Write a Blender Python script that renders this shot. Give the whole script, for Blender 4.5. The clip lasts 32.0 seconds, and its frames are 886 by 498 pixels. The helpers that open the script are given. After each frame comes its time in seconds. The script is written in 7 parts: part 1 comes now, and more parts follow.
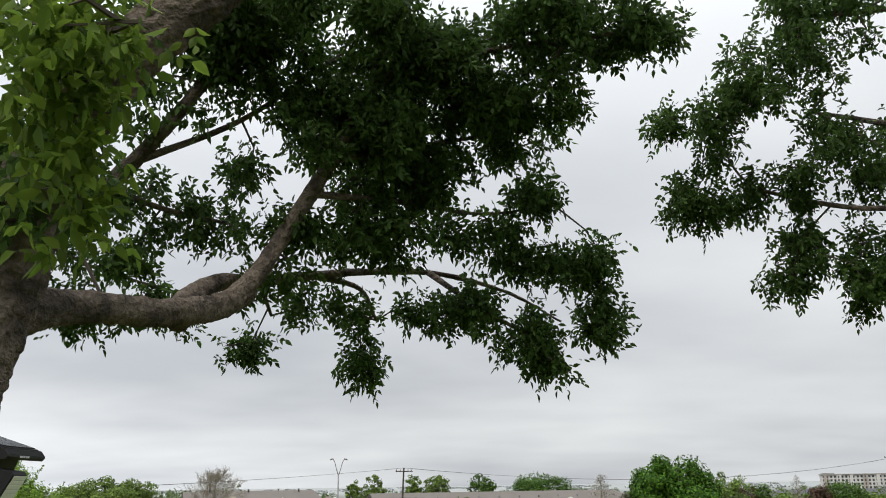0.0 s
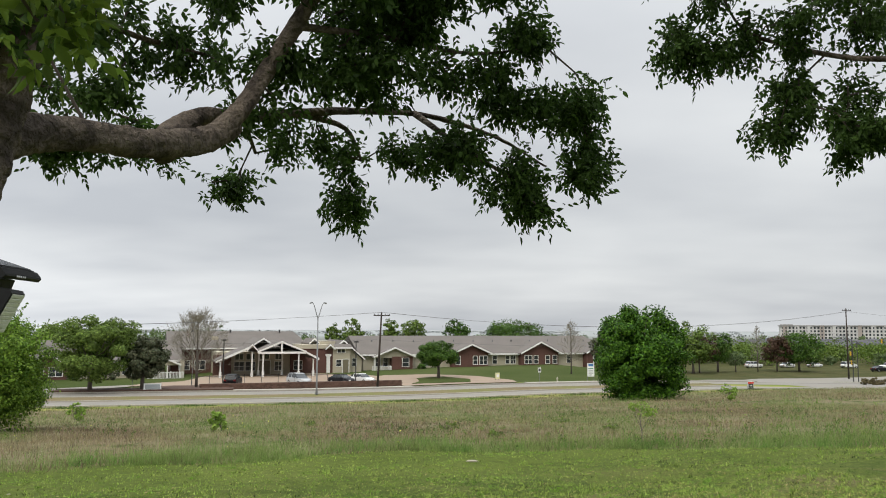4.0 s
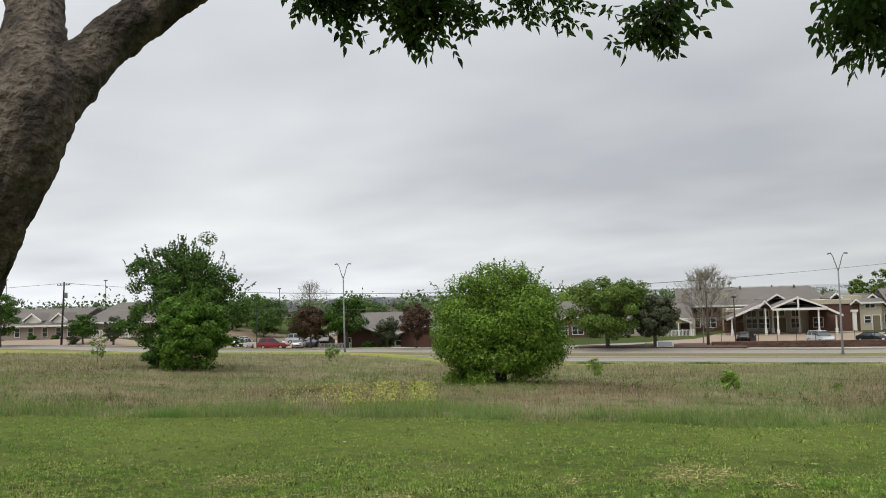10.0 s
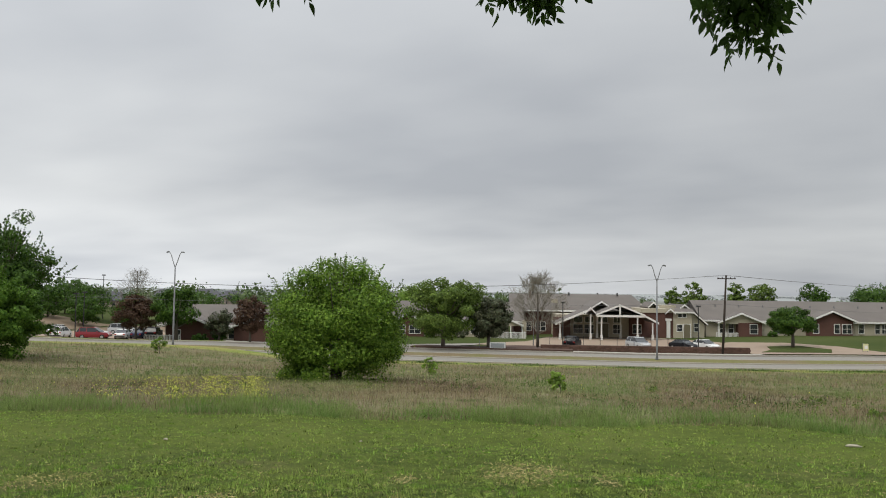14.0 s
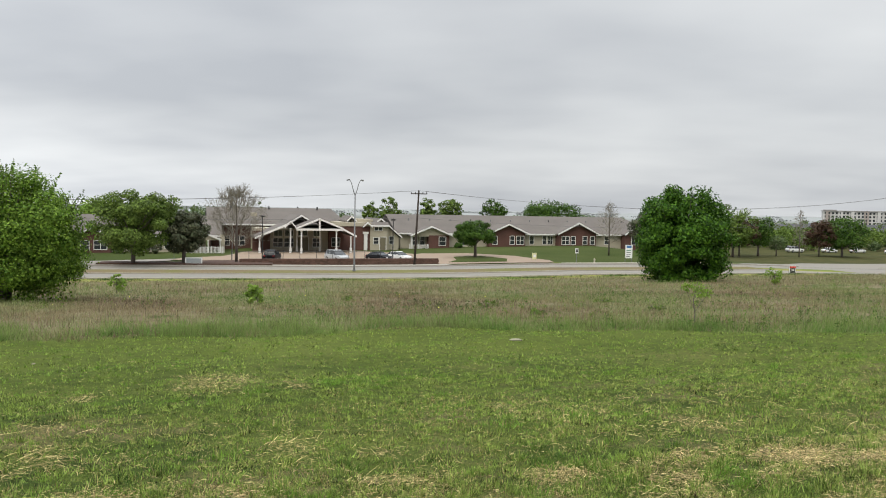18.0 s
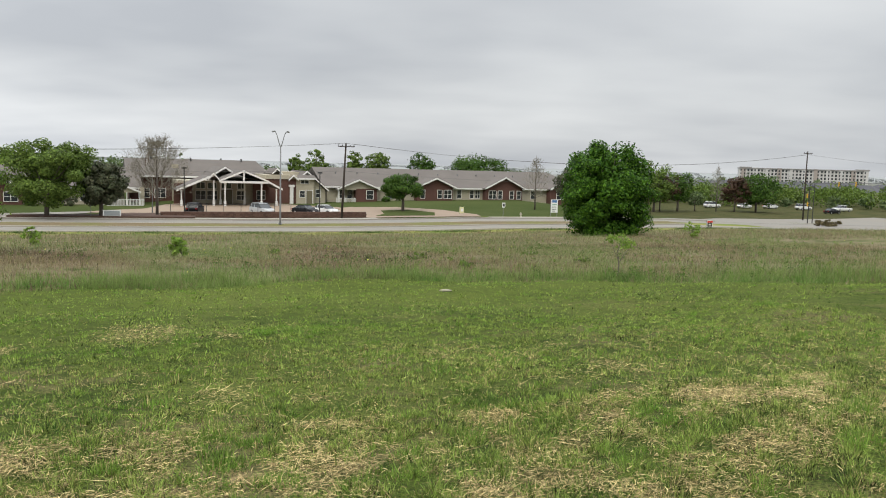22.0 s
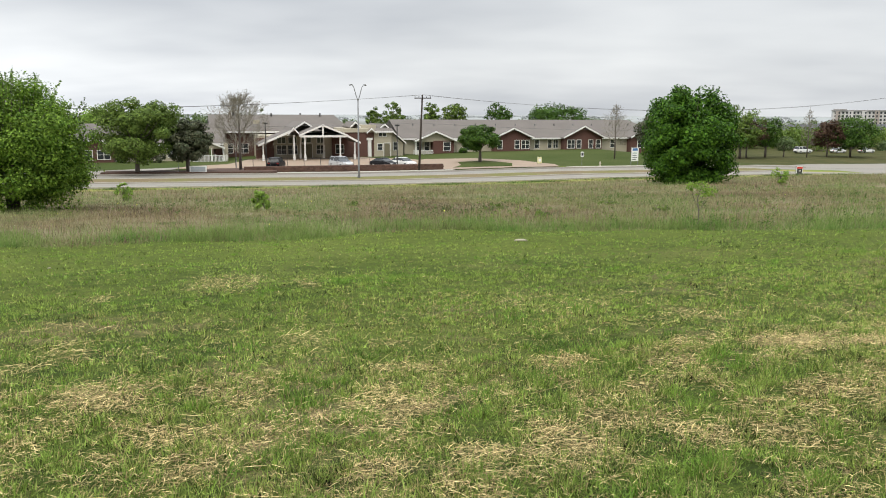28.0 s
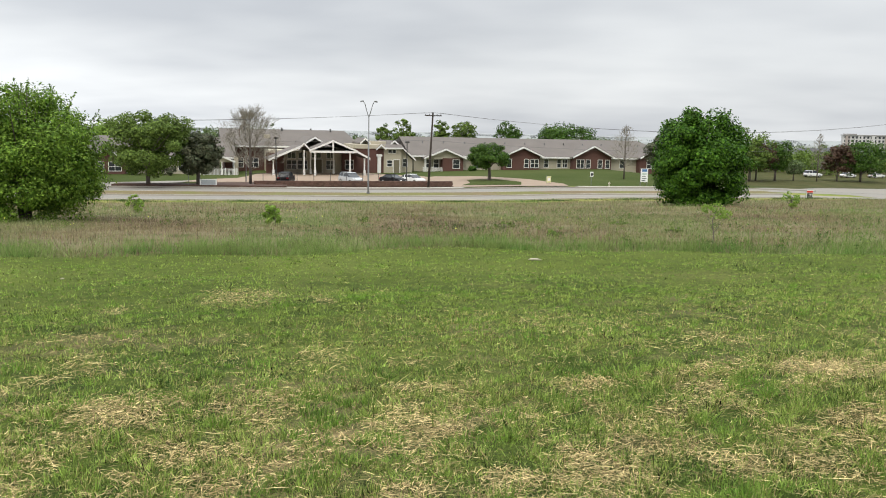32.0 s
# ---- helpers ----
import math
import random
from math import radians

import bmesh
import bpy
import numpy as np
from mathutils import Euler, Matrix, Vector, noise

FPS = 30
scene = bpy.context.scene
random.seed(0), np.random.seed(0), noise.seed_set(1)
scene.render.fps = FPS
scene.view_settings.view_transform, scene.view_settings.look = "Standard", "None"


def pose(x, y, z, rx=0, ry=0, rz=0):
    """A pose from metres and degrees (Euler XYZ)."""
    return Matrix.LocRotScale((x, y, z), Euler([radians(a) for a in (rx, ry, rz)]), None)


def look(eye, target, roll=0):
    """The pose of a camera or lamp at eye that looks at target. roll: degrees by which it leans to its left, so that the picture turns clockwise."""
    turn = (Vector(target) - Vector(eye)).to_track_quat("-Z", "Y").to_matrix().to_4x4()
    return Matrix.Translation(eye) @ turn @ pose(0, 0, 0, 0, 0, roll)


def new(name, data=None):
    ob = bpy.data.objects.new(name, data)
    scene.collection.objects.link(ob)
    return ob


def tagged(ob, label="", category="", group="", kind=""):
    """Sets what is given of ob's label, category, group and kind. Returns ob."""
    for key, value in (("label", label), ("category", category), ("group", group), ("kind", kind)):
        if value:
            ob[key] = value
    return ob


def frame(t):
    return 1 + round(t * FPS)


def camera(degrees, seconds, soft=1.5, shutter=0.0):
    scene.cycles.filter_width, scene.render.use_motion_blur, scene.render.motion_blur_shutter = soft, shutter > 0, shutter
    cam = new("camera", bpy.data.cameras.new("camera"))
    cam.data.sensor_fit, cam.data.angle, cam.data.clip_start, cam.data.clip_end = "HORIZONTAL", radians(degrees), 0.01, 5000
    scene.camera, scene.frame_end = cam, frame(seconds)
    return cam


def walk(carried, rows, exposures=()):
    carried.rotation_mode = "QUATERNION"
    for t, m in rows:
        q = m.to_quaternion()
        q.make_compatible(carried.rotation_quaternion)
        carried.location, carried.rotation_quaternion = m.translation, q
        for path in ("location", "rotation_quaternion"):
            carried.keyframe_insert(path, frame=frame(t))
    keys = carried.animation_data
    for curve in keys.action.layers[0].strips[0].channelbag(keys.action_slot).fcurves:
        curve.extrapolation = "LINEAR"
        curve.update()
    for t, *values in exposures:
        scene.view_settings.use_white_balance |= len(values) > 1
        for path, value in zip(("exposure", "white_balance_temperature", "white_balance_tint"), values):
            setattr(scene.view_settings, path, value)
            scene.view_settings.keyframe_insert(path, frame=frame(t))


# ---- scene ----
cam = camera(57.62, 32.0, soft=1.0)
PATH = [
    (0, (-0.000, 0.000, 0.006), (0.045, 9.598, 2.812), -0.80),
    (0.5, (0.016, -0.006, -0.013), (-0.753, 9.772, 1.940), 1.00),
    (1, (0.016, -0.000, -0.031), (-0.947, 9.847, 1.418), 1.03),
    (1.5, (-0.016, 0.008, -0.045), (-0.762, 9.921, 1.043), 0.91),
    (2, (-0.051, 0.022, -0.057), (-0.236, 9.995, 0.652), 0.35),
    (2.5, (-0.058, 0.030, -0.059), (0.472, 10.010, 0.276), -0.14),
    (4.5, (0.001, 0.005, -0.011), (-0.021, 9.944, 1.092), 0.84),
    (5, (0.032, 0.080, -0.009), (-0.877, 9.981, 1.066), 1.02),
    (5.5, (0.071, 0.193, -0.034), (-1.437, 10.030, 0.944), 0.68),
    (6, (0.095, 0.340, -0.063), (-2.012, 10.074, 0.842), -0.13),
    (6.5, (0.084, 0.529, -0.072), (-2.658, 10.114, 0.716), -0.13),
    (7, (0.113, 0.660, -0.086), (-3.252, 10.052, 0.596), -0.50),
    (7.5, (0.072, 0.729, -0.089), (-3.873, 9.900, 0.496), -0.81),
    (8, (0.009, 0.784, -0.102), (-4.376, 9.755, 0.428), -1.15),
    (8.5, (-0.007, 0.899, -0.111), (-4.750, 9.688, 0.391), -1.36),
    (9, (-0.029, 1.034, -0.117), (-5.077, 9.652, 0.390), -1.49),
    (9.5, (-0.084, 1.108, -0.115), (-5.388, 9.569, 0.402), -1.68),
    (10, (-0.140, 1.130, -0.115), (-5.599, 9.490, 0.438), -1.69),
    (10.5, (-0.204, 1.190, -0.094), (-5.645, 9.560, 0.487), -1.53),
    (11, (-0.246, 1.227, -0.077), (-5.479, 9.726, 0.548), -0.76),
    (11.5, (-0.271, 1.246, -0.067), (-5.113, 9.971, 0.601), -0.10),
    (12, (-0.289, 1.261, -0.065), (-4.656, 10.229, 0.649), 0.49),
    (12.5, (-0.295, 1.272, -0.089), (-4.263, 10.421, 0.657), 0.51),
    (13, (-0.288, 1.264, -0.115), (-4.077, 10.489, 0.621), 0.46),
    (13.5, (-0.275, 1.289, -0.130), (-4.101, 10.505, 0.527), 0.45),
    (15.5, (-0.233, 1.422, -0.218), (-2.260, 11.214, -0.305), 2.91),
    (16, (-0.221, 1.426, -0.227), (-1.260, 11.369, -0.472), 2.92),
    (16.5, (-0.186, 1.388, -0.213), (-0.546, 11.374, -0.594), 2.80),
    (17, (-0.134, 1.315, -0.196), (-0.239, 11.304, -0.660), 2.26),
    (17.5, (-0.104, 1.277, -0.211), (-0.203, 11.265, -0.702), 1.58),
    (18, (-0.136, 1.262, -0.195), (-0.276, 11.249, -0.697), 1.03),
    (18.5, (-0.200, 1.266, -0.199), (-0.279, 11.252, -0.725), 0.81),
    (19, (-0.204, 1.258, -0.211), (-0.090, 11.242, -0.773), 0.88),
    (19.5, (-0.198, 1.269, -0.226), (0.151, 11.243, -0.855), 1.14),
    (20, (-0.195, 1.286, -0.222), (0.358, 11.246, -0.917), 1.16),
    (20.5, (-0.203, 1.289, -0.232), (0.537, 11.234, -0.972), 0.92),
    (21, (-0.193, 1.267, -0.221), (0.667, 11.198, -1.017), 0.79),
    (21.5, (-0.178, 1.252, -0.223), (0.706, 11.172, -1.124), 0.98),
    (22, (-0.198, 1.240, -0.254), (0.574, 11.155, -1.302), 1.57),
    (22.5, (-0.210, 1.253, -0.266), (0.336, 11.163, -1.483), 2.35),
    (23, (-0.220, 1.244, -0.263), (0.073, 11.146, -1.626), 2.89),
    (23.5, (-0.230, 1.250, -0.275), (-0.098, 11.144, -1.722), 3.02),
    (24, (-0.225, 1.242, -0.281), (-0.133, 11.130, -1.765), 2.89),
    (24.5, (-0.212, 1.243, -0.278), (-0.044, 11.128, -1.776), 2.55),
    (25, (-0.182, 1.232, -0.274), (0.152, 11.113, -1.770), 2.10),
    (25.5, (-0.156, 1.230, -0.280), (0.397, 11.102, -1.774), 1.75),
    (27.5, (-0.137, 1.125, -0.269), (-0.191, 10.983, -1.951), 0.27),
    (28, (-0.139, 1.123, -0.264), (-0.328, 10.982, -1.924), 0.26),
    (28.5, (-0.147, 1.156, -0.279), (-0.365, 11.024, -1.887), 0.45),
    (29, (-0.163, 1.176, -0.292), (-0.519, 11.046, -1.858), 0.57),
    (29.5, (-0.186, 1.176, -0.295), (-0.880, 11.033, -1.835), 0.55),
    (30, (-0.209, 1.175, -0.295), (-1.227, 11.006, -1.816), 0.62),
    (30.5, (-0.229, 1.183, -0.293), (-1.286, 11.017, -1.766), 0.83),
    (31, (-0.244, 1.198, -0.289), (-1.035, 11.064, -1.715), 0.89),
    (31.5, (-0.257, 1.209, -0.282), (-0.707, 11.098, -1.700), 1.15),
    (32, (-0.268, 1.209, -0.273), (-0.547, 11.100, -1.722), 1.24),
]
walk(cam, [(t, look(eye, target, roll)) for t, eye, target, roll in PATH],
     exposures=((0, 0.0), (5.0, -0.05), (7.0, -0.09), (8.0, -0.06), (9.5, -0.2), (11.0, -0.24), (12.5, -0.42), (13.5, -0.40), (16.5, -0.1), (20.0, -0.05), (22.0, -0.07), (25.0, 0.12), (32.0, 0.15)))

# ---------------------------------------------------------------- sky and sun
SUN_EL, SUN_AZ = 50.0, 200.0
world = bpy.data.worlds.new("overcast_sky")
scene.world = world
world.use_nodes = True
wt = world.node_tree
wt.nodes.clear()
sky = wt.nodes.new("ShaderNodeTexSky")
sky.sky_type = "NISHITA"
sky.sun_disc = False
sky.sun_elevation, sky.sun_rotation = radians(SUN_EL), radians(SUN_AZ)
sky.air_density, sky.dust_density = 1.0, 3.0
way = wt.nodes.new("ShaderNodeTexCoord")
sep = wt.nodes.new("ShaderNodeSeparateXYZ")
wt.links.new(way.outputs["Generated"], sep.inputs[0])


def wmath(op, a, b=None, clamp=False):
    n = wt.nodes.new("ShaderNodeMath")
    n.operation, n.use_clamp = op, clamp
    for k, v in enumerate((a, b)):
        if v is None:
            continue
        if isinstance(v, (int, float)):
            n.inputs[k].default_value = v
        else:
            wt.links.new(v, n.inputs[k])
    return n.outputs[0]


up = wmath("MAXIMUM", sep.outputs[2], 0.0)
# cloud sheet: the direction projected on a flat layer high above
flat = wmath("ADD", up, 0.16)
px, py = wmath("DIVIDE", sep.outputs[0], flat), wmath("DIVIDE", sep.outputs[1], flat)
comb = wt.nodes.new("ShaderNodeCombineXYZ")
wt.links.new(px, comb.inputs[0])
wt.links.new(py, comb.inputs[1])


def cloud(scale, detail, rough, shift, stretch):
    mp = wt.nodes.new("ShaderNodeMapping")
    mp.inputs["Location"].default_value = shift
    mp.inputs["Rotation"].default_value = (0, 0, 0.1)
    mp.inputs["Scale"].default_value = (scale * stretch, scale, 1)
    wt.links.new(comb.outputs[0], mp.inputs[0])
    nz = wt.nodes.new("ShaderNodeTexNoise")
    nz.inputs["Scale"].default_value = 1.0
    nz.inputs["Detail"].default_value = detail
    nz.inputs["Roughness"].default_value = rough
    wt.links.new(mp.outputs[0], nz.inputs["Vector"])
    return nz.outputs[0]


big = cloud(0.62, 3.0, 0.5, (3.1, 1.7, 0), 0.85)
small = cloud(1.9, 4.0, 0.5, (0.4, 7.3, 0), 0.75)
mixed = wmath("ADD", wmath("MULTIPLY", big, 0.8), wmath("MULTIPLY", small, 0.2))
ramp = wt.nodes.new("ShaderNodeValToRGB")
ramp.color_ramp.elements[0].position, ramp.color_ramp.elements[0].color = 0.34, (0.52, 0.545, 0.58, 1)
ramp.color_ramp.elements[1].position, ramp.color_ramp.elements[1].color = 0.68, (0.80, 0.82, 0.83, 1)
wt.links.new(mixed, ramp.inputs[0])
# an overcast sky is brighter towards the zenith
rise = wmath("ADD", wmath("MULTIPLY", wmath("POWER", up, 3.0), 3.6), 1.0)
# the sheet thins out low in the west
low_west = wmath("MULTIPLY", wmath("SUBTRACT", 1.0, wmath("MULTIPLY", up, 9.0), True), wmath("MULTIPLY", sep.outputs[0], -0.45), True)
rise = wmath("ADD", rise, low_west)
# and the whole western half is a little brighter
rise = wmath("MULTIPLY", rise, wmath("ADD", wmath("MULTIPLY", wmath("MULTIPLY", sep.outputs[0], -1.3, True), 0.26), 1.0))
lift = wt.nodes.new("ShaderNodeMix")
lift.data_type, lift.blend_type = "RGBA", "MULTIPLY"
lift.inputs[0].default_value = 1.0
wt.links.new(ramp.outputs[0], lift.inputs[6])
cb = wt.nodes.new("ShaderNodeCombineColor")
for k in range(3):
    wt.links.new(rise, cb.inputs[k])
wt.links.new(cb.outputs[0], lift.inputs[7])
bg_cloud = wt.nodes.new("ShaderNodeBackground")
bg_cloud.inputs[1].default_value = 1.0
wt.links.new(lift.outputs[2], bg_cloud.inputs[0])
bg_sky = wt.nodes.new("ShaderNodeBackground")
bg_sky.inputs[1].default_value = 0.1
wt.links.new(sky.outputs[0], bg_sky.inputs[0])
both = wt.nodes.new("ShaderNodeMixShader")
both.inputs[0].default_value = 0.94
wt.links.new(bg_sky.outputs[0], both.inputs[1])
wt.links.new(bg_cloud.outputs[0], both.inputs[2])
wout = wt.nodes.new("ShaderNodeOutputWorld")
wt.links.new(both.outputs[0], wout.inputs[0])

sun_data = bpy.data.lights.new("sun", "SUN")
sun_data.energy, sun_data.angle, sun_data.color = 1.5, radians(35), (1.0, 0.93, 0.80)
sun = new("sun", sun_data)
sun.matrix_world = pose(0, 0, 60, 90 - SUN_EL, 0, 180 - SUN_AZ)

# ---------------------------------------------------------------- materials


def material(name, base, rough=0.8, metal=0.0, vary=0.25, scale=3.0, fine=40.0, bump=0.0, island=0.0, second=None, spec=0.4, coat=0.0, space="Object", through_light=0.0, per_object=0.0, patch=0.0):
    """A surface with variation at two scales: large stains (scale) and fine grain (fine)."""
    m = bpy.data.materials.new(name)
    m.use_nodes = True
    nt = m.node_tree
    b = nt.nodes["Principled BSDF"]
    b.inputs["Roughness"].default_value = rough
    b.inputs["Metallic"].default_value = metal
    b.inputs["Specular IOR Level"].default_value = spec
    b.inputs["Coat Weight"].default_value = coat
    tc = nt.nodes.new("ShaderNodeTexCoord")

    def nz(s, detail):
        n = nt.nodes.new("ShaderNodeTexNoise")
        n.inputs["Scale"].default_value, n.inputs["Detail"].default_value = s, detail
        nt.links.new(tc.outputs[space], n.inputs["Vector"])
        return n.outputs[0]

    def mth(op, a, v):
        n = nt.nodes.new("ShaderNodeMath")
        n.operation = op
        for k, w in enumerate((a, v)):
            if isinstance(w, (int, float)):
                n.inputs[k].default_value = w
            else:
                nt.links.new(w, n.inputs[k])
        return n.outputs[0]

    a, c = nz(scale, 4.0), nz(fine, 3.0)
    value = mth("ADD", mth("MULTIPLY", mth("SUBTRACT", a, 0.5), vary * 2.0), mth("MULTIPLY", mth("SUBTRACT", c, 0.5), vary * 1.4))
    if island:
        g = nt.nodes.new("ShaderNodeNewGeometry")
        value = mth("ADD", value, mth("MULTIPLY", mth("SUBTRACT", g.outputs["Random Per Island"], 0.5), island))
    if per_object:
        oi = nt.nodes.new("ShaderNodeObjectInfo")
        value = mth("ADD", value, mth("MULTIPLY", mth("SUBTRACT", oi.outputs["Random"], 0.5), per_object))
    value = mth("ADD", value, 1.0)
    mix = nt.nodes.new("ShaderNodeMix")
    mix.data_type = "RGBA"
    mix.inputs[6].default_value = (*base, 1)
    mix.inputs[7].default_value = (*(second or base), 1)
    if patch:
        n = nt.nodes.new("ShaderNodeMath")
        n.operation, n.use_clamp = "ADD", True
        n.inputs[1].default_value = 0.5
        nt.links.new(mth("MULTIPLY", mth("SUBTRACT", a, 0.5), patch), n.inputs[0])
        nt.links.new(n.outputs[0], mix.inputs[0])
    elif second and island:
        nt.links.new(mth("FRACT", mth("MULTIPLY", g.outputs["Random Per Island"], 7.31), 0.0), mix.inputs[0])
    else:
        nt.links.new(a, mix.inputs[0])
    mul = nt.nodes.new("ShaderNodeVectorMath")
    mul.operation = "SCALE"
    nt.links.new(mix.outputs[2], mul.inputs[0])
    nt.links.new(value, mul.inputs[3])
    nt.links.new(mul.outputs[0], b.inputs["Base Color"])
    if bump:
        bp = nt.nodes.new("ShaderNodeBump")
        bp.inputs["Strength"].default_value, bp.inputs["Distance"].default_value = min(1.0, bump), 0.02
        nt.links.new(c, bp.inputs["Height"])
        nt.links.new(bp.outputs[0], b.inputs["Normal"])
    if through_light:
        tr = nt.nodes.new("ShaderNodeBsdfTranslucent")
        nt.links.new(mul.outputs[0], tr.inputs[0])
        ms = nt.nodes.new("ShaderNodeMixShader")
        ms.inputs[0].default_value = through_light
        nt.links.new(b.outputs[0], ms.inputs[1])
        nt.links.new(tr.outputs[0], ms.inputs[2])
        nt.links.new(ms.outputs[0], nt.nodes["Material Output"].inputs[0])
    return m


BARK = material("bark", (0.165, 0.135, 0.108), 0.95, vary=0.9, scale=14, fine=70, bump=1.0, second=(0.045, 0.037, 0.031), patch=5.0, spec=0.1)
BARE_TWIG = material("bare_twig", (0.22, 0.20, 0.155), 0.9, vary=0.3)
BARK_FAR = material("bark_far", (0.12, 0.10, 0.085), 0.9, vary=0.3, scale=2, fine=9)
TWIG = material("twig", (0.06, 0.047, 0.038), 0.9, vary=0.3)
LEAF_ASH = material("leaf_shade_tree", (0.034, 0.066, 0.017), 0.5, vary=0.35, scale=3.0, fine=12, island=0.7, second=(0.066, 0.118, 0.025), through_light=0.44, spec=0.12)
# lit copy of the shade tree's leaves: light shining through put into the colour
LEAF_ASH_LIT = material("leaf_shade_tree_lit", (0.075, 0.13, 0.019), 0.5, vary=0.3, scale=3.0, fine=12, island=0.8, second=(0.15, 0.22, 0.03), through_light=0.55, spec=0.12)
LEAF_BUSH = material("leaf_bright_bush", (0.052, 0.115, 0.011), 0.55, vary=0.6, scale=0.9, fine=5, island=0.9, second=(0.18, 0.285, 0.037), through_light=0.24, spec=0.12)
LEAF_DARK = material("leaf_dark_bush", (0.032, 0.075, 0.012), 0.5, vary=0.45, scale=1.0, fine=5, island=0.8, second=(0.08, 0.15, 0.022), through_light=0.24, spec=0.12)
# leaf glints and the shade between clumps put into two random leaf tones
LEAF_GLINT = material("leaf_glint_bush", (0.018, 0.058, 0.005), 0.5, vary=0.5, scale=1.3, fine=5, island=1.0, second=(0.075, 0.165, 0.014), through_light=0.16, spec=0.1)
LEAF_MID = material("leaf_oak", (0.075, 0.125, 0.025), 0.6, vary=0.35, scale=0.4, fine=3, island=0.9, second=(0.15, 0.215, 0.043), through_light=0.22, spec=0.12)
LEAF_MAGNOLIA = material("leaf_magnolia", (0.055, 0.075, 0.038), 0.5, vary=0.3, scale=0.4, fine=3, island=0.9, second=(0.105, 0.105, 0.062), through_light=0.2, spec=0.12)
LEAF_MAROON = material("leaf_maroon", (0.072, 0.038, 0.027), 0.6, vary=0.3, scale=0.4, fine=3, island=0.7, second=(0.095, 0.062, 0.038), through_light=0.25, spec=0.12)
# distant leaves: haze put into the colour as a paler, bluer green
LEAF_FAR_HAZE = material("leaf_far_haze", (0.085, 0.13, 0.055), 0.7, vary=0.25, scale=0.05, fine=0.4, island=0.6, second=(0.13, 0.17, 0.07), through_light=0.25, spec=0.12)
LEAF_BUSH_MID = material("leaf_young_bush", (0.045, 0.105, 0.012), 0.55, vary=0.45, scale=0.9, fine=5, island=0.8, second=(0.12, 0.22, 0.028), through_light=0.26, spec=0.12)
LEAF_LIME = material("leaf_lime", (0.23, 0.33, 0.06), 0.55, vary=0.2, island=0.5, second=(0.17, 0.29, 0.05), through_light=0.4, spec=0.12)
EDGE_GRASS = material("edge_grass_blades", (0.25, 0.325, 0.10), 0.6, vary=0.9, scale=0.8, fine=5.0, island=0.6, patch=4.0, second=(0.10, 0.18, 0.04), through_light=0.3, spec=0.12)
GRASS_DARK = material("dark_grass_blades", (0.09, 0.15, 0.032), 0.6, vary=0.8, scale=1.5, fine=15.0, island=0.9, second=(0.035, 0.075, 0.016), through_light=0.2, spec=0.12)
GRASS = material("grass_blades", (0.335, 0.43, 0.10), 0.6, vary=1.8, scale=2.2, fine=16.0, island=1.2, patch=4.0, second=(0.095, 0.17, 0.024), through_light=0.12, spec=0.15)
STRAW = material("straw", (0.66, 0.54, 0.27), 0.8, vary=0.6, scale=2.0, fine=18, island=1.2, second=(0.22, 0.16, 0.075), through_light=0.12, spec=0.12)
MEADOW = material("meadow_blades", (0.285, 0.235, 0.128), 0.8, vary=1.3, scale=0.16, fine=2.6, island=0.7, patch=6.0, second=(0.115, 0.17, 0.05), through_light=0.3, spec=0.12)
MEADOW_SEED = material("meadow_seedheads", (0.33, 0.24, 0.178), 0.9, vary=1.3, scale=0.18, fine=2.4, island=0.7, patch=5.0, second=(0.20, 0.21, 0.10), through_light=0.3, spec=0.12)
FLOWER = material("yellow_flower", (0.56, 0.58, 0.10), 0.6, vary=0.15, island=0.4, through_light=0.2, spec=0.12)
CONCRETE = material("concrete_road", (0.245, 0.225, 0.19), 0.9, vary=0.2, scale=0.12, fine=3, bump=0.2, second=(0.20, 0.19, 0.17), patch=3.0)
KERB_SHADE_MULCH = material("kerb_shade_mulch", (0.13, 0.115, 0.095), 0.9, vary=0.25, scale=0.3, fine=5)
PAVING = material("tan_paving", (0.27, 0.205, 0.15), 0.9, vary=0.12, scale=0.3, fine=5)
KERB = material("kerb_concrete", (0.34, 0.315, 0.27), 0.9, vary=0.15, scale=1, fine=10)
BRICK = material("brick", (0.112, 0.06, 0.046), 0.9, vary=0.3, scale=0.7, fine=9, second=(0.105, 0.047, 0.038))
BLOCK = material("retaining_block", (0.11, 0.063, 0.048), 0.95, vary=0.2, scale=0.5, fine=8, island=0.5)
MULCH = material("mulch", (0.085, 0.05, 0.037), 1.0, vary=0.3, scale=1, fine=12)
SIDING = material("cream_siding", (0.42, 0.38, 0.29), 0.8, vary=0.08, scale=0.6, fine=6)
SIDING_PINK = material("tan_brick_siding", (0.38, 0.30, 0.26), 0.85, vary=0.12, scale=0.6, fine=9)
SHINGLE = material("grey_shingle", (0.135, 0.12, 0.108), 0.95, vary=0.18, scale=0.35, fine=7)
SHINGLE_FAR = material("dark_shingle", (0.085, 0.085, 0.095), 0.95, vary=0.2, scale=0.05, fine=1)
WHITE = material("white_trim", (0.72, 0.71, 0.68), 0.6, vary=0.06, scale=1, fine=8)
GLASS = material("dark_window_glass", (0.03, 0.035, 0.04), 0.08, vary=0.2, scale=0.4, fine=2, spec=0.6)
DOOR = material("olive_door", (0.16, 0.14, 0.09), 0.6, vary=0.1)
STEEL = material("galvanised_steel", (0.18, 0.183, 0.187), 0.65, metal=0.2, vary=0.12, scale=1, fine=8)
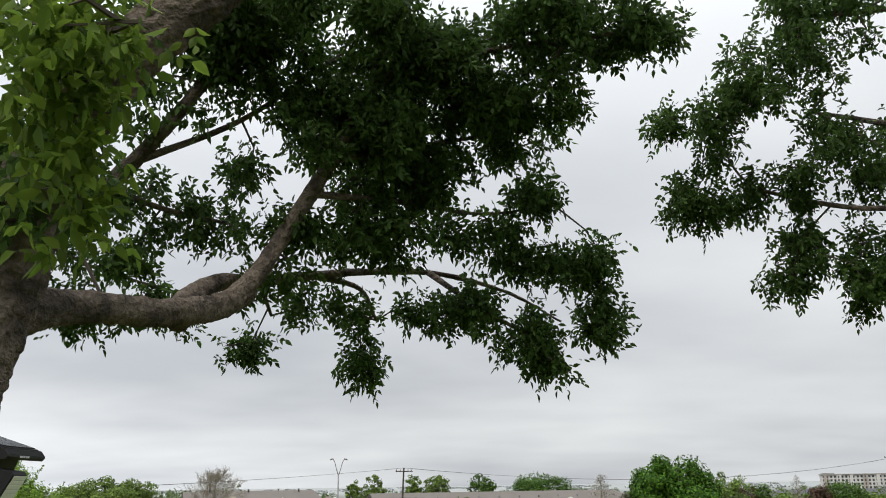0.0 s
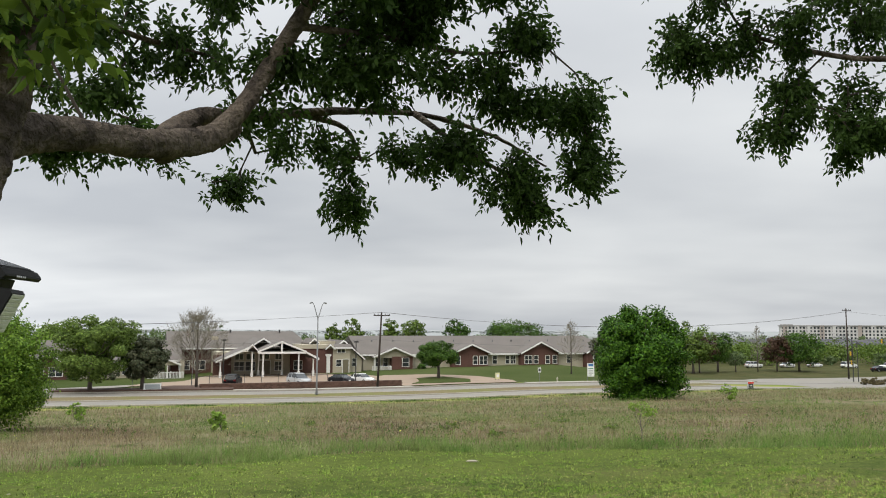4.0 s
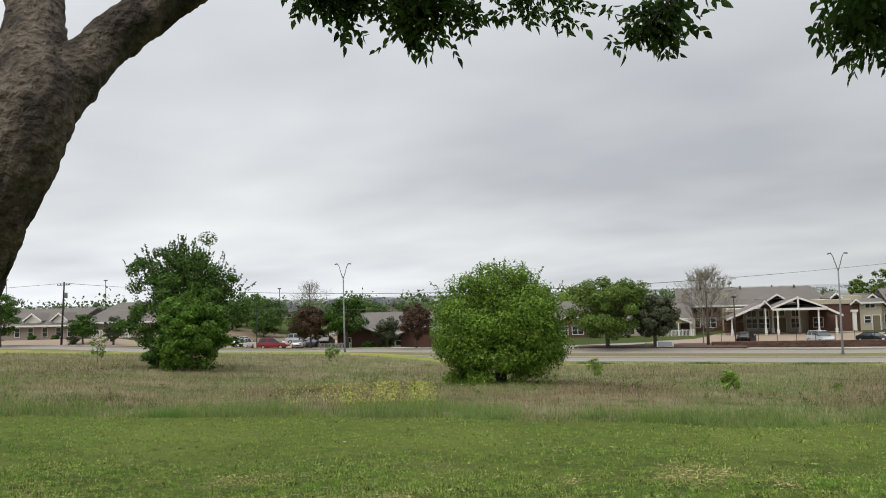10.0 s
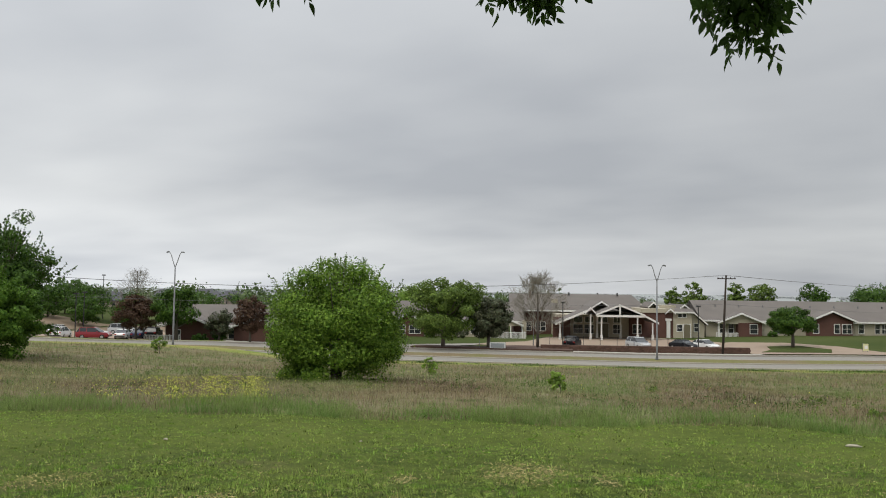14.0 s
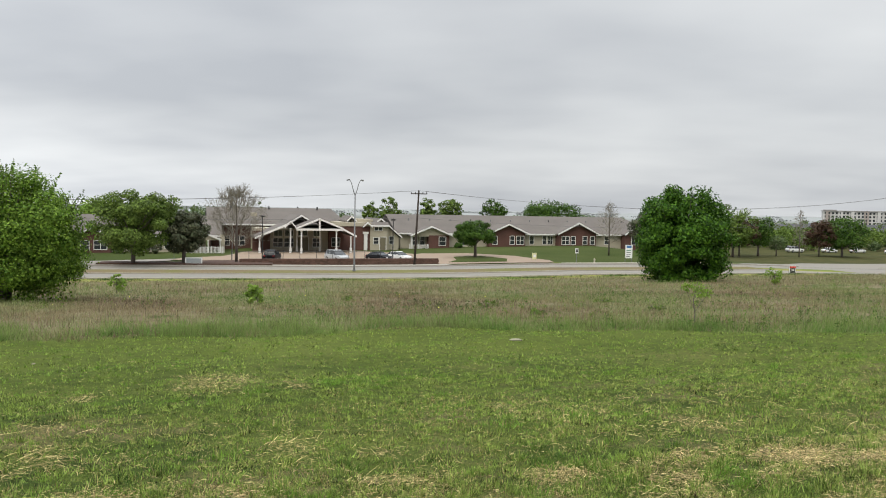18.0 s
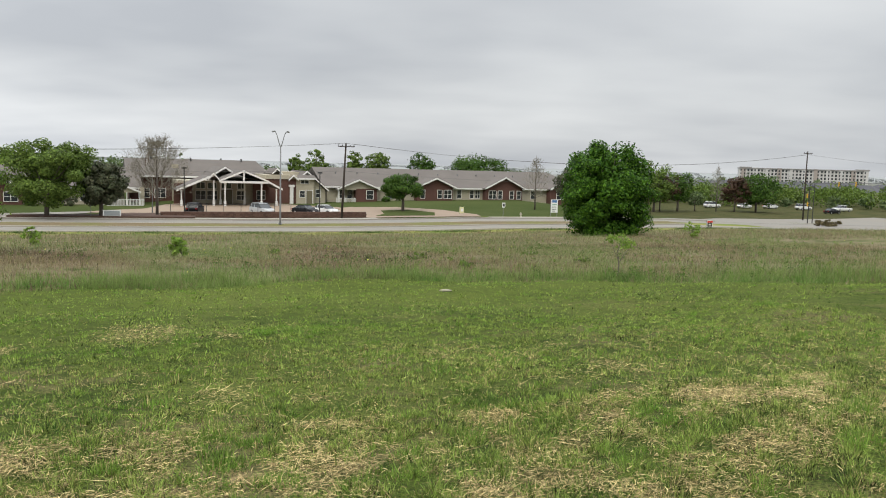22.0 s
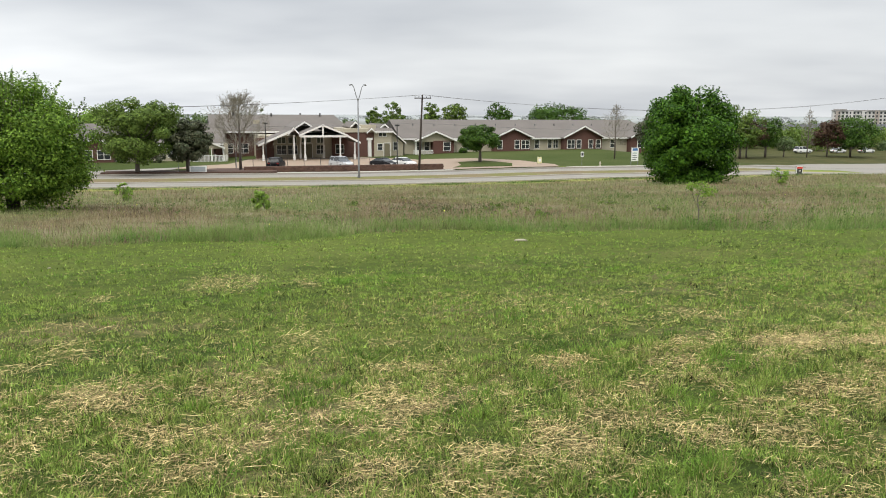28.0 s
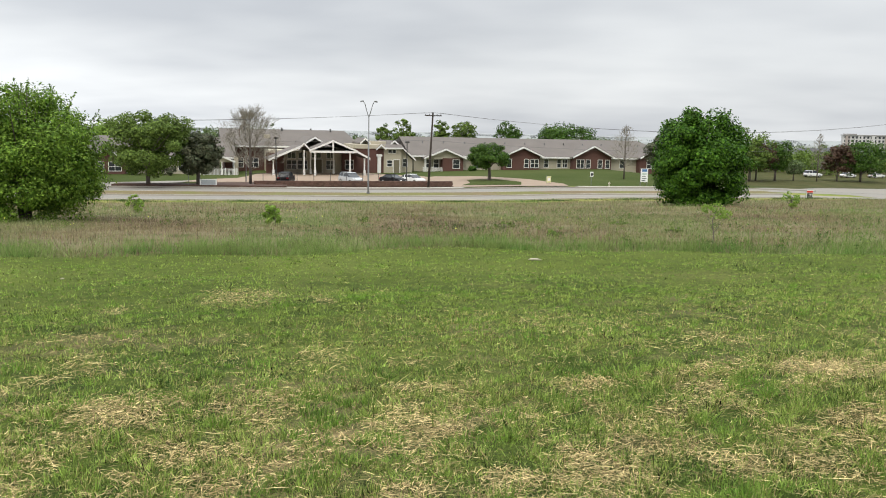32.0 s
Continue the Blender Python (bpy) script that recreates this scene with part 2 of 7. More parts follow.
DARK_METAL = material("dark_metal", (0.035, 0.035, 0.035), 0.5, vary=0.2)
POLE_WOOD = material("creosoted_wood", (0.04, 0.03, 0.024), 0.9, vary=0.3, scale=1.5, fine=20)
WIRE = material("cable", (0.12, 0.12, 0.12), 0.6, vary=0.05)
RUBBER = material("tyre_rubber", (0.02, 0.02, 0.02), 0.85, vary=0.1)
RIM = material("alloy_rim", (0.45, 0.45, 0.46), 0.35, metal=0.8, vary=0.05)
LAMP_RED = material("tail_lamp", (0.35, 0.02, 0.02), 0.3, vary=0.05)
LAMP_CLEAR = material("head_lamp", (0.7, 0.7, 0.7), 0.15, vary=0.05)
PLASTIC = material("black_plastic", (0.012, 0.012, 0.013), 0.55, vary=0.15, scale=10, fine=90, spec=0.2)
PANEL = material("solar_cell", (0.012, 0.014, 0.022), 0.25, vary=0.2, scale=20, fine=80)
LED = material("led_lens", (0.58, 0.60, 0.52), 0.4, vary=0.1, scale=30, fine=200)
GREY_LENS = material("sensor_lens", (0.6, 0.6, 0.62), 0.4, vary=0.05)
SIGN_WHITE = material("sign_white", (0.75, 0.75, 0.74), 0.5, vary=0.05)
SIGN_GREEN = material("sign_green", (0.04, 0.20, 0.12), 0.5, vary=0.05)
SIGN_RED = material("sign_red", (0.55, 0.04, 0.03), 0.5, vary=0.05)
SIGN_BLUE = material("sign_blue", (0.06, 0.16, 0.36), 0.5, vary=0.05)
SIGN_DARK = material("sign_dark", (0.04, 0.04, 0.045), 0.5, vary=0.05)
YELLOW = material("signal_yellow", (0.60, 0.36, 0.03), 0.5, vary=0.05)
STONE = material("pale_stone", (0.42, 0.38, 0.31), 0.9, vary=0.15, scale=8, fine=50, bump=0.5)
PAINTS = {}


def paint(name, colour):
    if name not in PAINTS:
        PAINTS[name] = material("paint_" + name, colour, 0.3 if max(colour) > 0.1 else 0.4, metal=0.1, vary=0.04, coat=0.6 if max(colour) > 0.1 else 0.03, spec=0.4 if max(colour) > 0.1 else 0.1)
    return PAINTS[name]


# ---------------------------------------------------------------- mesh tools


class Shape:
    """Collects vertices and faces of one mesh."""

    def __init__(self):
        self.v, self.f = [], []

    def add(self, verts, faces):
        n = len(self.v)
        self.v += [tuple(p) for p in verts]
        self.f += [tuple(n + i for i in face) for face in faces]
        return self

    def box(self, x0, x1, y0, y1, z0, z1):
        return self.add([(x0, y0, z0), (x1, y0, z0), (x1, y1, z0), (x0, y1, z0), (x0, y0, z1), (x1, y0, z1), (x1, y1, z1), (x0, y1, z1)],
                        [(0, 3, 2, 1), (4, 5, 6, 7), (0, 1, 5, 4), (1, 2, 6, 5), (2, 3, 7, 6), (3, 0, 4, 7)])

    def prism(self, outline, axis, a, b):
        """An outline of (p, q) pairs drawn out along an axis: x -> (y, z), y -> (x, z), z -> (x, y)."""
        n = len(outline)
        put = {"x": lambda p, q, r: (r, p, q), "y": lambda p, q, r: (p, r, q), "z": lambda p, q, r: (p, q, r)}[axis]
        verts = [put(p, q, a) for p, q in outline] + [put(p, q, b) for p, q in outline]
        faces = [tuple(range(n))[::-1], tuple(range(n, 2 * n))] + [(i, (i + 1) % n, n + (i + 1) % n, n + i) for i in range(n)]
        return self.add(verts, faces)

    def tube(self, points, radii, sides=8, cap=True, lump=0.0, seed=0, relief=0.0):
        pts = [Vector(p) for p in points]
        rings, side, run = [], None, 0.0
        for i, p in enumerate(pts):
            d = (pts[min(i + 1, len(pts) - 1)] - pts[max(i - 1, 0)])
            d = d.normalized() if d.length > 1e-9 else Vector((0, 0, 1))
            if side is None:
                side = d.orthogonal().normalized()
            side = (side - d * side.dot(d))
            side = side.normalized() if side.length > 1e-6 else d.orthogonal().normalized()
            up2 = d.cross(side)
            ring = []
            for k in range(sides):
                a = 2 * math.pi * k / sides
                r = radii[i]
                w = side * math.cos(a) + up2 * math.sin(a)
                if lump:
                    q = (p + w * r) * 9.0
                    r *= 1 + lump * noise.noise(q + Vector((seed, 0, 0))) + 0.5 * lump * noise.noise(q * 3.1)
                if relief:
                    q = Vector((math.cos(a) * radii[i], math.sin(a) * radii[i], run * 0.38 + seed * 3.1))
                    ridge = abs(noise.noise(q * 52)) * 1.1 + 0.7 * abs(noise.noise(q * 120)) + 0.5 * noise.noise(q * 18)
                    r += relief * (ridge - 0.5)
                ring.append(p + w * r)
            run += (pts[min(i + 1, len(pts) - 1)] - p).length
            rings.append(ring)
        n = len(self.v)
        for ring in rings:
            self.v += [tuple(q) for q in ring]
        for i in range(len(rings) - 1):
            for k in range(sides):
                a, b = n + i * sides + k, n + i * sides + (k + 1) % sides
                self.f.append((a, b, b + sides, a + sides))
        if cap:
            self.f.append(tuple(n + k for k in range(sides))[::-1])
            self.f.append(tuple(n + (len(rings) - 1) * sides + k for k in range(sides)))
        return self

    def mesh(self, name, smooth=False):
        me = bpy.data.meshes.new(name)
        me.from_pydata(self.v, [], self.f)
        if smooth:
            me.polygons.foreach_set("use_smooth", [True] * len(me.polygons))
        me.update()
        return me


def part(name, shape, mat, parent=None, label="", smooth=False):
    ob = new(name, shape.mesh(name, smooth))
    ob.data.materials.append(mat)
    if parent is not None:
        ob.parent = parent
    if label:
        ob["label"] = label
    return ob


def raw_mesh(name, verts, faces_flat, per_face, mat, smooth=False):
    """A large mesh from arrays: all faces have per_face corners."""
    me = bpy.data.meshes.new(name)
    nf = len(faces_flat) // per_face
    me.vertices.add(len(verts))
    me.vertices.foreach_set("co", np.asarray(verts, np.float32).ravel())
    me.loops.add(len(faces_flat))
    me.loops.foreach_set("vertex_index", np.asarray(faces_flat, np.int32))
    me.polygons.add(nf)
    me.polygons.foreach_set("loop_start", np.arange(nf, dtype=np.int32) * per_face)
    me.update(calc_edges=True)
    if smooth:
        me.polygons.foreach_set("use_smooth", np.ones(nf, dtype=bool))
    me.materials.append(mat)
    return me


# the road's own axes: u along it, v across it, away from the camera's hill
TURN = 19.0
OX, OY = -12.6, 101.2
CU, SU = math.cos(radians(TURN)), math.sin(radians(TURN))


def W(u, v, z=0.0):
    return (OX + u * CU - v * SU, OY + u * SU + v * CU, z)


def to_uv(x, y):
    dx, dy = np.asarray(x) - OX, np.asarray(y) - OY
    return dx * CU + dy * SU, -dx * SU + dy * CU


def smooth01(x):
    x = np.clip(x, 0, 1)
    return x * x * (3 - 2 * x)


def ripple(u, v):
    return 0.05 * np.sin(u * 0.45 + 1.3) * np.sin(v * 0.37) + 0.025 * np.sin(u * 1.3 + v * 0.9) + 0.02 * np.sin(v * 1.9 - u * 0.7)


def road_z(u):
    return np.interp(u, (-140, -105, -92, -73, -57, -40, -25, 0, 14, 28, 60, 72, 86, 120, 400), (-6.1, -6.62, -7.2, -7.6, -7.55, -7.9, -8.07, -8.33, -8.30, -8.12, -8.2, -8.6, -9.1, -9.8, -10.3))


def ground_z(u, v):
    """Height of the ground: the mown hill, the meadow down to the road, the level sites behind it."""
    u, v = np.asarray(u, float), np.asarray(v, float)
    rz = road_z(u)
    k = np.clip((v + 99.8) / 89.8, -0.25, 1)
    bank = np.interp(u, (-140, -95, -70, -50, -38), (0.7, 1.15, 1.2, 0.95, 0.0))
    hill = -1.65 + k * (rz + bank + 1.65) - bank * smooth01((v + 11.6) / 1.5) + ripple(u, v) * smooth01((-14 - v) / 10)
    dip = np.interp(u, (-66, -44, 14, 30), (0, 1, 1, 0))
    site = np.interp(u, (-140, -106, -94, -30, 20, 34, 60, 85, 130), (-6.0, -6.0, -8.1, -8.1, -8.1, -8.2, -8.0, -9.4, -10.2)) - 0.36 * dip * (1 - smooth01((v - 23) / 11) * smooth01((u + 14) / 8)) * (1 - smooth01((v - 62) / 15))
    lawn = smooth01((v - 14) / 34) * np.interp(u, (20, 34, 60, 80), (0, 0.5, 0.7, 0.0))
    far = -10.0 + 0 * u
    back = np.where(v < 12, rz, rz + (site - rz) * smooth01((v - 12) / 6)) + lawn
    back = back + (far - back) * smooth01((v - 110) / 120)
    return np.where(v < -10, hill, back)


def gz(u, v):
    return float(ground_z(u, v))


def gz_xy(x, y):
    u, v = to_uv(x, y)
    return float(ground_z(u, v))


def thing(name, u, v, z=None, rz=0.0, label="", category="", group=""):
    e = new(name)
    e.empty_display_size = 0.3
    e.matrix_basis = pose(*W(u, v, gz(u, v) if z is None else z), 0, 0, TURN + rz)
    tagged(e, label, category, group)
    return e


# ---------------------------------------------------------------- ground
def spaced(stops):
    out = []
    for a, b, n in stops:
        out += list(np.linspace(a, b, n, endpoint=False))
    return np.array(out + [stops[-1][1]])


gu = spaced([(-4600, -600, 9), (-600, -200, 12), (-200, -60, 36), (-60, 10, 100), (10, 140, 44), (140, 500, 14), (500, 4600, 9)])
gv = spaced([(-4600, -600, 8), (-600, -130, 12), (-130, -102, 14), (-102, -76, 60), (-76, -12, 64), (-12, 80, 60), (80, 260, 20), (260, 900, 12), (900, 4600, 8)])
UU, VV = np.meshgrid(gu, gv)
ZZ = ground_z(UU, VV)
X, Y = OX + UU * CU - VV * SU, OY + UU * SU + VV * CU
nv, nu = UU.shape
idx = np.arange(nv * nu).reshape(nv, nu)
quads = np.stack([idx[:-1, :-1], idx[:-1, 1:], idx[1:, 1:], idx[1:, :-1]], -1).ravel()


def ground_material():
    m = bpy.data.materials.new("ground_grass")
    m.use_nodes = True
    nt = m.node_tree
    b = nt.nodes["Principled BSDF"]
    b.inputs["Roughness"].default_value = 0.95
    b.inputs["Specular IOR Level"].default_value = 0.05
    geo = nt.nodes.new("ShaderNodeNewGeometry")

    def dot(vec, off):
        n = nt.nodes.new("ShaderNodeVectorMath")
        n.operation = "DOT_PRODUCT"
        nt.links.new(geo.outputs["Position"], n.inputs[0])
        n.inputs[1].default_value = vec
        return mth("ADD", n.outputs["Value"], off)

    def mth(op, a, v, clamp=False):
        n = nt.nodes.new("ShaderNodeMath")
        n.operation, n.use_clamp = op, clamp
        for k, w in enumerate((a, v)):
            if isinstance(w, (int, float)):
                n.inputs[k].default_value = w
            else:
                nt.links.new(w, n.inputs[k])
        return n.outputs[0]

    def nz(s, detail, rough=0.55):
        n = nt.nodes.new("ShaderNodeTexNoise")
        n.inputs["Scale"].default_value, n.inputs["Detail"].default_value, n.inputs["Roughness"].default_value = s, detail, rough
        nt.links.new(geo.outputs["Position"], n.inputs["Vector"])
        return n.outputs[0]

    def span(a, lo, hi, out0=0.0, out1=1.0):
        n = nt.nodes.new("ShaderNodeMapRange")
        n.inputs[1].default_value, n.inputs[2].default_value, n.inputs[3].default_value, n.inputs[4].default_value = lo, hi, out0, out1
        nt.links.new(a, n.inputs[0])
        return n.outputs[0]

    def blend(fac, a, c):
        n = nt.nodes.new("ShaderNodeMix")
        n.data_type = "RGBA"
        nt.links.new(fac, n.inputs[0]) if not isinstance(fac, float) else None
        for k, w in ((6, a), (7, c)):
            if isinstance(w, tuple):
                n.inputs[k].default_value = (*w, 1)
            else:
                nt.links.new(w, n.inputs[k])
        return n.outputs[2]

    u = dot((CU, SU, 0), -(OX * CU + OY * SU))
    v = dot((-SU, CU, 0), -(-OX * SU + OY * CU))
    n1, n2, n3, n4 = nz(0.22, 4), nz(1.1, 5), nz(9.0, 4), nz(0.05, 3)
    fine = nz(55.0, 3, 0.7)
    mown = blend(span(nz(2.4, 5, 0.7), 0.40, 0.60), (0.026, 0.044, 0.008), (0.10, 0.132, 0.023))
    mown = blend(mth("MULTIPLY", span(n1, 0.45, 0.62), 0.6), mown, (0.15, 0.175, 0.04))
    dry = mth("MULTIPLY", span(nz(0.55, 5, 0.65), 0.53, 0.66), span(v, -86.0, -92.0, 0.15, 1.0))
    mown = blend(dry, mown, (0.22, 0.165, 0.09))
    mown = blend(mth("MULTIPLY", span(n3, 0.35, 0.7), 0.5), mown, (0.04, 0.066, 0.013))
    # scattered dark flecks: shade between the blades put into the soil colour
    mown = blend(mth("MULTIPLY", span(fine, 0.45, 0.6), 0.95), mown, (0.022, 0.032, 0.009))
    mown = blend(mth("MULTIPLY", span(fine, 0.42, 0.33), 0.4), mown, (0.14, 0.16, 0.045))
    mown = blend(mth("MULTIPLY", span(nz(21.0, 4, 0.7), 0.56, 0.68), 0.4), mown, (0.13, 0.17, 0.034))
    mown = blend(mth("MULTIPLY", span(v, -90.0, -84.0), 0.3), mown, (0.12, 0.15, 0.03))
    tall = blend(span(n1, 0.42, 0.60), (0.155, 0.132, 0.075), (0.115, 0.125, 0.05))
    tall = blend(span(n2, 0.45, 0.75), tall, (0.19, 0.165, 0.10))
    mottle = nz(0.5, 6, 0.7)
    tall = blend(span(mottle, 0.47, 0.37), tall, (0.05, 0.072, 0.018))
    tall = blend(mth("MULTIPLY", span(mottle, 0.54, 0.64), 0.8), tall, (0.23, 0.185, 0.13))
    verge = blend(span(n1, 0.4, 0.6), (0.15, 0.20, 0.045), (0.25, 0.235, 0.075))
    edge = mth("ADD", span(u, -16.5, -6.5, -80.4, -85.0), mth("MULTIPLY", mth("SUBTRACT", n2, 0.5), 2.2))
    is_tall = span(mth("SUBTRACT", v, edge), -0.4, 0.6)
    col = blend(is_tall, mown, blend(span(mth("ADD", mth("SUBTRACT", v, edge), mth("MULTIPLY", mth("SUBTRACT", n2, 0.5), 5.0)), 0.2, 3.5), (0.085, 0.115, 0.026), tall))
    col = blend(span(mth("ADD", v, mth("MULTIPLY", n1, 8.0)), -18.0, -14.5), col, verge)
    far = blend(span(n4, 0.4, 0.6), (0.046, 0.064, 0.017), (0.064, 0.079, 0.025))
    far = blend(span(u, 66.0, 84.0), far, blend(span(n1, 0.4, 0.6), (0.05, 0.056, 0.02), (0.075, 0.072, 0.03)))
    col = blend(span(v, 10.0, 14.0), col, far)
    # distance haze put into the ground colour: pale grey from 200 m on
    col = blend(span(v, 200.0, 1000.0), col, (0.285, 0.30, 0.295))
    nt.links.new(col, b.inputs["Base Color"])
    bp = nt.nodes.new("ShaderNodeBump")
    bp.inputs["Strength"].default_value, bp.inputs["Distance"].default_value = 0.8, 0.03
    nt.links.new(n3, bp.inputs["Height"])
    nt.links.new(bp.outputs[0], b.inputs["Normal"])
    return m


GROUND = ground_material()
MEDIAN = material("dry_median_grass", (0.185, 0.145, 0.085), 0.95, vary=0.4, scale=0.16, fine=3, second=(0.135, 0.13, 0.05), spec=0.1, patch=5.0)
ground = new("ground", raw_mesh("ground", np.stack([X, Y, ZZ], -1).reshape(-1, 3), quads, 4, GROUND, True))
tagged(ground, "rough grass ground falling from a mown hill to a road", "ground", kind="structure")


def strip(name, edge0, edge1, u0, u1, step, mat, lift, label, category="road", thick=0.0, zfun=None, parent=None):
    """A sheet along the road between two lines of v, which follows the ground."""
    us = np.arange(u0, u1 + step * 0.5, step)
    s = Shape()
    e0, e1 = (edge0 if callable(edge0) else lambda u: edge0), (edge1 if callable(edge1) else lambda u: edge1)
    zf = zfun or (lambda u, v: gz(u, v))
    top = []
    for u in us:
        row = []
        for k in range(4):
            v = e0(u) + (e1(u) - e0(u)) * k / 3
            row.append(W(u, v, zf(u, v) + lift))
        top.append(row)
    verts = [p for row in top for p in row]
    faces = [(i * 4 + k, i * 4 + 4 + k, i * 4 + 5 + k, i * 4 + 1 + k) for i in range(len(us) - 1) for k in range(3)]
    if thick:
        n = len(verts)
        verts += [(x, y, z - thick) for x, y, z in verts]
        for i in range(len(us) - 1):
            faces += [(i * 4, n + i * 4, n + i * 4 + 4, i * 4 + 4), (i * 4 + 3, i * 4 + 7, n + i * 4 + 7, n + i * 4 + 3)]
    s.add(verts, [f[::-1] for f in faces])
    ob = part(name, s, mat, parent)
    if parent is None:
        tagged(ob, label, category, kind="structure")
    return ob


def flat_road(u, v):
    return float(road_z(u))


strip("road_near_carriageway", -9.5, -3.9, -400, 420, 4, CONCRETE, 0.03, "pale worn concrete carriageway beside the meadow", zfun=flat_road)
strip("road_far_carriageway", 1.6, 8.6, -400, 420, 4, CONCRETE, 0.03, "pale worn concrete carriageway in front of the care home", zfun=flat_road)
# dark sheet along the kerb: the kerb's shade and mulch put into one colour
strip("gutter", 7.7, 8.5, -400, 420, 4, KERB_SHADE_MULCH, 0.036, "dark strip along the far kerb for its shade and the mulch", zfun=flat_road)
strip("median", -3.6, 1.3, -400, 62, 4, MEDIAN, 0.14, "narrow grassed median between the carriageways", "median", zfun=flat_road)
for a, b in ((-3.9, -3.6), (1.3, 1.6), (8.6, 8.85), (-9.75, -9.5)):
    strip("kerb", a, b, -400, 62 if abs(a) < 4 else 78, 4, KERB, 0.17, "pale concrete kerb along the road", "kerb", 0.2, zfun=flat_road)
strip("pavement", 9.6, 11.0, 34, 62, 4, KERB, 0.12, "narrow concrete footway behind the far kerb", "pavement", 0.15, zfun=flat_road)
strip("pavement", 9.6, 11.0, -56, 15, 4, KERB, 0.12, "narrow concrete footway behind the far kerb", "pavement", 0.15, zfun=flat_road)

# ---------------------------------------------------------------- leaves and trees


def leaf_cloud(centres, size, rng, fold=True, droop=0.4, narrow=0.38, facing=None):
    """Leaves at the given places: pointed blades with a midrib fold, hanging a little. Returns verts and quads."""
    n = len(centres)
    d = rng.normal(size=(n, 3))
    d[:, 2] -= droop * 1.6
    d /= np.linalg.norm(d, axis=1)[:, None] + 1e-9
    a = np.cross(d, rng.normal(size=(n, 3)))
    a /= np.linalg.norm(a, axis=1)[:, None] + 1e-9
    if facing is not None:
        # leaves that turn their upper side outwards and up
        n0 = facing + rng.normal(size=(n, 3)) * 0.42
        n0 /= np.linalg.norm(n0, axis=1)[:, None] + 1e-9
        d = np.cross(n0, rng.normal(size=(n, 3)))
        d /= np.linalg.norm(d, axis=1)[:, None] + 1e-9
        a = np.cross(n0, d)
    h = np.cross(d, a)
    length = (size * rng.uniform(0.65, 1.3, n))[:, None]
    w = length * narrow * 0.5
    if not fold:
        verts = np.stack([centres - d * length * 0.5, centres + a * w, centres + d * length * 0.5, centres - a * w], 1)
        quads = (np.arange(n)[:, None] * 4 + np.array([0, 1, 2, 3])).ravel()
        return verts.reshape(-1, 3), quads
    base, tip = centres - d * length * 0.5, centres + d * length * 0.5 + h * length * 0.06
    m1, m2 = centres - d * length * 0.12, centres + d * length * 0.2
    lift = h * w * 0.45
    verts = np.stack([base, m1 + a * w + lift, m2 + a * w * 0.85 + lift, tip, m2 - a * w * 0.85 + lift, m1 - a * w + lift], 1)
    quads = (np.arange(n)[:, None] * 6 + np.array([0, 1, 2, 3, 0, 3, 4, 5])).ravel()
    return verts.reshape(-1, 3), quads


def clump_points(rng, blobs, per, spread=1.0, ways=None):
    """Points in soft shells of ellipsoids (cx, cy, cz, rx, ry, rz)."""
    out = []
    for cx, cy, cz, rx, ry, rz in blobs:
        d = rng.normal(size=(per, 3))
        d /= np.linalg.norm(d, axis=1)[:, None]
        r = rng.uniform(0.25, 1.0, per) ** 0.5 * spread
        out.append(np.array([cx, cy, cz]) + d * r[:, None] * np.array([rx, ry, rz]))
        if ways is not None:
            ways.append(d)
    return np.concatenate(out)


def crown_blobs(rng, radius, low, high, count, size, shape="round", lumpy=0.2):
    """Small clumps that fill a crown between two heights, with an uneven outline."""
    blobs, mid, half = [], (low + high) / 2, (high - low) / 2
    while len(blobs) < count:
        p = rng.uniform(-1, 1, 3)
        lim = 1.0
        if shape == "round":
            r = math.sqrt(p[0] ** 2 + p[1] ** 2 + p[2] ** 2)
        elif shape == "flat":
            r = math.sqrt(p[0] ** 2 + p[1] ** 2 + (p[2] if p[2] > 0 else p[2] * 0.8) ** 4)
        elif shape == "bush":
            w = 1 - 0.28 * ((-0.15 - p[2]) / 0.85) ** 2 if p[2] < -0.15 else max(0.02, 1 - ((p[2] + 0.15) / 1.15) ** 2) ** 0.5
            r = math.hypot(p[0], p[1]) / w
        else:
            w = max(0.05, (1 - p[2]) * 0.5) ** 0.75
            r = math.hypot(p[0], p[1]) / w
        if r > lim or r < 0.2 or rng.uniform() > 0.12 + r ** 2:
            continue
        s = size * rng.uniform(0.7, 1.35)
        q = 1 + (0.09 if shape == "bush" else lumpy) * noise.noise(Vector((p[0] * 2.3 + count, p[1] * 2.3, p[2] * 2.3)))
        blobs.append((p[0] * radius * q, p[1] * radius * q, mid + p[2] * half * q, s, s, s * 0.75))
    return blobs


def limbs(shape, rng, top, spread, height, base_r, count, start=0.35):
    """Limbs that leave the trunk and rise into the crown."""
    for k in range(count):
        a = 2 * math.pi * k / count + rng.uniform(-0.4, 0.4)
        z0 = top * rng.uniform(start, 1.0)
        e = Vector((math.cos(a) * spread * rng.uniform(0.5, 0.9), math.sin(a) * spread * rng.uniform(0.5, 0.9), height * rng.uniform(0.55, 0.9)))
        p0 = Vector((0, 0, z0))
        mid = p0.lerp(e, 0.5) + Vector((0, 0, -0.06 * height))
        shape.tube([p0, mid, e], [base_r * 0.55, base_r * 0.32, base_r * 0.08], 6, cap=False)


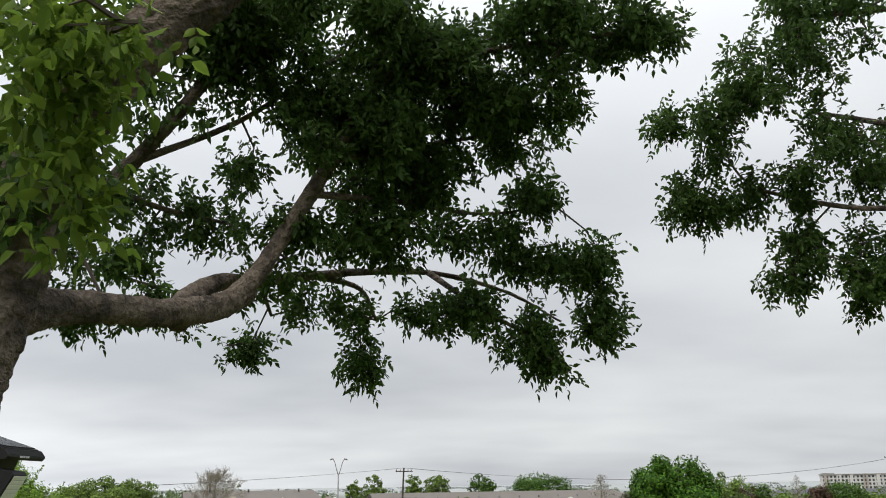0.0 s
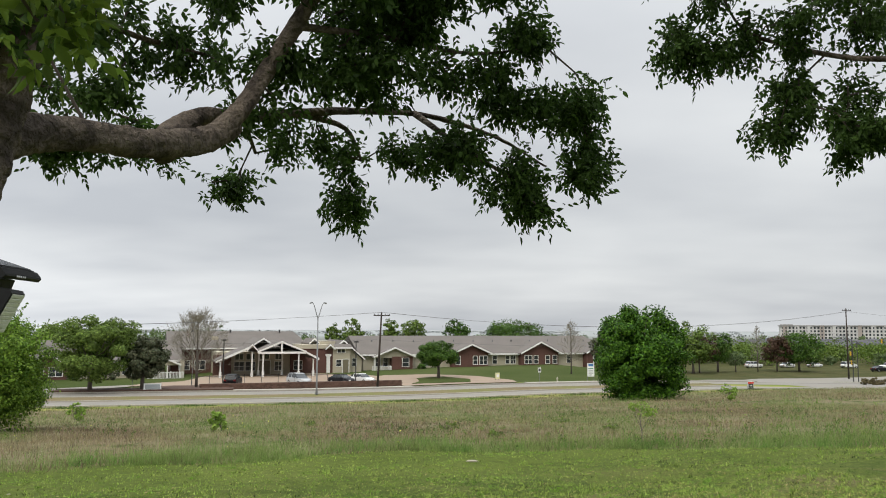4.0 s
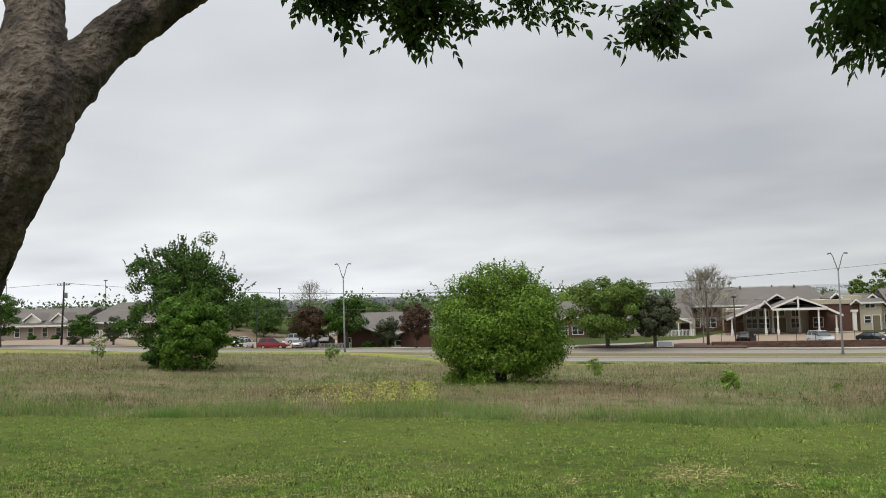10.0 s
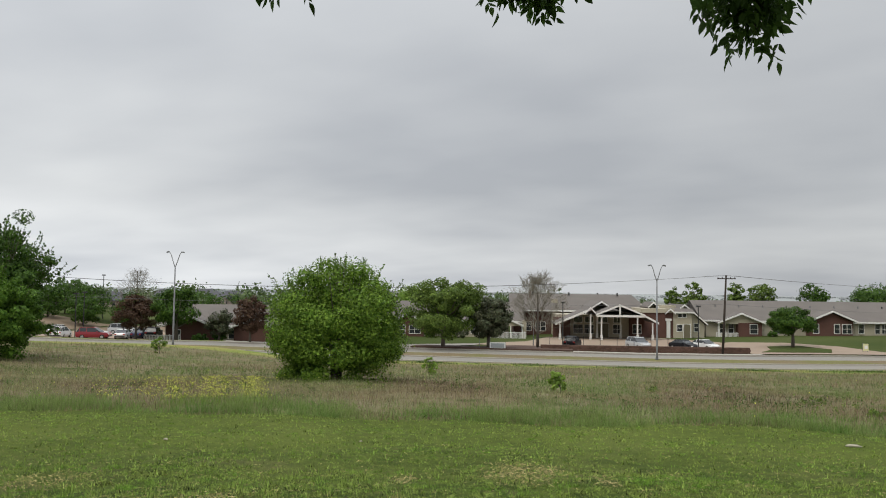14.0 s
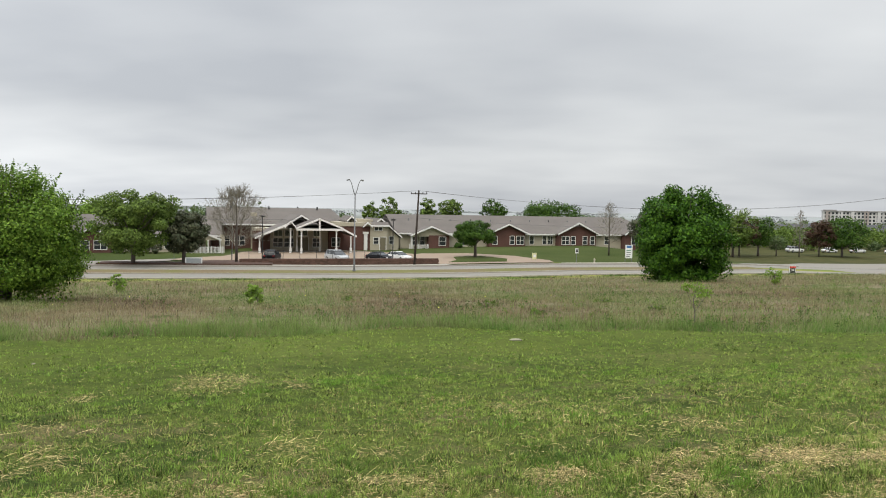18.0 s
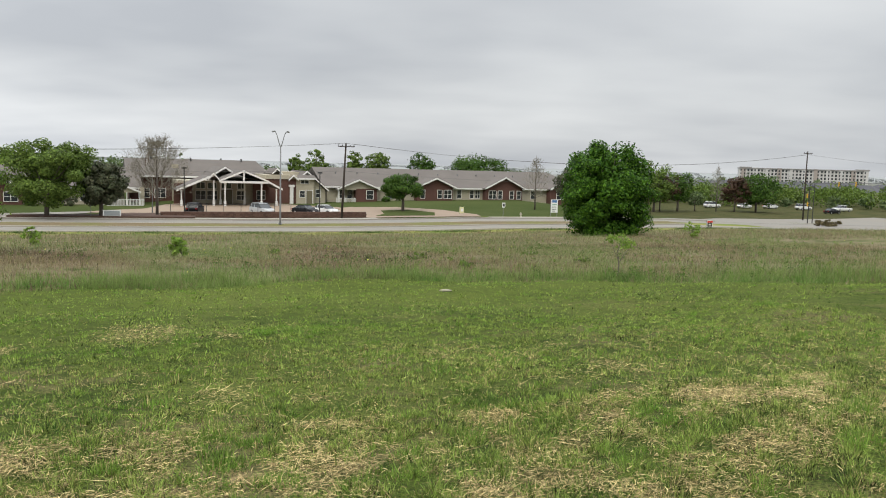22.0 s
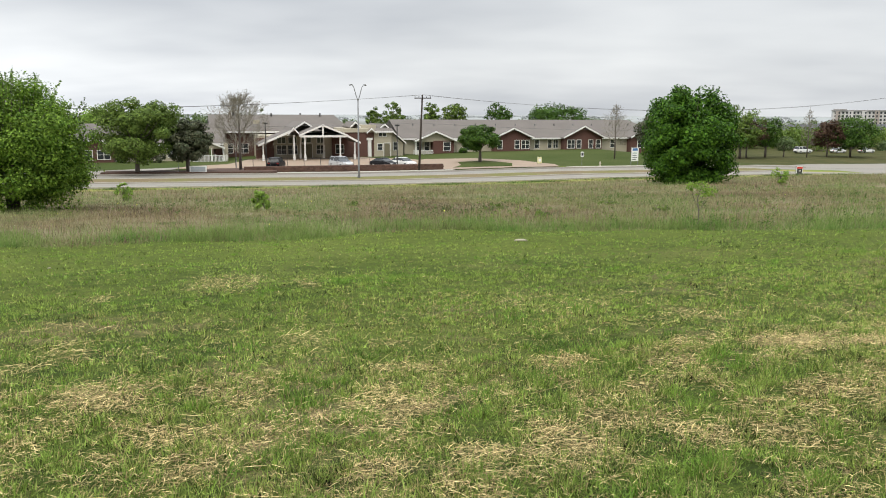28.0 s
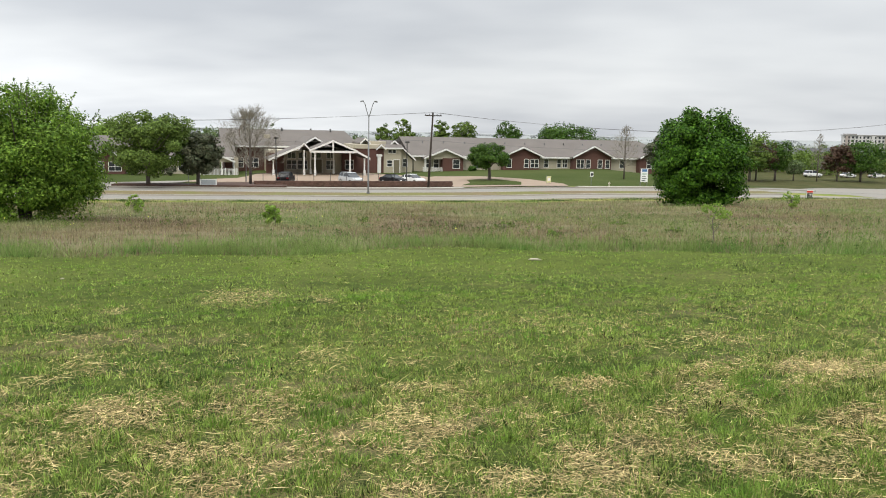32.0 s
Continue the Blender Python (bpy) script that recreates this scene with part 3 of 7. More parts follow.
def broadleaf(name, x, y, height, radius, clear, mat, seed, leaves=4000, leaf=0.28, clumps=70, shape="round", label="", trunk_r=0.16, group="", stems=1, clump=None, spindle=0, lumpy=0.2):
    rng = np.random.default_rng(seed)
    root = new(name)
    root.matrix_basis = pose(x, y, gz_xy(x, y) - 0.05, 0, 0, rng.uniform(0, 360))
    tagged(root, label, "tree" if "tree" in name else "bush", group)
    s = Shape()
    for k in range(stems):
        a = 2 * math.pi * k / max(1, stems) + 0.5
        lean = 0.0 if stems == 1 else radius * 0.35
        tip = (math.cos(a) * lean, math.sin(a) * lean, height * 0.8)
        off = (0, 0) if stems == 1 else (math.cos(a) * 0.15, math.sin(a) * 0.15)
        s.tube([(off[0], off[1], -0.1), (off[0] * 1.3 + rng.uniform(-.05, .05), off[1] * 1.3, height * 0.2), (tip[0] * 0.4, tip[1] * 0.4, height * 0.45), tip],
               [trunk_r * 1.25, trunk_r, trunk_r * 0.7, trunk_r * 0.12], 8)
    limbs(s, rng, height * 0.5, radius, height, trunk_r, 9 if stems == 1 else 12, start=max(0.3, clear / max(0.1, height * 0.5) * 0.8))
    blobs = crown_blobs(rng, radius * 0.86, clear, height * 0.95, clumps, clump or radius * 0.22, shape, lumpy)
    ways = []
    pts = clump_points(rng, blobs, max(8, int(leaves * (2.3 if shape == "bush" else 1.45)) // len(blobs)), 1.0, ways)
    outward = pts - np.array([0, 0, height * 0.45])
    outward /= np.linalg.norm(outward, axis=1)[:, None] + 1e-9
    facing = np.concatenate(ways) * 0.65 + outward * 0.5 + np.array([0, 0, 0.25])
    # leaves deep inside the crown
    deep = rng.normal(size=(leaves // 5, 3))
    deep *= (rng.uniform(0, 0.72, len(deep)) / np.linalg.norm(deep, axis=1))[:, None]
    deep = deep * np.array([radius, radius, (height - clear) * 0.5]) + np.array([0, 0, (height + clear) * 0.5])
    pts = np.concatenate([pts, deep])
    facing = np.concatenate([facing, rng.normal(size=deep.shape)])
    if spindle:
        # thin shoots that stand out of the crown
        extra = []
        for k in range(spindle):
            a, r = rng.uniform(0, 6.28), rng.uniform(0.0, 0.95)
            z0 = height * (0.80 - 0.30 * r ** 2) * rng.uniform(0.9, 1.05)
            tall, out = height * rng.uniform(0.10, 0.24), radius * 0.3 * r * rng.uniform(0.4, 1.3)
            foot = Vector((math.cos(a) * radius * r * 0.85, math.sin(a) * radius * r * 0.85, z0))
            tip = foot + Vector((math.cos(a) * out, math.sin(a) * out, tall))
            s.tube([foot, tip], [0.016, 0.006], 3, cap=False)
            for j in range(34):
                q = foot.lerp(tip, j / 33) + Vector(rng.normal(size=3)) * 0.11 * (1.15 - j / 33)
                extra.append(tuple(q))
        pts = np.concatenate([pts, np.array(extra)])
        facing = np.concatenate([facing, rng.normal(size=(len(extra), 3))])
    part("trunk", s, BARK_FAR, root, smooth=True)
    pts[:, 2] = np.maximum(pts[:, 2], 0.12)
    v, f = leaf_cloud(pts, leaf, rng, fold=False, narrow=0.62, facing=facing)
    crown = new("crown", raw_mesh("crown", v, f, 4, mat))
    crown.parent = root
    return root


def bare_tree(name, x, y, height, seed, label, spread=0.35, r0=0.14, depth=3):
    rng = np.random.default_rng(seed)
    root = new(name)
    root.matrix_basis = pose(x, y, gz_xy(x, y) - 0.05)
    tagged(root, label, "tree")
    trunk, twigs = Shape(), Shape()
    trunk.tube([(0, 0, -0.1), (0.03, 0, height * 0.35), (0.0, 0.05, height * 0.7), (0, 0, height)], [r0 * 1.2, r0, r0 * 0.5, r0 * 0.06], 8)

    def grow(p, d, length, r, n):
        q = p + d * length
        if n <= 1:
            twigs.tube([p, q], [r, r * 0.5], 3, cap=False)
        else:
            twigs.tube([p, p.lerp(q, 0.5) + Vector((0, 0, 0.03 * length)), q], [r, r * 0.75, r * 0.45], 4, cap=False)
        if n == 0:
            return
        for k in range(4):
            nd = (d + Vector(rng.normal(size=3)) * 0.42 + Vector((0, 0, 0.22))).normalized()
            grow(p.lerp(q, rng.uniform(0.45, 1.0)), nd, length * rng.uniform(0.5, 0.75), max(0.0075, r * 0.55), n - 1)

    for k in range(34):
        z = height * (0.22 + 0.66 * k / 34)
        a = k * 2.4 + rng.uniform(-0.3, 0.3)
        reach = height * spread * (0.12 + 0.88 * math.sin(math.pi * (0.30 + 0.66 * k / 34))) * rng.uniform(0.8, 1.1)
        d = Vector((math.cos(a), math.sin(a), 0.42 + 1.7 * k / 34)).normalized()
        grow(Vector((0, 0, z)), d, reach * 0.6, r0 * 0.30 * (1 - 0.6 * k / 34), depth)
    part("trunk", trunk, BARK_FAR, root, smooth=True)
    part("branch_growth", twigs, BARE_TWIG, root)["kind"] = "stuff"
    return root


# ---------------------------------------------------------------- the shade tree beside the camera's path
def spline(points, radii, n):
    """A smooth run through a few points."""
    p, r = [Vector(q) for q in points], list(radii)
    p = [p[0] * 2 - p[1]] + p + [p[-1] * 2 - p[-2]]
    out, ro = [], []
    for i in range(1, len(p) - 2):
        for k in range(n):
            t = k / n
            a, b, c, d = p[i - 1], p[i], p[i + 1], p[i + 2]
            out.append(0.5 * ((2 * b) + (c - a) * t + (2 * a - 5 * b + 4 * c - d) * t * t + (3 * b - a - 3 * c + d) * t ** 3))
            ro.append(r[i - 1] + (r[i] - r[i - 1]) * t)
    return out + [p[-2]], ro + [r[-1]]


shade_tree = new("shade_tree")
SX, SY = -1.75, 1.5
SZ = gz_xy(SX, SY)
shade_tree.matrix_basis = pose(SX, SY, SZ)
tagged(shade_tree, "old shade tree with two rough brown stems and drooping leafy boughs", "tree")
TREE_LINES = []


def stem(name, points, radii, parent, sides=14, lump=0.10, n=8, label="", relief=0.0):
    pts, rad = spline(points, radii, n)
    TREE_LINES.append(([p.copy() for p in pts], rad))
    s = Shape()
    s.tube([p - Vector((SX, SY, SZ)) for p in pts], rad, sides, lump=lump, seed=len(TREE_LINES), relief=relief)
    return part(name, s, BARK, parent, label, smooth=True)


stem_a = stem("trunk", [(-1.22, 0.98, -1.95), (-0.93, 1.06, -0.80), (-0.845, 1.15, -0.37), (-0.785, 1.25, -0.01), (-0.778, 1.305, 0.166), (-0.765, 1.36, 0.36), (-0.705, 1.34, 0.55), (-0.584, 1.307, 0.738), (-0.396, 1.333, 0.943), (-0.15, 1.45, 1.25), (0.1, 1.6, 1.7)],
              [0.15, 0.088, 0.074, 0.067, 0.069, 0.072, 0.060, 0.054, 0.050, 0.042, 0.022], shade_tree, 72, 0.08, 34, "leaning stem with rough flaking bark", 0.011)
stem("trunk", [(-2.1, 1.6, -1.98), (-1.80, 1.745, -0.50), (-1.60, 1.82, -0.13), (-1.455, 1.83, 0.06), (-1.425, 1.865, 0.20), (-1.52, 1.925, 0.347), (-1.625, 1.99, 0.526), (-1.70, 2.054, 0.724), (-1.78, 2.2, 1.4), (-1.7, 2.3, 2.1)],
     [0.13, 0.075, 0.060, 0.054, 0.062, 0.056, 0.047, 0.043, 0.034, 0.02], shade_tree, 60, 0.08, 30, "second stem with rough flaking bark", 0.009)
stem("limb", [(-0.80, 1.33, 0.275), (-0.75, 1.56, 0.352), (-0.665, 1.85, 0.402), (-0.618, 2.12, 0.467), (-0.575, 2.27, 0.535), (-0.567, 2.305, 0.565), (-0.564, 2.312, 0.572)],
     [0.060, 0.036, 0.034, 0.037, 0.036, 0.027, 0.012], shade_tree, 44, 0.10, 26, "long level limb with a knuckle at its fork", 0.006)
stem("limb", [(-0.607, 2.20, 0.485), (-0.545, 2.30, 0.60), (-0.474, 2.38, 0.765), (-0.317, 2.336, 1.012), (-0.15, 2.3, 1.35)], [0.033, 0.029, 0.026, 0.022, 0.010], shade_tree, 36, 0.08, 22, "limb that rises steeply from the fork", 0.004)
stem("limb", [(-0.655, 1.98, 0.41), (-0.69, 2.16, 0.50), (-0.665, 2.36, 0.60), (-0.573, 2.60, 0.664), (-0.354, 2.824, 0.745), (-0.045, 3.004, 0.79), (0.254, 3.12, 0.74), (0.48, 3.15, 0.62)],
     [0.034, 0.036, 0.027, 0.019, 0.014, 0.011, 0.008, 0.004], shade_tree, 28, 0.12, 16, "thinner limb behind the bend", 0.004)
stem("limb", [(-1.44, 1.90, 0.225), (-1.45, 2.03, 0.37), (-1.375, 2.14, 0.49), (-1.235, 2.25, 0.635), (-0.983, 2.285, 0.90), (-0.696, 2.236, 1.226), (-0.5, 2.25, 1.5)], [0.050, 0.044, 0.041, 0.036, 0.026, 0.018, 0.008], shade_tree, 44, 0.09, 24, "rising limb", 0.007)
stem("limb", [(-1.24, 2.24, 0.62), (-1.30, 2.33, 0.80), (-1.32, 2.45, 1.0)], [0.026, 0.018, 0.008], shade_tree, 14, 0.10, 6)
for way in ([(-0.90, 2.28, 0.97), (-0.62, 2.33, 1.12), (-0.35, 2.3, 1.30)], [(-1.0, 2.28, 0.88), (-0.88, 2.42, 0.86), (-0.70, 2.52, 0.84)], [(-0.34, 2.34, 0.98), (-0.05, 2.5, 1.10), (0.3, 2.65, 1.22)], [(-0.40, 2.36, 0.88), (-0.15, 2.55, 0.92), (0.15, 2.78, 0.95), (0.4, 2.85, 1.0)],
            [(-0.2, 2.32, 1.25), (0.2, 2.36, 1.38), (0.7, 2.4, 1.47)], [(-0.045, 3.0, 0.79), (0.1, 2.9, 0.66), (0.3, 2.97, 0.55)], [(-1.29, 2.34, 0.78), (-1.32, 2.55, 0.80), (-1.2, 2.75, 0.75), (-1.0, 2.9, 0.71)], [(-0.45, 2.76, 0.72), (-0.3, 2.92, 0.71), (-0.24, 2.98, 0.60)], [(-0.60, 2.56, 0.655), (-0.62, 2.75, 0.66), (-0.61, 2.86, 0.60)]):
    stem("branch", way, [0.013, 0.009, 0.006, 0.004][:len(way)], shade_tree, 8, 0.1, 6)
stem("limb", [(-0.70, 1.34, 0.56), (-0.60, 1.18, 0.62), (-0.52, 1.0, 0.58)], [0.03, 0.014, 0.005], shade_tree, 10, 0.08, 6)
knot = Shape()
knot.tube([(-0.795, 1.232, 0.012), (-0.757, 1.212, 0.013), (-0.744, 1.203, 0.013), (-0.741, 1.200, 0.013)], [0.031, 0.029, 0.024, 0.008], 16, lump=0.1)
knot.v = [(x - SX, y - SY, z - SZ) for x, y, z in knot.v]
part("knot", knot, BARK, stem_a, "healed round branch scar", smooth=True)

ALL_PTS = [(p, r) for pts, rad in TREE_LINES for p, r in zip(pts, rad)]


def compound_leaves(places, ways, leaf, rng):
    """Pinnate leaves: a stalk with a leaflet at its tip and two pairs along it, each a folded pointed blade that hangs a little."""
    n = len(places)
    side = np.cross(ways, rng.normal(size=(n, 3)))
    side /= np.linalg.norm(side, axis=1)[:, None] + 1e-9
    verts = []
    for along, lean in ((1.0, 0.0), (0.62, 0.85), (0.62, -0.85), (0.24, 1.05), (0.24, -1.05)):
        size = (leaf * rng.uniform(0.7, 1.25, n) * (1.1 if lean == 0 else 0.9))[:, None]
        d = ways * math.cos(lean) + side * math.sin(lean) + rng.normal(size=(n, 3)) * 0.3 + np.array([0.0, 0.0, -0.18])
        d /= np.linalg.norm(d, axis=1)[:, None] + 1e-9
        base = places + ways * leaf * 1.7 * along
        a = np.cross(d, np.cross(d, ways + rng.normal(size=(n, 3)) * 0.9)) if lean == 0 else np.cross(d, np.cross(ways, side) + rng.normal(size=(n, 3)) * 0.45)
        a /= np.linalg.norm(a, axis=1)[:, None] + 1e-9
        h = np.cross(d, a)
        w = size * rng.uniform(0.20, 0.29, n)[:, None]
        up2 = h * w * 0.5
        tip = base + d * size - np.array([0, 0, 1.0]) * size * 0.10
        m1, m2 = base + d * size * 0.30, base + d * size * 0.62
        verts.append(np.stack([base, m1 + a * w + up2, m2 + a * w * 0.85 + up2, tip, m2 - a * w * 0.85 + up2, m1 - a * w + up2], 1))
    v = np.concatenate(verts)
    return v.reshape(-1, 3), (np.arange(len(v))[:, None] * 6 + np.array([0, 1, 2, 3, 0, 3, 4, 5])).ravel()


def foliage(blobs, sprays, leaf, seed, parent, origin, mat, lines, droop=0.55):
    """Twigs from the nearest limb out to places in the blobs, each with compound leaves along its outer half."""
    rng = np.random.default_rng(seed)
    arr = np.array([tuple(p) for p, r in lines])
    wood, places, ways = Shape(), [], []
    o = Vector(origin)
    for cx, cy, cz, rx, ry, rz, count in blobs:
        for _ in range(count):
            d = rng.normal(size=3)
            d = d / np.linalg.norm(d) * rng.uniform(0.1, 1.0) ** 0.45
            e = np.array([cx + d[0] * rx, cy + d[1] * ry, cz + d[2] * rz])
            k = int(np.argmin(((arr - e) ** 2).sum(1) + 0.03 * rng.uniform(0, 1, len(arr))))
            p0, e = Vector(arr[k]), Vector(e)
            mid = p0.lerp(e, 0.55) + Vector((rng.normal() * 0.03, rng.normal() * 0.03, 0.10 * (e - p0).length))
            wood.tube([p0 - o, mid - o, e - o], [0.0045, 0.0032, 0.0014], 4, cap=False)
            # later twigs may fork from this one
            arr = np.vstack([arr, [tuple(p0.lerp(mid, 0.6)), tuple(mid), tuple(mid.lerp(e, 0.4))]])
            run = (e - mid).normalized() if (e - mid).length > 1e-4 else Vector((0, 0, -1))
            for j in range(sprays):
                t = 1.0 - 0.62 * rng.uniform(0, 1) ** 1.7
                q = np.array(mid.lerp(e, max(0.0, (t - 0.45) / 0.55))) + rng.normal(size=3) * 0.028
                w = np.array(run) * 0.35 + rng.normal(size=3) * 0.95 + np.array([0.18, 0.0, -droop])
                places.append(q)
                ways.append(w / (np.linalg.norm(w) + 1e-9))
    v, f = compound_leaves(np.array(places) - np.array(origin), np.array(ways), leaf, rng)
    part("twig_growth", wood, TWIG, parent)["kind"] = "stuff"
    crown = new("crown", raw_mesh("crown", v, f, 4, mat))
    crown.parent = parent


# clumps of the crown: centre, half sizes, number of leafy twigs
CROWN_TOP = [(-0.37, 2.19, 1.36, 0.44, 0.28, 0.13, 64), (0.43, 2.36, 1.45, 0.37, 0.24, 0.1, 42), (0.05, 2.42, 1.31, 0.25, 0.2, 0.15, 49), (-0.28, 2.34, 1.11, 0.27, 0.21, 0.15, 56), (0.74, 2.39, 1.47, 0.12, 0.09, 0.05, 7),
             (-0.61, 2.18, 1.28, 0.16, 0.14, 0.11, 20), (-0.77, 2.18, 1.4, 0.21, 0.15, 0.09, 20), (0.3, 2.45, 1.28, 0.22, 0.18, 0.12, 16)]
CROWN_OUT = [(0.27, 2.67, 1.22, 0.21, 0.15, 0.09, 16), (0.38, 2.8, 1.03, 0.15, 0.12, 0.08, 10), (-0.15, 2.61, 1.0, 0.22, 0.17, 0.12, 23), (-0.24, 2.57, 0.78, 0.21, 0.15, 0.09, 20), (0.13, 2.82, 0.87, 0.19, 0.13, 0.08, 10), (0.44, 2.92, 0.79, 0.24, 0.16, 0.09, 20),
             (0.6, 2.98, 0.61, 0.1, 0.1, 0.11, 10), (0.08, 2.83, 0.61, 0.11, 0.1, 0.08, 10), (0.32, 2.98, 0.55, 0.15, 0.12, 0.1, 11), (0.39, 3.0, 0.41, 0.07, 0.07, 0.06, 6), (-0.01, 2.59, 1.07, 0.14, 0.12, 0.1, 10)]
CROWN_IN = [(-0.65, 2.5, 0.96, 0.19, 0.14, 0.1, 6), (-0.9, 2.42, 0.86, 0.17, 0.14, 0.11, 7), (-0.99, 2.32, 0.69, 0.13, 0.09, 0.05, 4), (-0.72, 2.49, 0.82, 0.13, 0.1, 0.08, 4), (-0.81, 2.2, 1.12, 0.13, 0.1, 0.07, 4), (-0.5, 2.43, 0.8, 0.11, 0.09, 0.07, 7), (-0.53, 2.47, 0.63, 0.09, 0.06, 0.04, 5), (-0.45, 2.85, 0.625, 0.1, 0.08, 0.04, 5), (-0.05, 2.95, 0.62, 0.12, 0.08, 0.05, 6)]
HANGING = [(-0.68, 2.89, 0.475, 0.043, 0.043, 0.06, 4), (-0.3, 3.0, 0.435, 0.051, 0.06, 0.09, 6), (-0.31, 2.97, 0.615, 0.05, 0.05, 0.04, 3), (-1.23, 2.82, 0.595, 0.111, 0.093, 0.1, 7), (-1.46, 2.59, 0.605, 0.051, 0.043, 0.05, 3), (-1.37, 2.71, 0.655, 0.093, 0.076, 0.07, 6),
           (-1.04, 2.91, 0.655, 0.093, 0.068, 0.06, 4), (-1.53, 2.4, 0.745, 0.162, 0.111, 0.08, 5), (-1.25, 2.72, 0.805, 0.212, 0.145, 0.09, 6), (-0.96, 2.97, 0.605, 0.043, 0.043, 0.04, 1)]
CROWN_STEM = [(-0.67, 1.25, 0.49, 0.08, 0.09, 0.09, 4), (-0.61, 1.25, 0.70, 0.10, 0.09, 0.08, 6), (-0.79, 1.69, 0.67, 0.10, 0.09, 0.08, 6), (-0.82, 1.35, 0.60, 0.11, 0.08, 0.06, 4)]
foliage(CROWN_TOP + CROWN_OUT + CROWN_IN + HANGING + CROWN_STEM, 31, 0.025, 5, shade_tree, (SX, SY, SZ), LEAF_ASH, ALL_PTS)
foliage([(-0.49, 0.92, 0.55, 0.09, 0.08, 0.07, 9), (-0.50, 1.0, 0.46, 0.05, 0.05, 0.06, 5), (-0.50, 1.05, 0.37, 0.03, 0.03, 0.03, 3), (-0.62, 1.05, 0.68, 0.09, 0.08, 0.07, 6)], 14, 0.026, 9, shade_tree, (SX, SY, SZ), LEAF_ASH_LIT, ALL_PTS)
# unseen leaf masses overhead, added to shade what stands below
foliage([(0.3, 1.3, 2.2, 1.0, 0.7, 0.3, 24), (-1.6, 2.1, 2.2, 0.8, 0.7, 0.4, 24)], 14, 0.055, 6, shade_tree, (SX, SY, SZ), LEAF_ASH, ALL_PTS)

# the boughs of a second tree that reach into view
TX, TY = 5.6, 3.2
TZ = gz_xy(TX, TY)
second_tree = new("shade_tree")
second_tree.matrix_basis = pose(TX, TY, TZ)
tagged(second_tree, "neighbouring shade tree with hanging boughs of dark leaves", "tree")
trunk2 = Shape()
trunk2.tube([(0, 0, -0.1), (0.05, 0, 1.5), (-0.1, 0.1, 3.0), (-0.2, 0.1, 4.6)], [0.17, 0.13, 0.1, 0.03], 12, lump=0.1)
part("trunk", trunk2, BARK, second_tree, smooth=True)
LINES2 = []
for pts, rad in ([[(-0.1 + TX, 0.1 + TY, 3.0 + TZ), (4.2, 3.1, 1.9), (2.9, 2.95, 1.55), (2.1, 2.95, 1.35), (1.5, 2.95, 1.42)], [0.07, 0.05, 0.035, 0.02, 0.006]],
                 [[(2.9, 2.95, 1.55), (2.1, 2.93, 1.08), (1.71, 2.95, 1.01), (1.42, 3.06, 1.10), (1.26, 3.10, 1.19), (1.16, 3.07, 1.35)], [0.025, 0.014, 0.011, 0.009, 0.006, 0.003]], [[(2.9, 2.95, 1.55), (2.2, 2.9, 1.85), (1.6, 2.85, 1.8)], [0.025, 0.015, 0.006]]):
    sp, sr = spline(pts, rad, 6)
    LINES2 += list(zip(sp, sr))
    s = Shape()
    s.tube([p - Vector((TX, TY, TZ)) for p in sp], sr, 8, lump=0.08)
    part("limb", s, BARK, second_tree, smooth=True)
foliage([(1.42, 2.9, 1.59, 0.33, 0.29, 0.25, 29), (1.1, 3.02, 1.38, 0.22, 0.21, 0.2, 14), (1.0, 3.14, 1.1, 0.11, 0.14, 0.19, 10), (1.25, 3.14, 1.08, 0.14, 0.14, 0.12, 9), (1.59, 3.0, 1.2, 0.25, 0.23, 0.2, 20), (1.42, 3.13, 0.86, 0.17, 0.16, 0.17, 13),
         (1.66, 3.1, 0.77, 0.2, 0.18, 0.13, 16), (0.9, 3.05, 1.47, 0.09, 0.09, 0.09, 3), (1.54, 2.84, 1.81, 0.36, 0.26, 0.16, 17), (1.85, 2.94, 1.05, 0.2, 0.33, 0.45, 29)], 33, 0.025, 8, second_tree, (TX, TY, TZ), LEAF_ASH, LINES2)

# ---------------------------------------------------------------- the solar lamp on the stem
solar = new("solar_lamp")
solar.matrix_basis = pose(-0.785, 1.256, 0.078, 0, 0, 2) @ Matrix.Diagonal((1.02, 1.06, 1.02, 1))
tagged(solar, "black solar security lamp fixed to the leaning tree stem", "lamp")
# x points out of the stem, z up
s = Shape()
top, rim = [(0.054, 0.013), (0.062, 0.016), (0.147, -0.013), (0.153, -0.021)], [(0.153, -0.024), (0.149, -0.028), (0.054, -0.002)]
s.prism(top + rim, "y", -0.058, 0.058)
s.prism([(0.060, 0.0166), (0.145, -0.0122), (0.1445, -0.0106), (0.0605, 0.0182)], "y", -0.050, 0.050)
head = part("panel_housing", s, PLASTIC, solar, "sloping black housing")
s = Shape()
s.prism([(0.064, 0.0172), (0.141, -0.0090), (0.1413, -0.0082), (0.0643, 0.0180)], "y", -0.046, 0.046)
part("solar_panel", s, PANEL, head, "dark solar cells")
s = Shape()
for k, w in enumerate((0.004, 0.003, 0.004, 0.005, 0.003)):
    y0 = 0.006 - k * 0.0062
    s.box(0.1485, 0.1536, y0 - w, y0, -0.0248, -0.0222)
part("lettering_bar", s, GREY_LENS, head)
s = Shape()
s.prism([(0.018, 0.006), (0.06, 0.006), (0.062, -0.045), (0.045, -0.058), (0.022, -0.048)], "y", -0.035, 0.035)
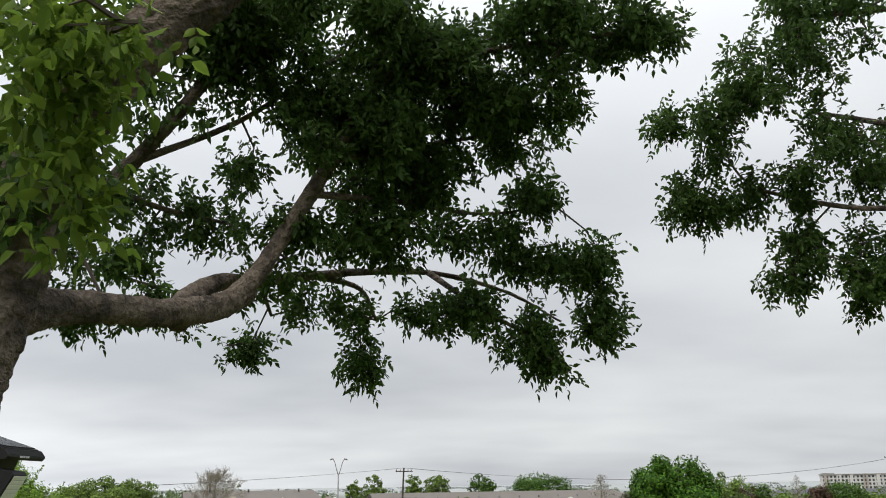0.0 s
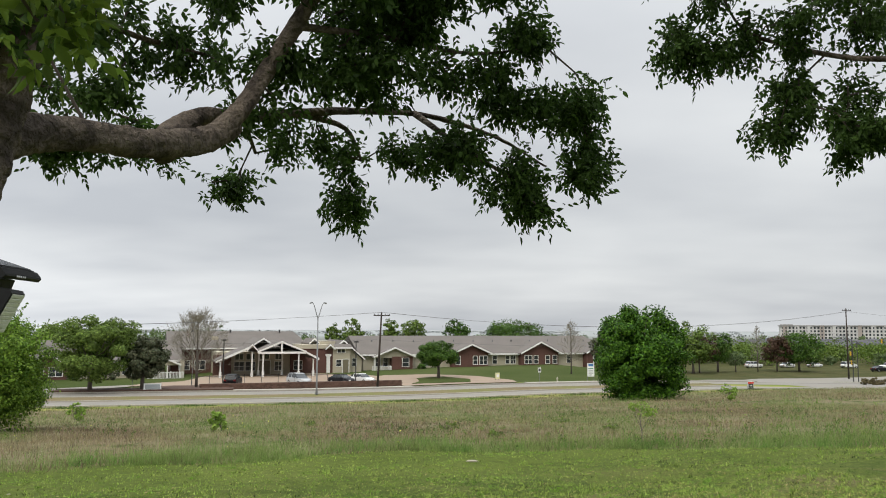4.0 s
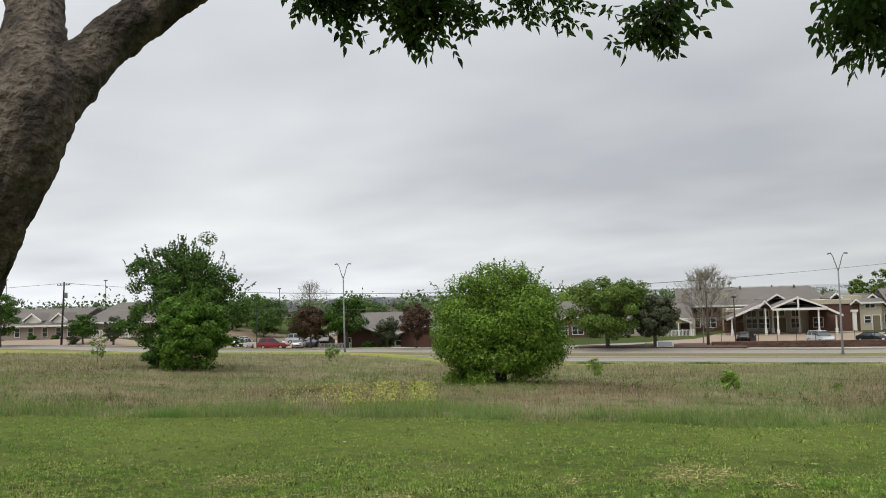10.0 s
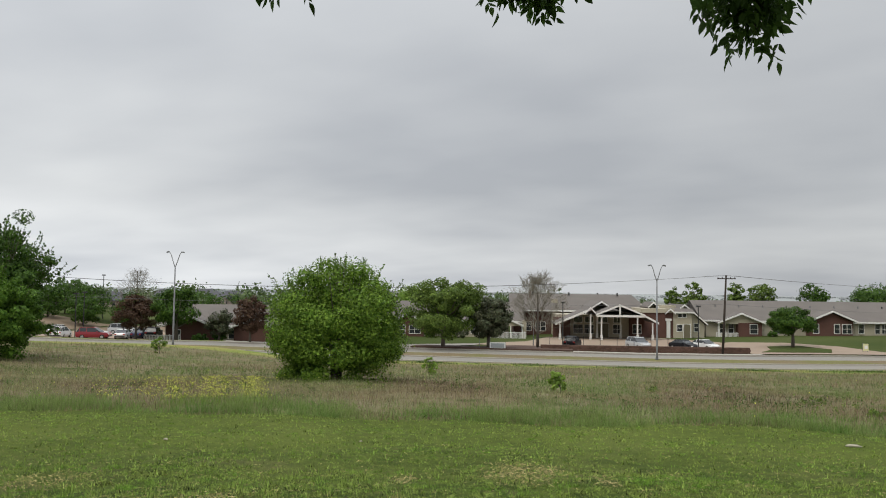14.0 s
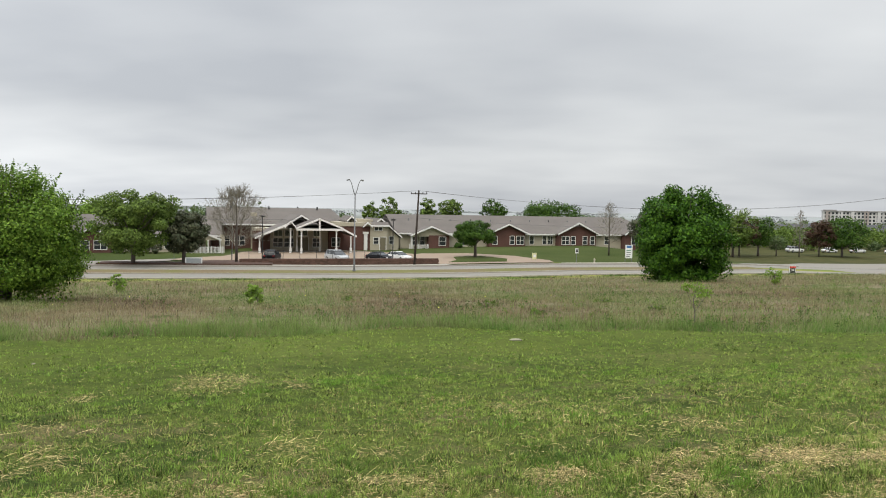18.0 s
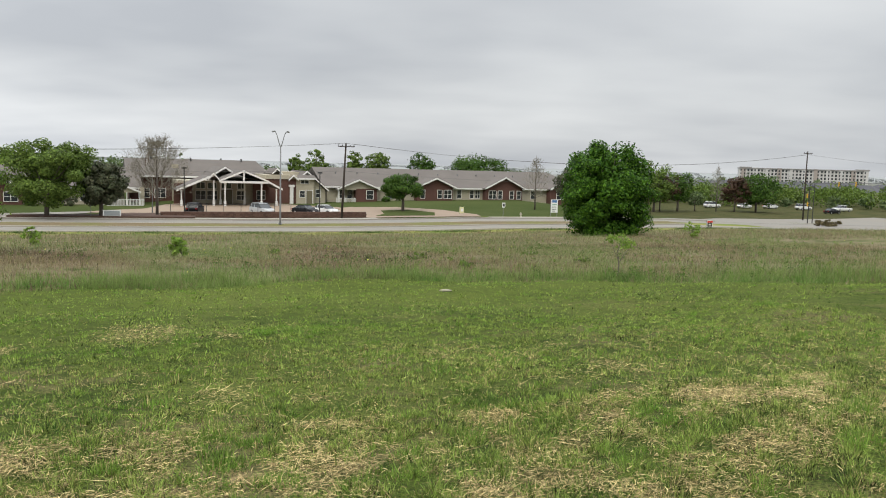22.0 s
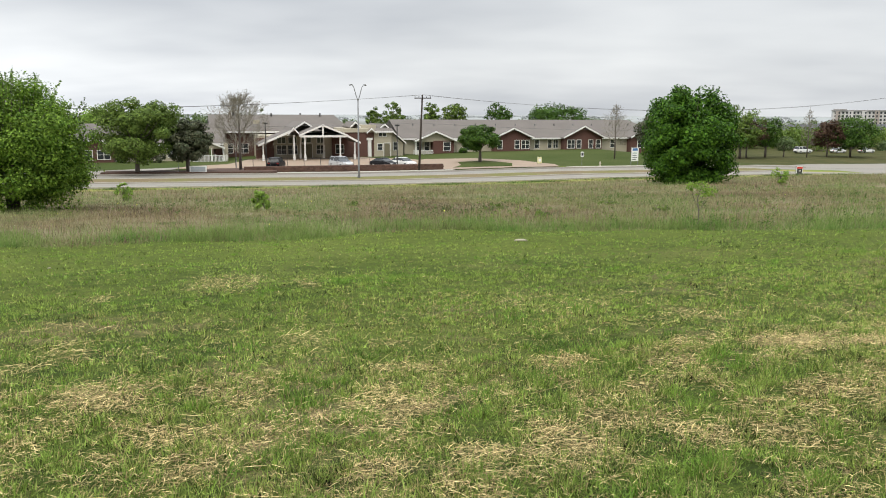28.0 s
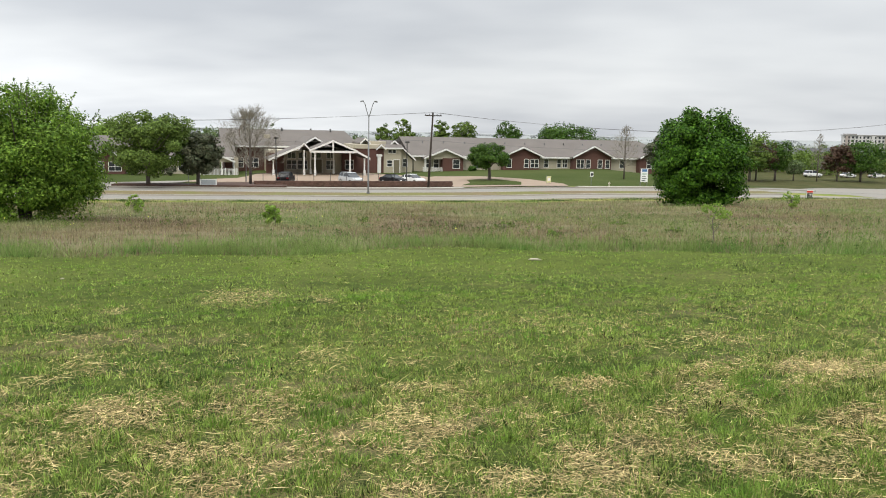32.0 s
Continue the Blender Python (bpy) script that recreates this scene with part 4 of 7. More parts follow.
s.prism([(0.055, -0.004), (0.122, -0.026), (0.117, -0.040), (0.055, -0.044)], "y", -0.045, 0.040)
part("bracket", s, PLASTIC, solar)
lamp_head = Shape()
lamp_head.prism([(0.068, -0.035), (0.124, -0.045), (0.128, -0.052), (0.090, -0.125), (0.078, -0.123), (0.056, -0.07)], "y", -0.046, 0.036)
lh = part("lamp_head", lamp_head, PLASTIC, solar)
lens = Shape()
lens.add([(0, 0, 0), (0, 0.0075, 0), (0, 0.0075, -0.0089), (0, 0, -0.0089), (0.0009, 0.0018, -0.0018), (0.0009, 0.0057, -0.0018), (0.0009, 0.0057, -0.0071), (0.0009, 0.0018, -0.0071)],
         [(4, 5, 6, 7), (0, 1, 5, 4), (1, 2, 6, 5), (2, 3, 7, 6), (3, 0, 4, 7)])
# the lamp head is turned a little on its joint
SWIVEL = Matrix.Translation((0.110, -0.030, -0.010)) @ pose(0, 0, 0, 0, 0, 8) @ Matrix.Diagonal((0.72, 0.72, 0.76, 1)) @ Matrix.Translation((-0.06, 0, 0))
lh.matrix_basis = SWIVEL
lens_mesh = lens.mesh("lens")
lens_mesh.materials.append(LED)
for r in range(9):
    for c in range(10):
        t = (r + 0.08) / 9
        ln = new("lens", lens_mesh)
        ln.parent = lh
        ln.matrix_basis = pose(0.1295 - 0.038 * t, -0.042 + 0.0076 * c, -0.053 - 0.073 * t, 0, -27.5 + 55, 0)
s = Shape()
s.tube([(0.08, 0.062, -0.060), (0.098, 0.066, -0.067), (0.106, 0.067, -0.071)], [0.015, 0.0145, 0.007], 12)
part("sensor", s, GREY_LENS, solar, "pale domed sensor", smooth=True).matrix_basis = SWIVEL
s = Shape()
s.prism([(0.04, -0.045), (0.092, -0.05), (0.086, -0.085), (0.06, -0.09)], "y", 0.037, 0.078)
part("sensor_housing", s, PLASTIC, solar).matrix_basis = SWIVEL

# ---------------------------------------------------------------- bushes and trees of the meadow
broadleaf("round_bush", -18.7, 34.2, 5.75, 3.45, 0.0, LEAF_BUSH, 21, 36000, 0.115, 300, "bush", "round bright green bush standing in the tall meadow", 0.09, stems=4, clump=0.66, spindle=60)
broadleaf("dark_bush", 19.05, 69.3, 8.35, 4.35, 0.0, LEAF_GLINT, 22, 22000, 0.235, 260, "bush", "dense dark green bush standing at the meadow's far side", 0.12, stems=3, clump=0.84, spindle=16)
broadleaf("wild_bush", -43.5, 36.2, 8.3, 4.2, 0.2, LEAF_DARK, 23, 21000, 0.18, 150, "round", "straggling dark green bush with upright shoots in the meadow", 0.12, stems=4, clump=0.55, spindle=170, lumpy=0.75)
broadleaf("sapling_bush", -39.4, 33.4, 5.0, 2.3, 0.1, LEAF_BUSH_MID, 24, 9000, 0.17, 120, "bush", "young green bush grown out beside the straggling bush", 0.06, stems=2, clump=0.45, spindle=24)
broadleaf("low_bush", -42.6, 33.6, 1.9, 1.2, 0.0, LEAF_DARK, 25, 2600, 0.16, 40, "bush", "low dark green bush at the foot of the straggling bush", 0.05, stems=2, clump=0.3)
for x, y, h, r, m, sd, lab in ((-7.6, 31.2, 1.0, 0.42, LEAF_LIME, 31, "thin bright green sapling in the meadow"), (22.3, 57.9, 1.35, 0.75, LEAF_LIME, 32, "small round bright green shrub in the meadow"),
                               (-46.0, 53.5, 1.6, 0.75, LEAF_BUSH, 33, "small green shrub in the meadow"), (-34.0, 62.0, 1.1, 0.6, LEAF_BUSH, 34, "small green shrub in the meadow"), (-19.0, 46.0, 1.2, 0.5, LEAF_LIME, 36, "thin bright green sapling in the meadow"), (-60.0, 41.0, 2.4, 1.0, LEAF_BUSH, 37, "small bright green bush at the meadow's edge"),
                               (48.0, 69.0, 1.0, 0.5, LEAF_LIME, 38, "small bright green shrub in the meadow")):
    broadleaf("small_shrub", x, y, h, r, h * 0.08, m, sd, 420, 0.13, 18, "round", lab, 0.02, "small shrubs of the meadow", 2)
for k, (u, v, h, r) in enumerate(((-10.1, -71.4, 0.34, 0.45), (-5.0, -70.8, 0.3, 0.38), (-10.5, -76.5, 0.28, 0.3), (-5.7, -75.5, 0.3, 0.34), (-14.1, -65.6, 0.34, 0.4))):
    broadleaf("meadow_weed", *W(u, v)[:2], h, r, 0.02, LEAF_MID, 240 + k, 130, 0.07, 10, "bush", "low dark green weed among the meadow grass", 0.012, "weeds of the meadow", 3)
sapling = new("young_tree")
sapling.matrix_basis = pose(5.4, 19.75, gz_xy(5.4, 19.75))
tagged(sapling, "thin leaning sapling with a few yellow-green leaves", "tree")
s = Shape()
s.tube([(0, 0, -0.05), (0.02, 0, 0.35), (-0.03, 0, 0.7), (0.05, 0, 1.0)], [0.016, 0.013, 0.009, 0.004], 6)
s.tube([(0.01, 0, 0.4), (0.16, 0.02, 0.65), (0.3, 0, 0.8)], [0.009, 0.006, 0.003], 5)
s.tube([(-0.01, 0, 0.5), (-0.12, 0.05, 0.75), (-0.2, 0, 0.95)], [0.008, 0.005, 0.003], 5)
part("trunk", s, BARK_FAR, sapling)
v, f = leaf_cloud(clump_points(np.random.default_rng(3), [(0.05, 0, 1.0, 0.16, 0.16, 0.12), (0.3, 0, 0.85, 0.16, 0.14, 0.1), (-0.2, 0, 0.98, 0.12, 0.12, 0.1), (0.12, 0, 0.85, 0.2, 0.15, 0.12)], 70), 0.075, np.random.default_rng(4), True)
crown = new("crown", raw_mesh("crown", v, f, 4, LEAF_LIME))
crown.parent = sapling

# trees along the road and round the care home
for name, u, v, h, r, c, mat, sd, n, lf, shp, lab in (
        ("oak_tree", -26.2, 9.8, 9.5, 5.4, 2.2, LEAF_MID, 41, 17000, 0.30, "flat", "broad green oak on the planted island by the road"),
        ("magnolia_tree", -20.1, 10.6, 7.4, 3.3, 1.7, LEAF_MAGNOLIA, 42, 8000, 0.32, "round", "dark bronze-green magnolia beside the oak"),
        ("oak_tree", 25.3, 24.7, 6.4, 3.6, 2.3, LEAF_DARK, 43, 8000, 0.28, "round", "small round dark green tree beside the driveway"),
        ("plum_tree", -52.3, 9.5, 6.4, 2.8, 1.5, LEAF_MAROON, 44, 4000, 0.28, "round", "round maroon-leaved tree by the road"),
        ("plum_tree", -70.5, 15.0, 6.6, 3.2, 1.5, LEAF_MAROON, 45, 4000, 0.3, "round", "maroon-leaved tree beside the car park"),
        ("oak_tree", -65.0, 16.0, 8.0, 3.9, 2.2, LEAF_DARK, 46, 4500, 0.32, "round", "dark green tree beside the car park"),
        ("holly_tree", -59.0, 17.0, 5.0, 2.3, 1.0, LEAF_MAGNOLIA, 47, 2500, 0.28, "round", "small dark evergreen beside the white gate"),
        ("oak_tree", -102.6, 12.0, 4.8, 1.7, 0.6, LEAF_MAGNOLIA, 48, 2200, 0.26, "round", "small dark egg-shaped tree beyond the road"),
        ("oak_tree", -108.4, 12.2, 5.0, 2.4, 1.6, LEAF_DARK, 49, 2600, 0.28, "flat", "small green tree in front of the low house"),
        ("oak_tree", -118.5, 6.0, 9.0, 3.6, 2.0, LEAF_DARK, 50, 3500, 0.32, "round", "dark green tree beside the low house"),
        ("plum_tree", 97.0, 50.0, 9.5, 4.2, 2.2, LEAF_MAROON, 51, 3500, 0.36, "round", "maroon-leaved tree on the lawn by the crossing"),
        ("oak_tree", 93.0, 47.0, 11.5, 5.0, 2.2, LEAF_MID, 52, 4500, 0.4, "round", "tall green tree on the lawn by the crossing"),
        ("oak_tree", 104.5, 53.0, 9.5, 4.0, 2.4, LEAF_DARK, 53, 3500, 0.36, "round", "green tree on the lawn by the crossing"),
        ("young_tree", 111.3, 55.0, 5.0, 2.6, 1.6, LEAF_FAR_HAZE, 54, 900, 0.3, "round", "thin young tree on the lawn by the crossing"),
        ("plum_tree", 125.5, 57.0, 8.8, 4.0, 1.8, LEAF_MAROON, 55, 3500, 0.36, "round", "maroon-leaved tree in the row by the crossing"),
        ("oak_tree", 131.5, 56.0, 10.0, 6.4, 2.2, LEAF_DARK, 56, 5200, 0.4, "flat", "broad dark green tree in the row by the crossing"),
        ("oak_tree", 64.5, 36.0, 8.0, 3.6, 1.6, LEAF_MAGNOLIA, 57, 3500, 0.34, "round", "dark brownish tree at the end of the lawn"),
        ("oak_tree", 25.2, 100.0, 9.4, 2.4, 2.0, LEAF_MID, 58, 2500, 0.42, "round", "green tree behind the care home's roof"),
        ("oak_tree", 30.2, 100.0, 10.8, 3.3, 2.0, LEAF_MID, 59, 2500, 0.42, "round", "green tree behind the care home's roof"),
        ("oak_tree", 40.0, 100.0, 10.6, 2.8, 2.0, LEAF_MID, 60, 2500, 0.42, "round", "green tree behind the care home's roof"),
        ("oak_tree", 46.2, 100.0, 10.3, 4.2, 2.0, LEAF_MID, 61, 2500, 0.42, "round", "green tree behind the care home's roof"),
        ("oak_tree", 58.7, 100.0, 10.4, 4.0, 2.0, LEAF_DARK, 62, 2500, 0.42, "round", "green tree behind the care home's roof"),
        ("oak_tree", 75.6, 100.0, 10.6, 9.2, 2.0, LEAF_DARK, 63, 8000, 0.45, "flat", "wide dark green tree behind the care home's roof"),
        ("oak_tree", 87.0, 100.0, 8.4, 4.0, 2.0, LEAF_FAR_HAZE, 64, 2500, 0.45, "flat", "pale green tree behind the care home's roof"),
        ("oak_tree", -36.0, 74.0, 9.0, 5.0, 2.0, LEAF_LIME, 65, 3000, 0.42, "round", "bright green tree behind the care home's roof"),
        ("oak_tree", -46.0, 84.0, 8.5, 5.0, 2.0, LEAF_MID, 66, 3000, 0.42, "round", "green tree behind the care home's roof")):
    broadleaf(name, *W(u, v)[:2], h, r, c, mat, sd, int(n * (1.1 if v < 40 else 0.7)), lf * (1.0 if v < 40 else 1.25), 64, shp, lab, 0.24 if name in ("oak_tree", "magnolia_tree") and r > 3 else 0.15)
for k, (u, v, h, r) in enumerate(((-121, 66, 7.3, 4.6), (-114, 60, 7.9, 4.6), (-107, 64, 7.5, 4.8), (-100, 60, 7.7, 4.4), (-94, 66, 7.1, 4.6), (-83, 64, 7.7, 4.8), (-76, 60, 7.3, 4.2), (-70, 66, 6.9, 4.4), (-96, 50, 6.1, 3.6), (-88, 52, 5.7, 3.4), (-104, 52, 6.7, 4.0))):
    broadleaf("oak_tree", *W(u, v)[:2], h, r, 0.6, LEAF_DARK, 170 + k, 3200, 0.34, 60, "round", "dark green tree in the belt behind the car park", 0.16, "belt of trees")
bare_tree("bare_tree", *W(-13.2, 15.5)[:2], 10.0, 71, "bare-branched tree with fine grey twigs by the parking", 0.50, 0.18, 4)
bare_tree("bare_tree", *W(50.7, 26.0)[:2], 9.8, 72, "bare-branched young tree on the sloping lawn", 0.30, 0.12, 3)
bare_tree("bare_tree", *W(-94.6, 70.0)[:2], 11.2, 73, "bare round-crowned tree behind the car park", 0.5, 0.2, 3)
bare_tree("bare_tree", *W(116.5, 53.5)[:2], 12.0, 74, "bare slim tree on the lawn by the crossing", 0.2, 0.12)

# ---------------------------------------------------------------- buildings


class House:
    """A building in the road's axes: u along the road, v away from it, z height above the eye's level."""

    def __init__(self, name, u, v, z, label, category="building"):
        self.o = (u, v, z)
        self.root = new(name)
        self.root.matrix_basis = pose(*W(u, v, z), 0, 0, TURN)
        tagged(self.root, label, category)

    def L(self, u, v, z):
        return (u - self.o[0], v - self.o[1], z - self.o[2])

    def box(self, name, u0, u1, v0, v1, z0, z1, mat, parent=None, label=""):
        s = Shape()
        a, b = self.L(u0, v0, z0), self.L(u1, v1, z1)
        s.box(a[0], b[0], a[1], b[1], a[2], b[2])
        return part(name, s, mat, parent or self.root, label)

    def wall_gable(self, name, u0, u1, peak, v0, v1, z0, ze, zr, mat, label=""):
        s = Shape()
        pts = [(u0, z0), (u1, z0), (u1, ze), (peak, zr), (u0, ze)]
        s.prism([(p - self.o[0], q - self.o[2]) for p, q in pts], "y", v0 - self.o[1], v1 - self.o[1])
        return part(name, s, mat, self.root, label)

    def roof(self, u0, u1, v0, v1, ze, zr, axis, mat=None, hip=(0.0, 0.0), trim=True, thick=0.16, name="roof", ze2=None, peak=None):
        """A pitched roof. axis u: the ridge runs along the road; axis v: across it, with the gable towards the road."""
        mat = mat or SHINGLE
        s = Shape()
        ze2 = ze if ze2 is None else ze2
        if axis == "u":
            m = (v0 + v1) / 2
            P = [(u0, v0, ze), (u1, v0, ze), (u1, v1, ze), (u0, v1, ze), (u0 + hip[0], m, zr), (u1 - hip[1], m, zr)]
            F = [(0, 1, 5, 4), (2, 3, 4, 5), (1, 2, 5), (3, 0, 4)]
            top = [self.L(*p) for p in P]
            low_pts = [(x, y, z - thick) for x, y, z in top]
            s.add(top, F)
            s.add(low_pts, [f[::-1] for f in F])
            n = len(top)
            s.add(top + low_pts, [(k, k + n, (k + 1) % 4 + n, (k + 1) % 4) for k in range(4)])
        else:
            m = (u0 + u1) / 2 if peak is None else peak
            slabs = [(u0, ze), (m, zr), (u1, ze2), (u1, ze2 - thick), (m, zr - thick), (u0, ze - thick)]
            put = [(a - self.o[0], c - self.o[2]) for a, c in slabs]
            y0, y1 = v0 - self.o[1], v1 - self.o[1]
            verts = [(a, y0, c) for a, c in put] + [(a, y1, c) for a, c in put]
            s.add(verts, [(0, 1, 7, 6), (1, 2, 8, 7), (2, 3, 9, 8), (3, 4, 10, 9), (4, 5, 11, 10), (5, 0, 6, 11), (0, 5, 4, 1), (1, 4, 3, 2), (6, 7, 10, 11), (7, 8, 9, 10)])
        r = part(name, s, mat, self.root)
        if trim:
            t = Shape()
            w = 0.14
            if axis == "u":
                a, b = self.L(u0, v0 - 0.05, ze - 0.24), self.L(u1, v0 - 0.004, ze + 0.03)
                t.box(a[0], b[0], a[1], b[1], a[2], b[2])
            else:
                for ua, za in ((u0, ze), (u1, ze2)):
                    q = [(ua, za + 0.05), (m, zr + 0.05), (m, zr - 0.26), (ua, za - 0.24)]
                    t.prism([(p - self.o[0], z - self.o[2]) for p, z in q], "y", v0 - 0.10 - self.o[1], v0 - 0.01 - self.o[1])
            part("fascia", t, WHITE, r, "white fascia board")
        return r

    def window(self, u0, u1, z0, z1, v, mull=1, bars=1, name="window"):
        """A window that faces the road: a white frame round panes set back in it."""
        s = Shape()
        c = self.L(u0, v, z0)
        w, h, d = u1 - u0, z1 - z0, 0.09
        fr = 0.09
        x0, y0, z0l = c
        outer = [(x0 - fr, z0l - fr), (x0 + w + fr, z0l - fr), (x0 + w + fr, z0l + h + fr), (x0 - fr, z0l + h + fr)]
        inner = [(x0, z0l), (x0 + w, z0l), (x0 + w, z0l + h), (x0, z0l + h)]
        verts = [(a, y0 - d, q) for a, q in outer + inner] + [(a, y0 + 0.05, q) for a, q in outer + inner]
        faces = []
        for k in range(4):
            n = (k + 1) % 4
            faces += [(k, n, 4 + n, 4 + k), (8 + n, 8 + k, 12 + k, 12 + n), (n, k, 8 + k, 8 + n), (4 + k, 4 + n, 12 + n, 12 + k)]
        s.add(verts, faces)
        wf = part(name, s, WHITE, self.root, "white-framed window")
        for k in range(1, mull):
            x = x0 + w * k / mull
            part("mullion", Shape().box(x - 0.04, x + 0.04, y0 - d * 0.9, y0 - 0.005, z0l, z0l + h), WHITE, wf)
        for k in range(1, bars + 1):
            z = z0l + h * k / (bars + 1)
            part("glazing_bar", Shape().box(x0, x0 + w, y0 - d * 0.75, y0 - 0.032, z - 0.03, z + 0.03), WHITE, wf)
        for k in range(mull):
            p = Shape()
            p.box(x0 + w * k / mull + 0.005, x0 + w * (k + 1) / mull - 0.005, y0 - 0.03, y0 - 0.015, z0l + 0.002, z0l + h - 0.002)
            part("pane", p, GLASS, wf)
        return wf

    def door(self, u0, u1, z0, z1, v, mat=None):
        s = Shape()
        a, b = self.L(u0, v - 0.06, z0), self.L(u1, v - 0.005, z1)
        s.box(a[0], b[0], a[1], b[1], a[2], b[2])
        d = part("door", s, mat or DOOR, self.root, "olive-brown panelled door")
        t = Shape()
        for x0, x1, zz0, zz1 in ((a[0] - 0.1, a[0], a[2], b[2] + 0.1), (b[0], b[0] + 0.1, a[2], b[2] + 0.1), (a[0], b[0], b[2], b[2] + 0.1)):
            t.box(x0, x1, a[1] - 0.03, b[1] - 0.001, zz0, zz1)
        part("door_frame", t, WHITE, d)

    def column(self, u, v, z0, z1, w=0.3):
        s = Shape()
        x, y, z = self.L(u, v, z0)
        h = z1 - z0
        s.box(x - w / 2, x + w / 2, y - w / 2, y + w / 2, z + 0.9, z + h)
        s.box(x - w * 0.85, x + w * 0.85, y - w * 0.85, y + w * 0.85, z, z + 0.9)
        s.box(x - w * 0.95, x + w * 0.95, y - w * 0.95, y + w * 0.95, z + 0.9, z + 0.98)
        s.box(x - w * 0.7, x + w * 0.7, y - w * 0.7, y + w * 0.7, z + h - 0.2, z + h - 0.001)
        return part("column", s, WHITE, self.root, "square white column on a pedestal")

    def railing(self, u0, u1, v, z0, z1, step=0.22, name="railing"):
        s = Shape()
        x0, y, z = self.L(u0, v, z0)
        w, h = u1 - u0, z1 - z0
        s.box(x0, x0 + w, y - 0.05, y + 0.05, z + h - 0.1, z + h)
        s.box(x0, x0 + w, y - 0.04, y + 0.04, z + 0.08, z + 0.18)
        n = int(w / step)
        for k in range(n + 1):
            x = x0 + w * k / n
            q = 0.07 if k % 8 == 0 else 0.045
            s.box(x - q, x + q, y - 0.03, y + 0.03, z, z + h - 0.001 + (0.12 if k % 8 == 0 else 0))
        return part(name, s, WHITE, self.root, "white picket railing")


home = House("care_home", 0, 50, -8.1, "long single-storey care home of brick and cream siding, grey roofs")
H = home
# right wing
H.box("wall", 20.0, 77.0, 52.0, 68.0, -8.6, -5.1, SIDING, label="cream siding wall")
H.roof(19.0, 78.0, 51.2, 69.0, -5.05, -1.5, "u", hip=(0.0, 5.0))
for pk, a, b, zr, brick0, brick1 in ((25.6, 21.4, 30.0, -3.65, 25.3, 29.5), (41.5, 37.4, 46.2, -3.05, 37.9, 45.6), (57.3, 52.6, 62.0, -2.65, 53.1, 61.6), (72.0, 68.0, 76.0, -2.9, 68.4, 75.6)):
    ze = -5.42 if pk < 30 else -4.95
    if brick0 > a + 1.5:
        H.box("wall", brick0, brick1, 50.4, 51.99, -8.6, ze - 0.02, BRICK, label="red-brown brick wall")
        H.wall_gable("gable", a + 0.4, b - 0.4, pk, 50.42, 50.9, ze - 0.25, ze, zr - 0.25, SIDING)
        H.railing(21.4, 25.2, 50.3, -8.4, -7.25)
        H.box("wall", 21.7, 22.0, 50.3, 50.6, -8.6, -5.45, WHITE, label="white porch post")
    else:
        H.wall_gable("wall", brick0, brick1, pk, 50.4, 51.99, -8.6, ze, zr - 0.25, BRICK, "red-brown brick gable wall")
    H.roof(a, b, 49.7, 58.0, ze, zr, "v")
for a, b, v, mull in ((27.4, 28.7, 50.4, 1), (32.2, 33.2, 52.0, 1), (34.5, 35.6, 52.0, 1), (42.3, 43.2, 50.4, 1), (43.7, 45.3, 50.4, 2), (47.3, 48.2, 52.0, 1), (50.2, 51.0, 52.0, 1), (51.4, 52.4, 52.0, 2), (53.8, 55.4, 50.4, 2), (55.9, 56.8, 50.4, 1), (58.6, 59.5, 50.4, 1), (60.3, 61.2, 50.4, 1), (64.5, 65.6, 52.0, 1), (70.0, 72.0, 50.4, 2), (22.4, 23.4, 52.0, 1), (24.0, 24.9, 52.0, 1), (38.6, 39.5, 50.4, 1)):
    H.window(a, b, -7.1 if a > 36 else -7.35, -5.5 if a > 36 else -5.75, v, mull)
# cream gable and the block beside it
H.wall_gable("gable", 11.2, 18.6, 15.0, 48.0, 58.0, -8.6, -5.7, -2.45, SIDING, "cream siding gable wall")
H.roof(10.8, 19.1, 47.4, 60.0, -5.7, -2.2, "v", peak=15.0)
H.box("wall", 12.65, 15.9, 46.0, 47.99, -8.6, -3.55, SIDING, label="cream entrance block")
H.roof(11.1, 12.9, 45.2, 49.0, -3.75, -2.95, "v")
H.roof(12.5, 16.2, 45.4, 49.0, -3.5, -2.9, "u")
H.window(13.5, 14.9, -4.45, -3.85, 46.0, 2, 0)
H.window(13.3, 14.2, -6.9, -5.8, 46.0)
H.door(14.5, 15.6, -8.1, -5.7, 46.0)
H.window(16.8, 17.6, -7.0, -5.6, 48.0)
# brick block with parapet
H.box("wall", 7.2, 12.64, 46.0, 60.0, -8.6, -3.72, BRICK, label="red-brown brick block")
H.box("parapet", 7.0, 12.8, 45.8, 60.2, -3.72, -3.0, SIDING, label="cream parapet band")
H.box("pilaster", 11.45, 12.05, 45.55, 45.99, -8.3, -5.1, WHITE)
H.box("pilaster_cap", 11.25, 12.25, 45.45, 46.0, -5.1, -4.7, WHITE)
H.roof(8.7, 10.6, 48.0, 56.0, -2.75, -1.85, "v")
H.box("wall", 9.0, 14.0, 50.0, 58.0, -3.0, -2.45, SIDING)
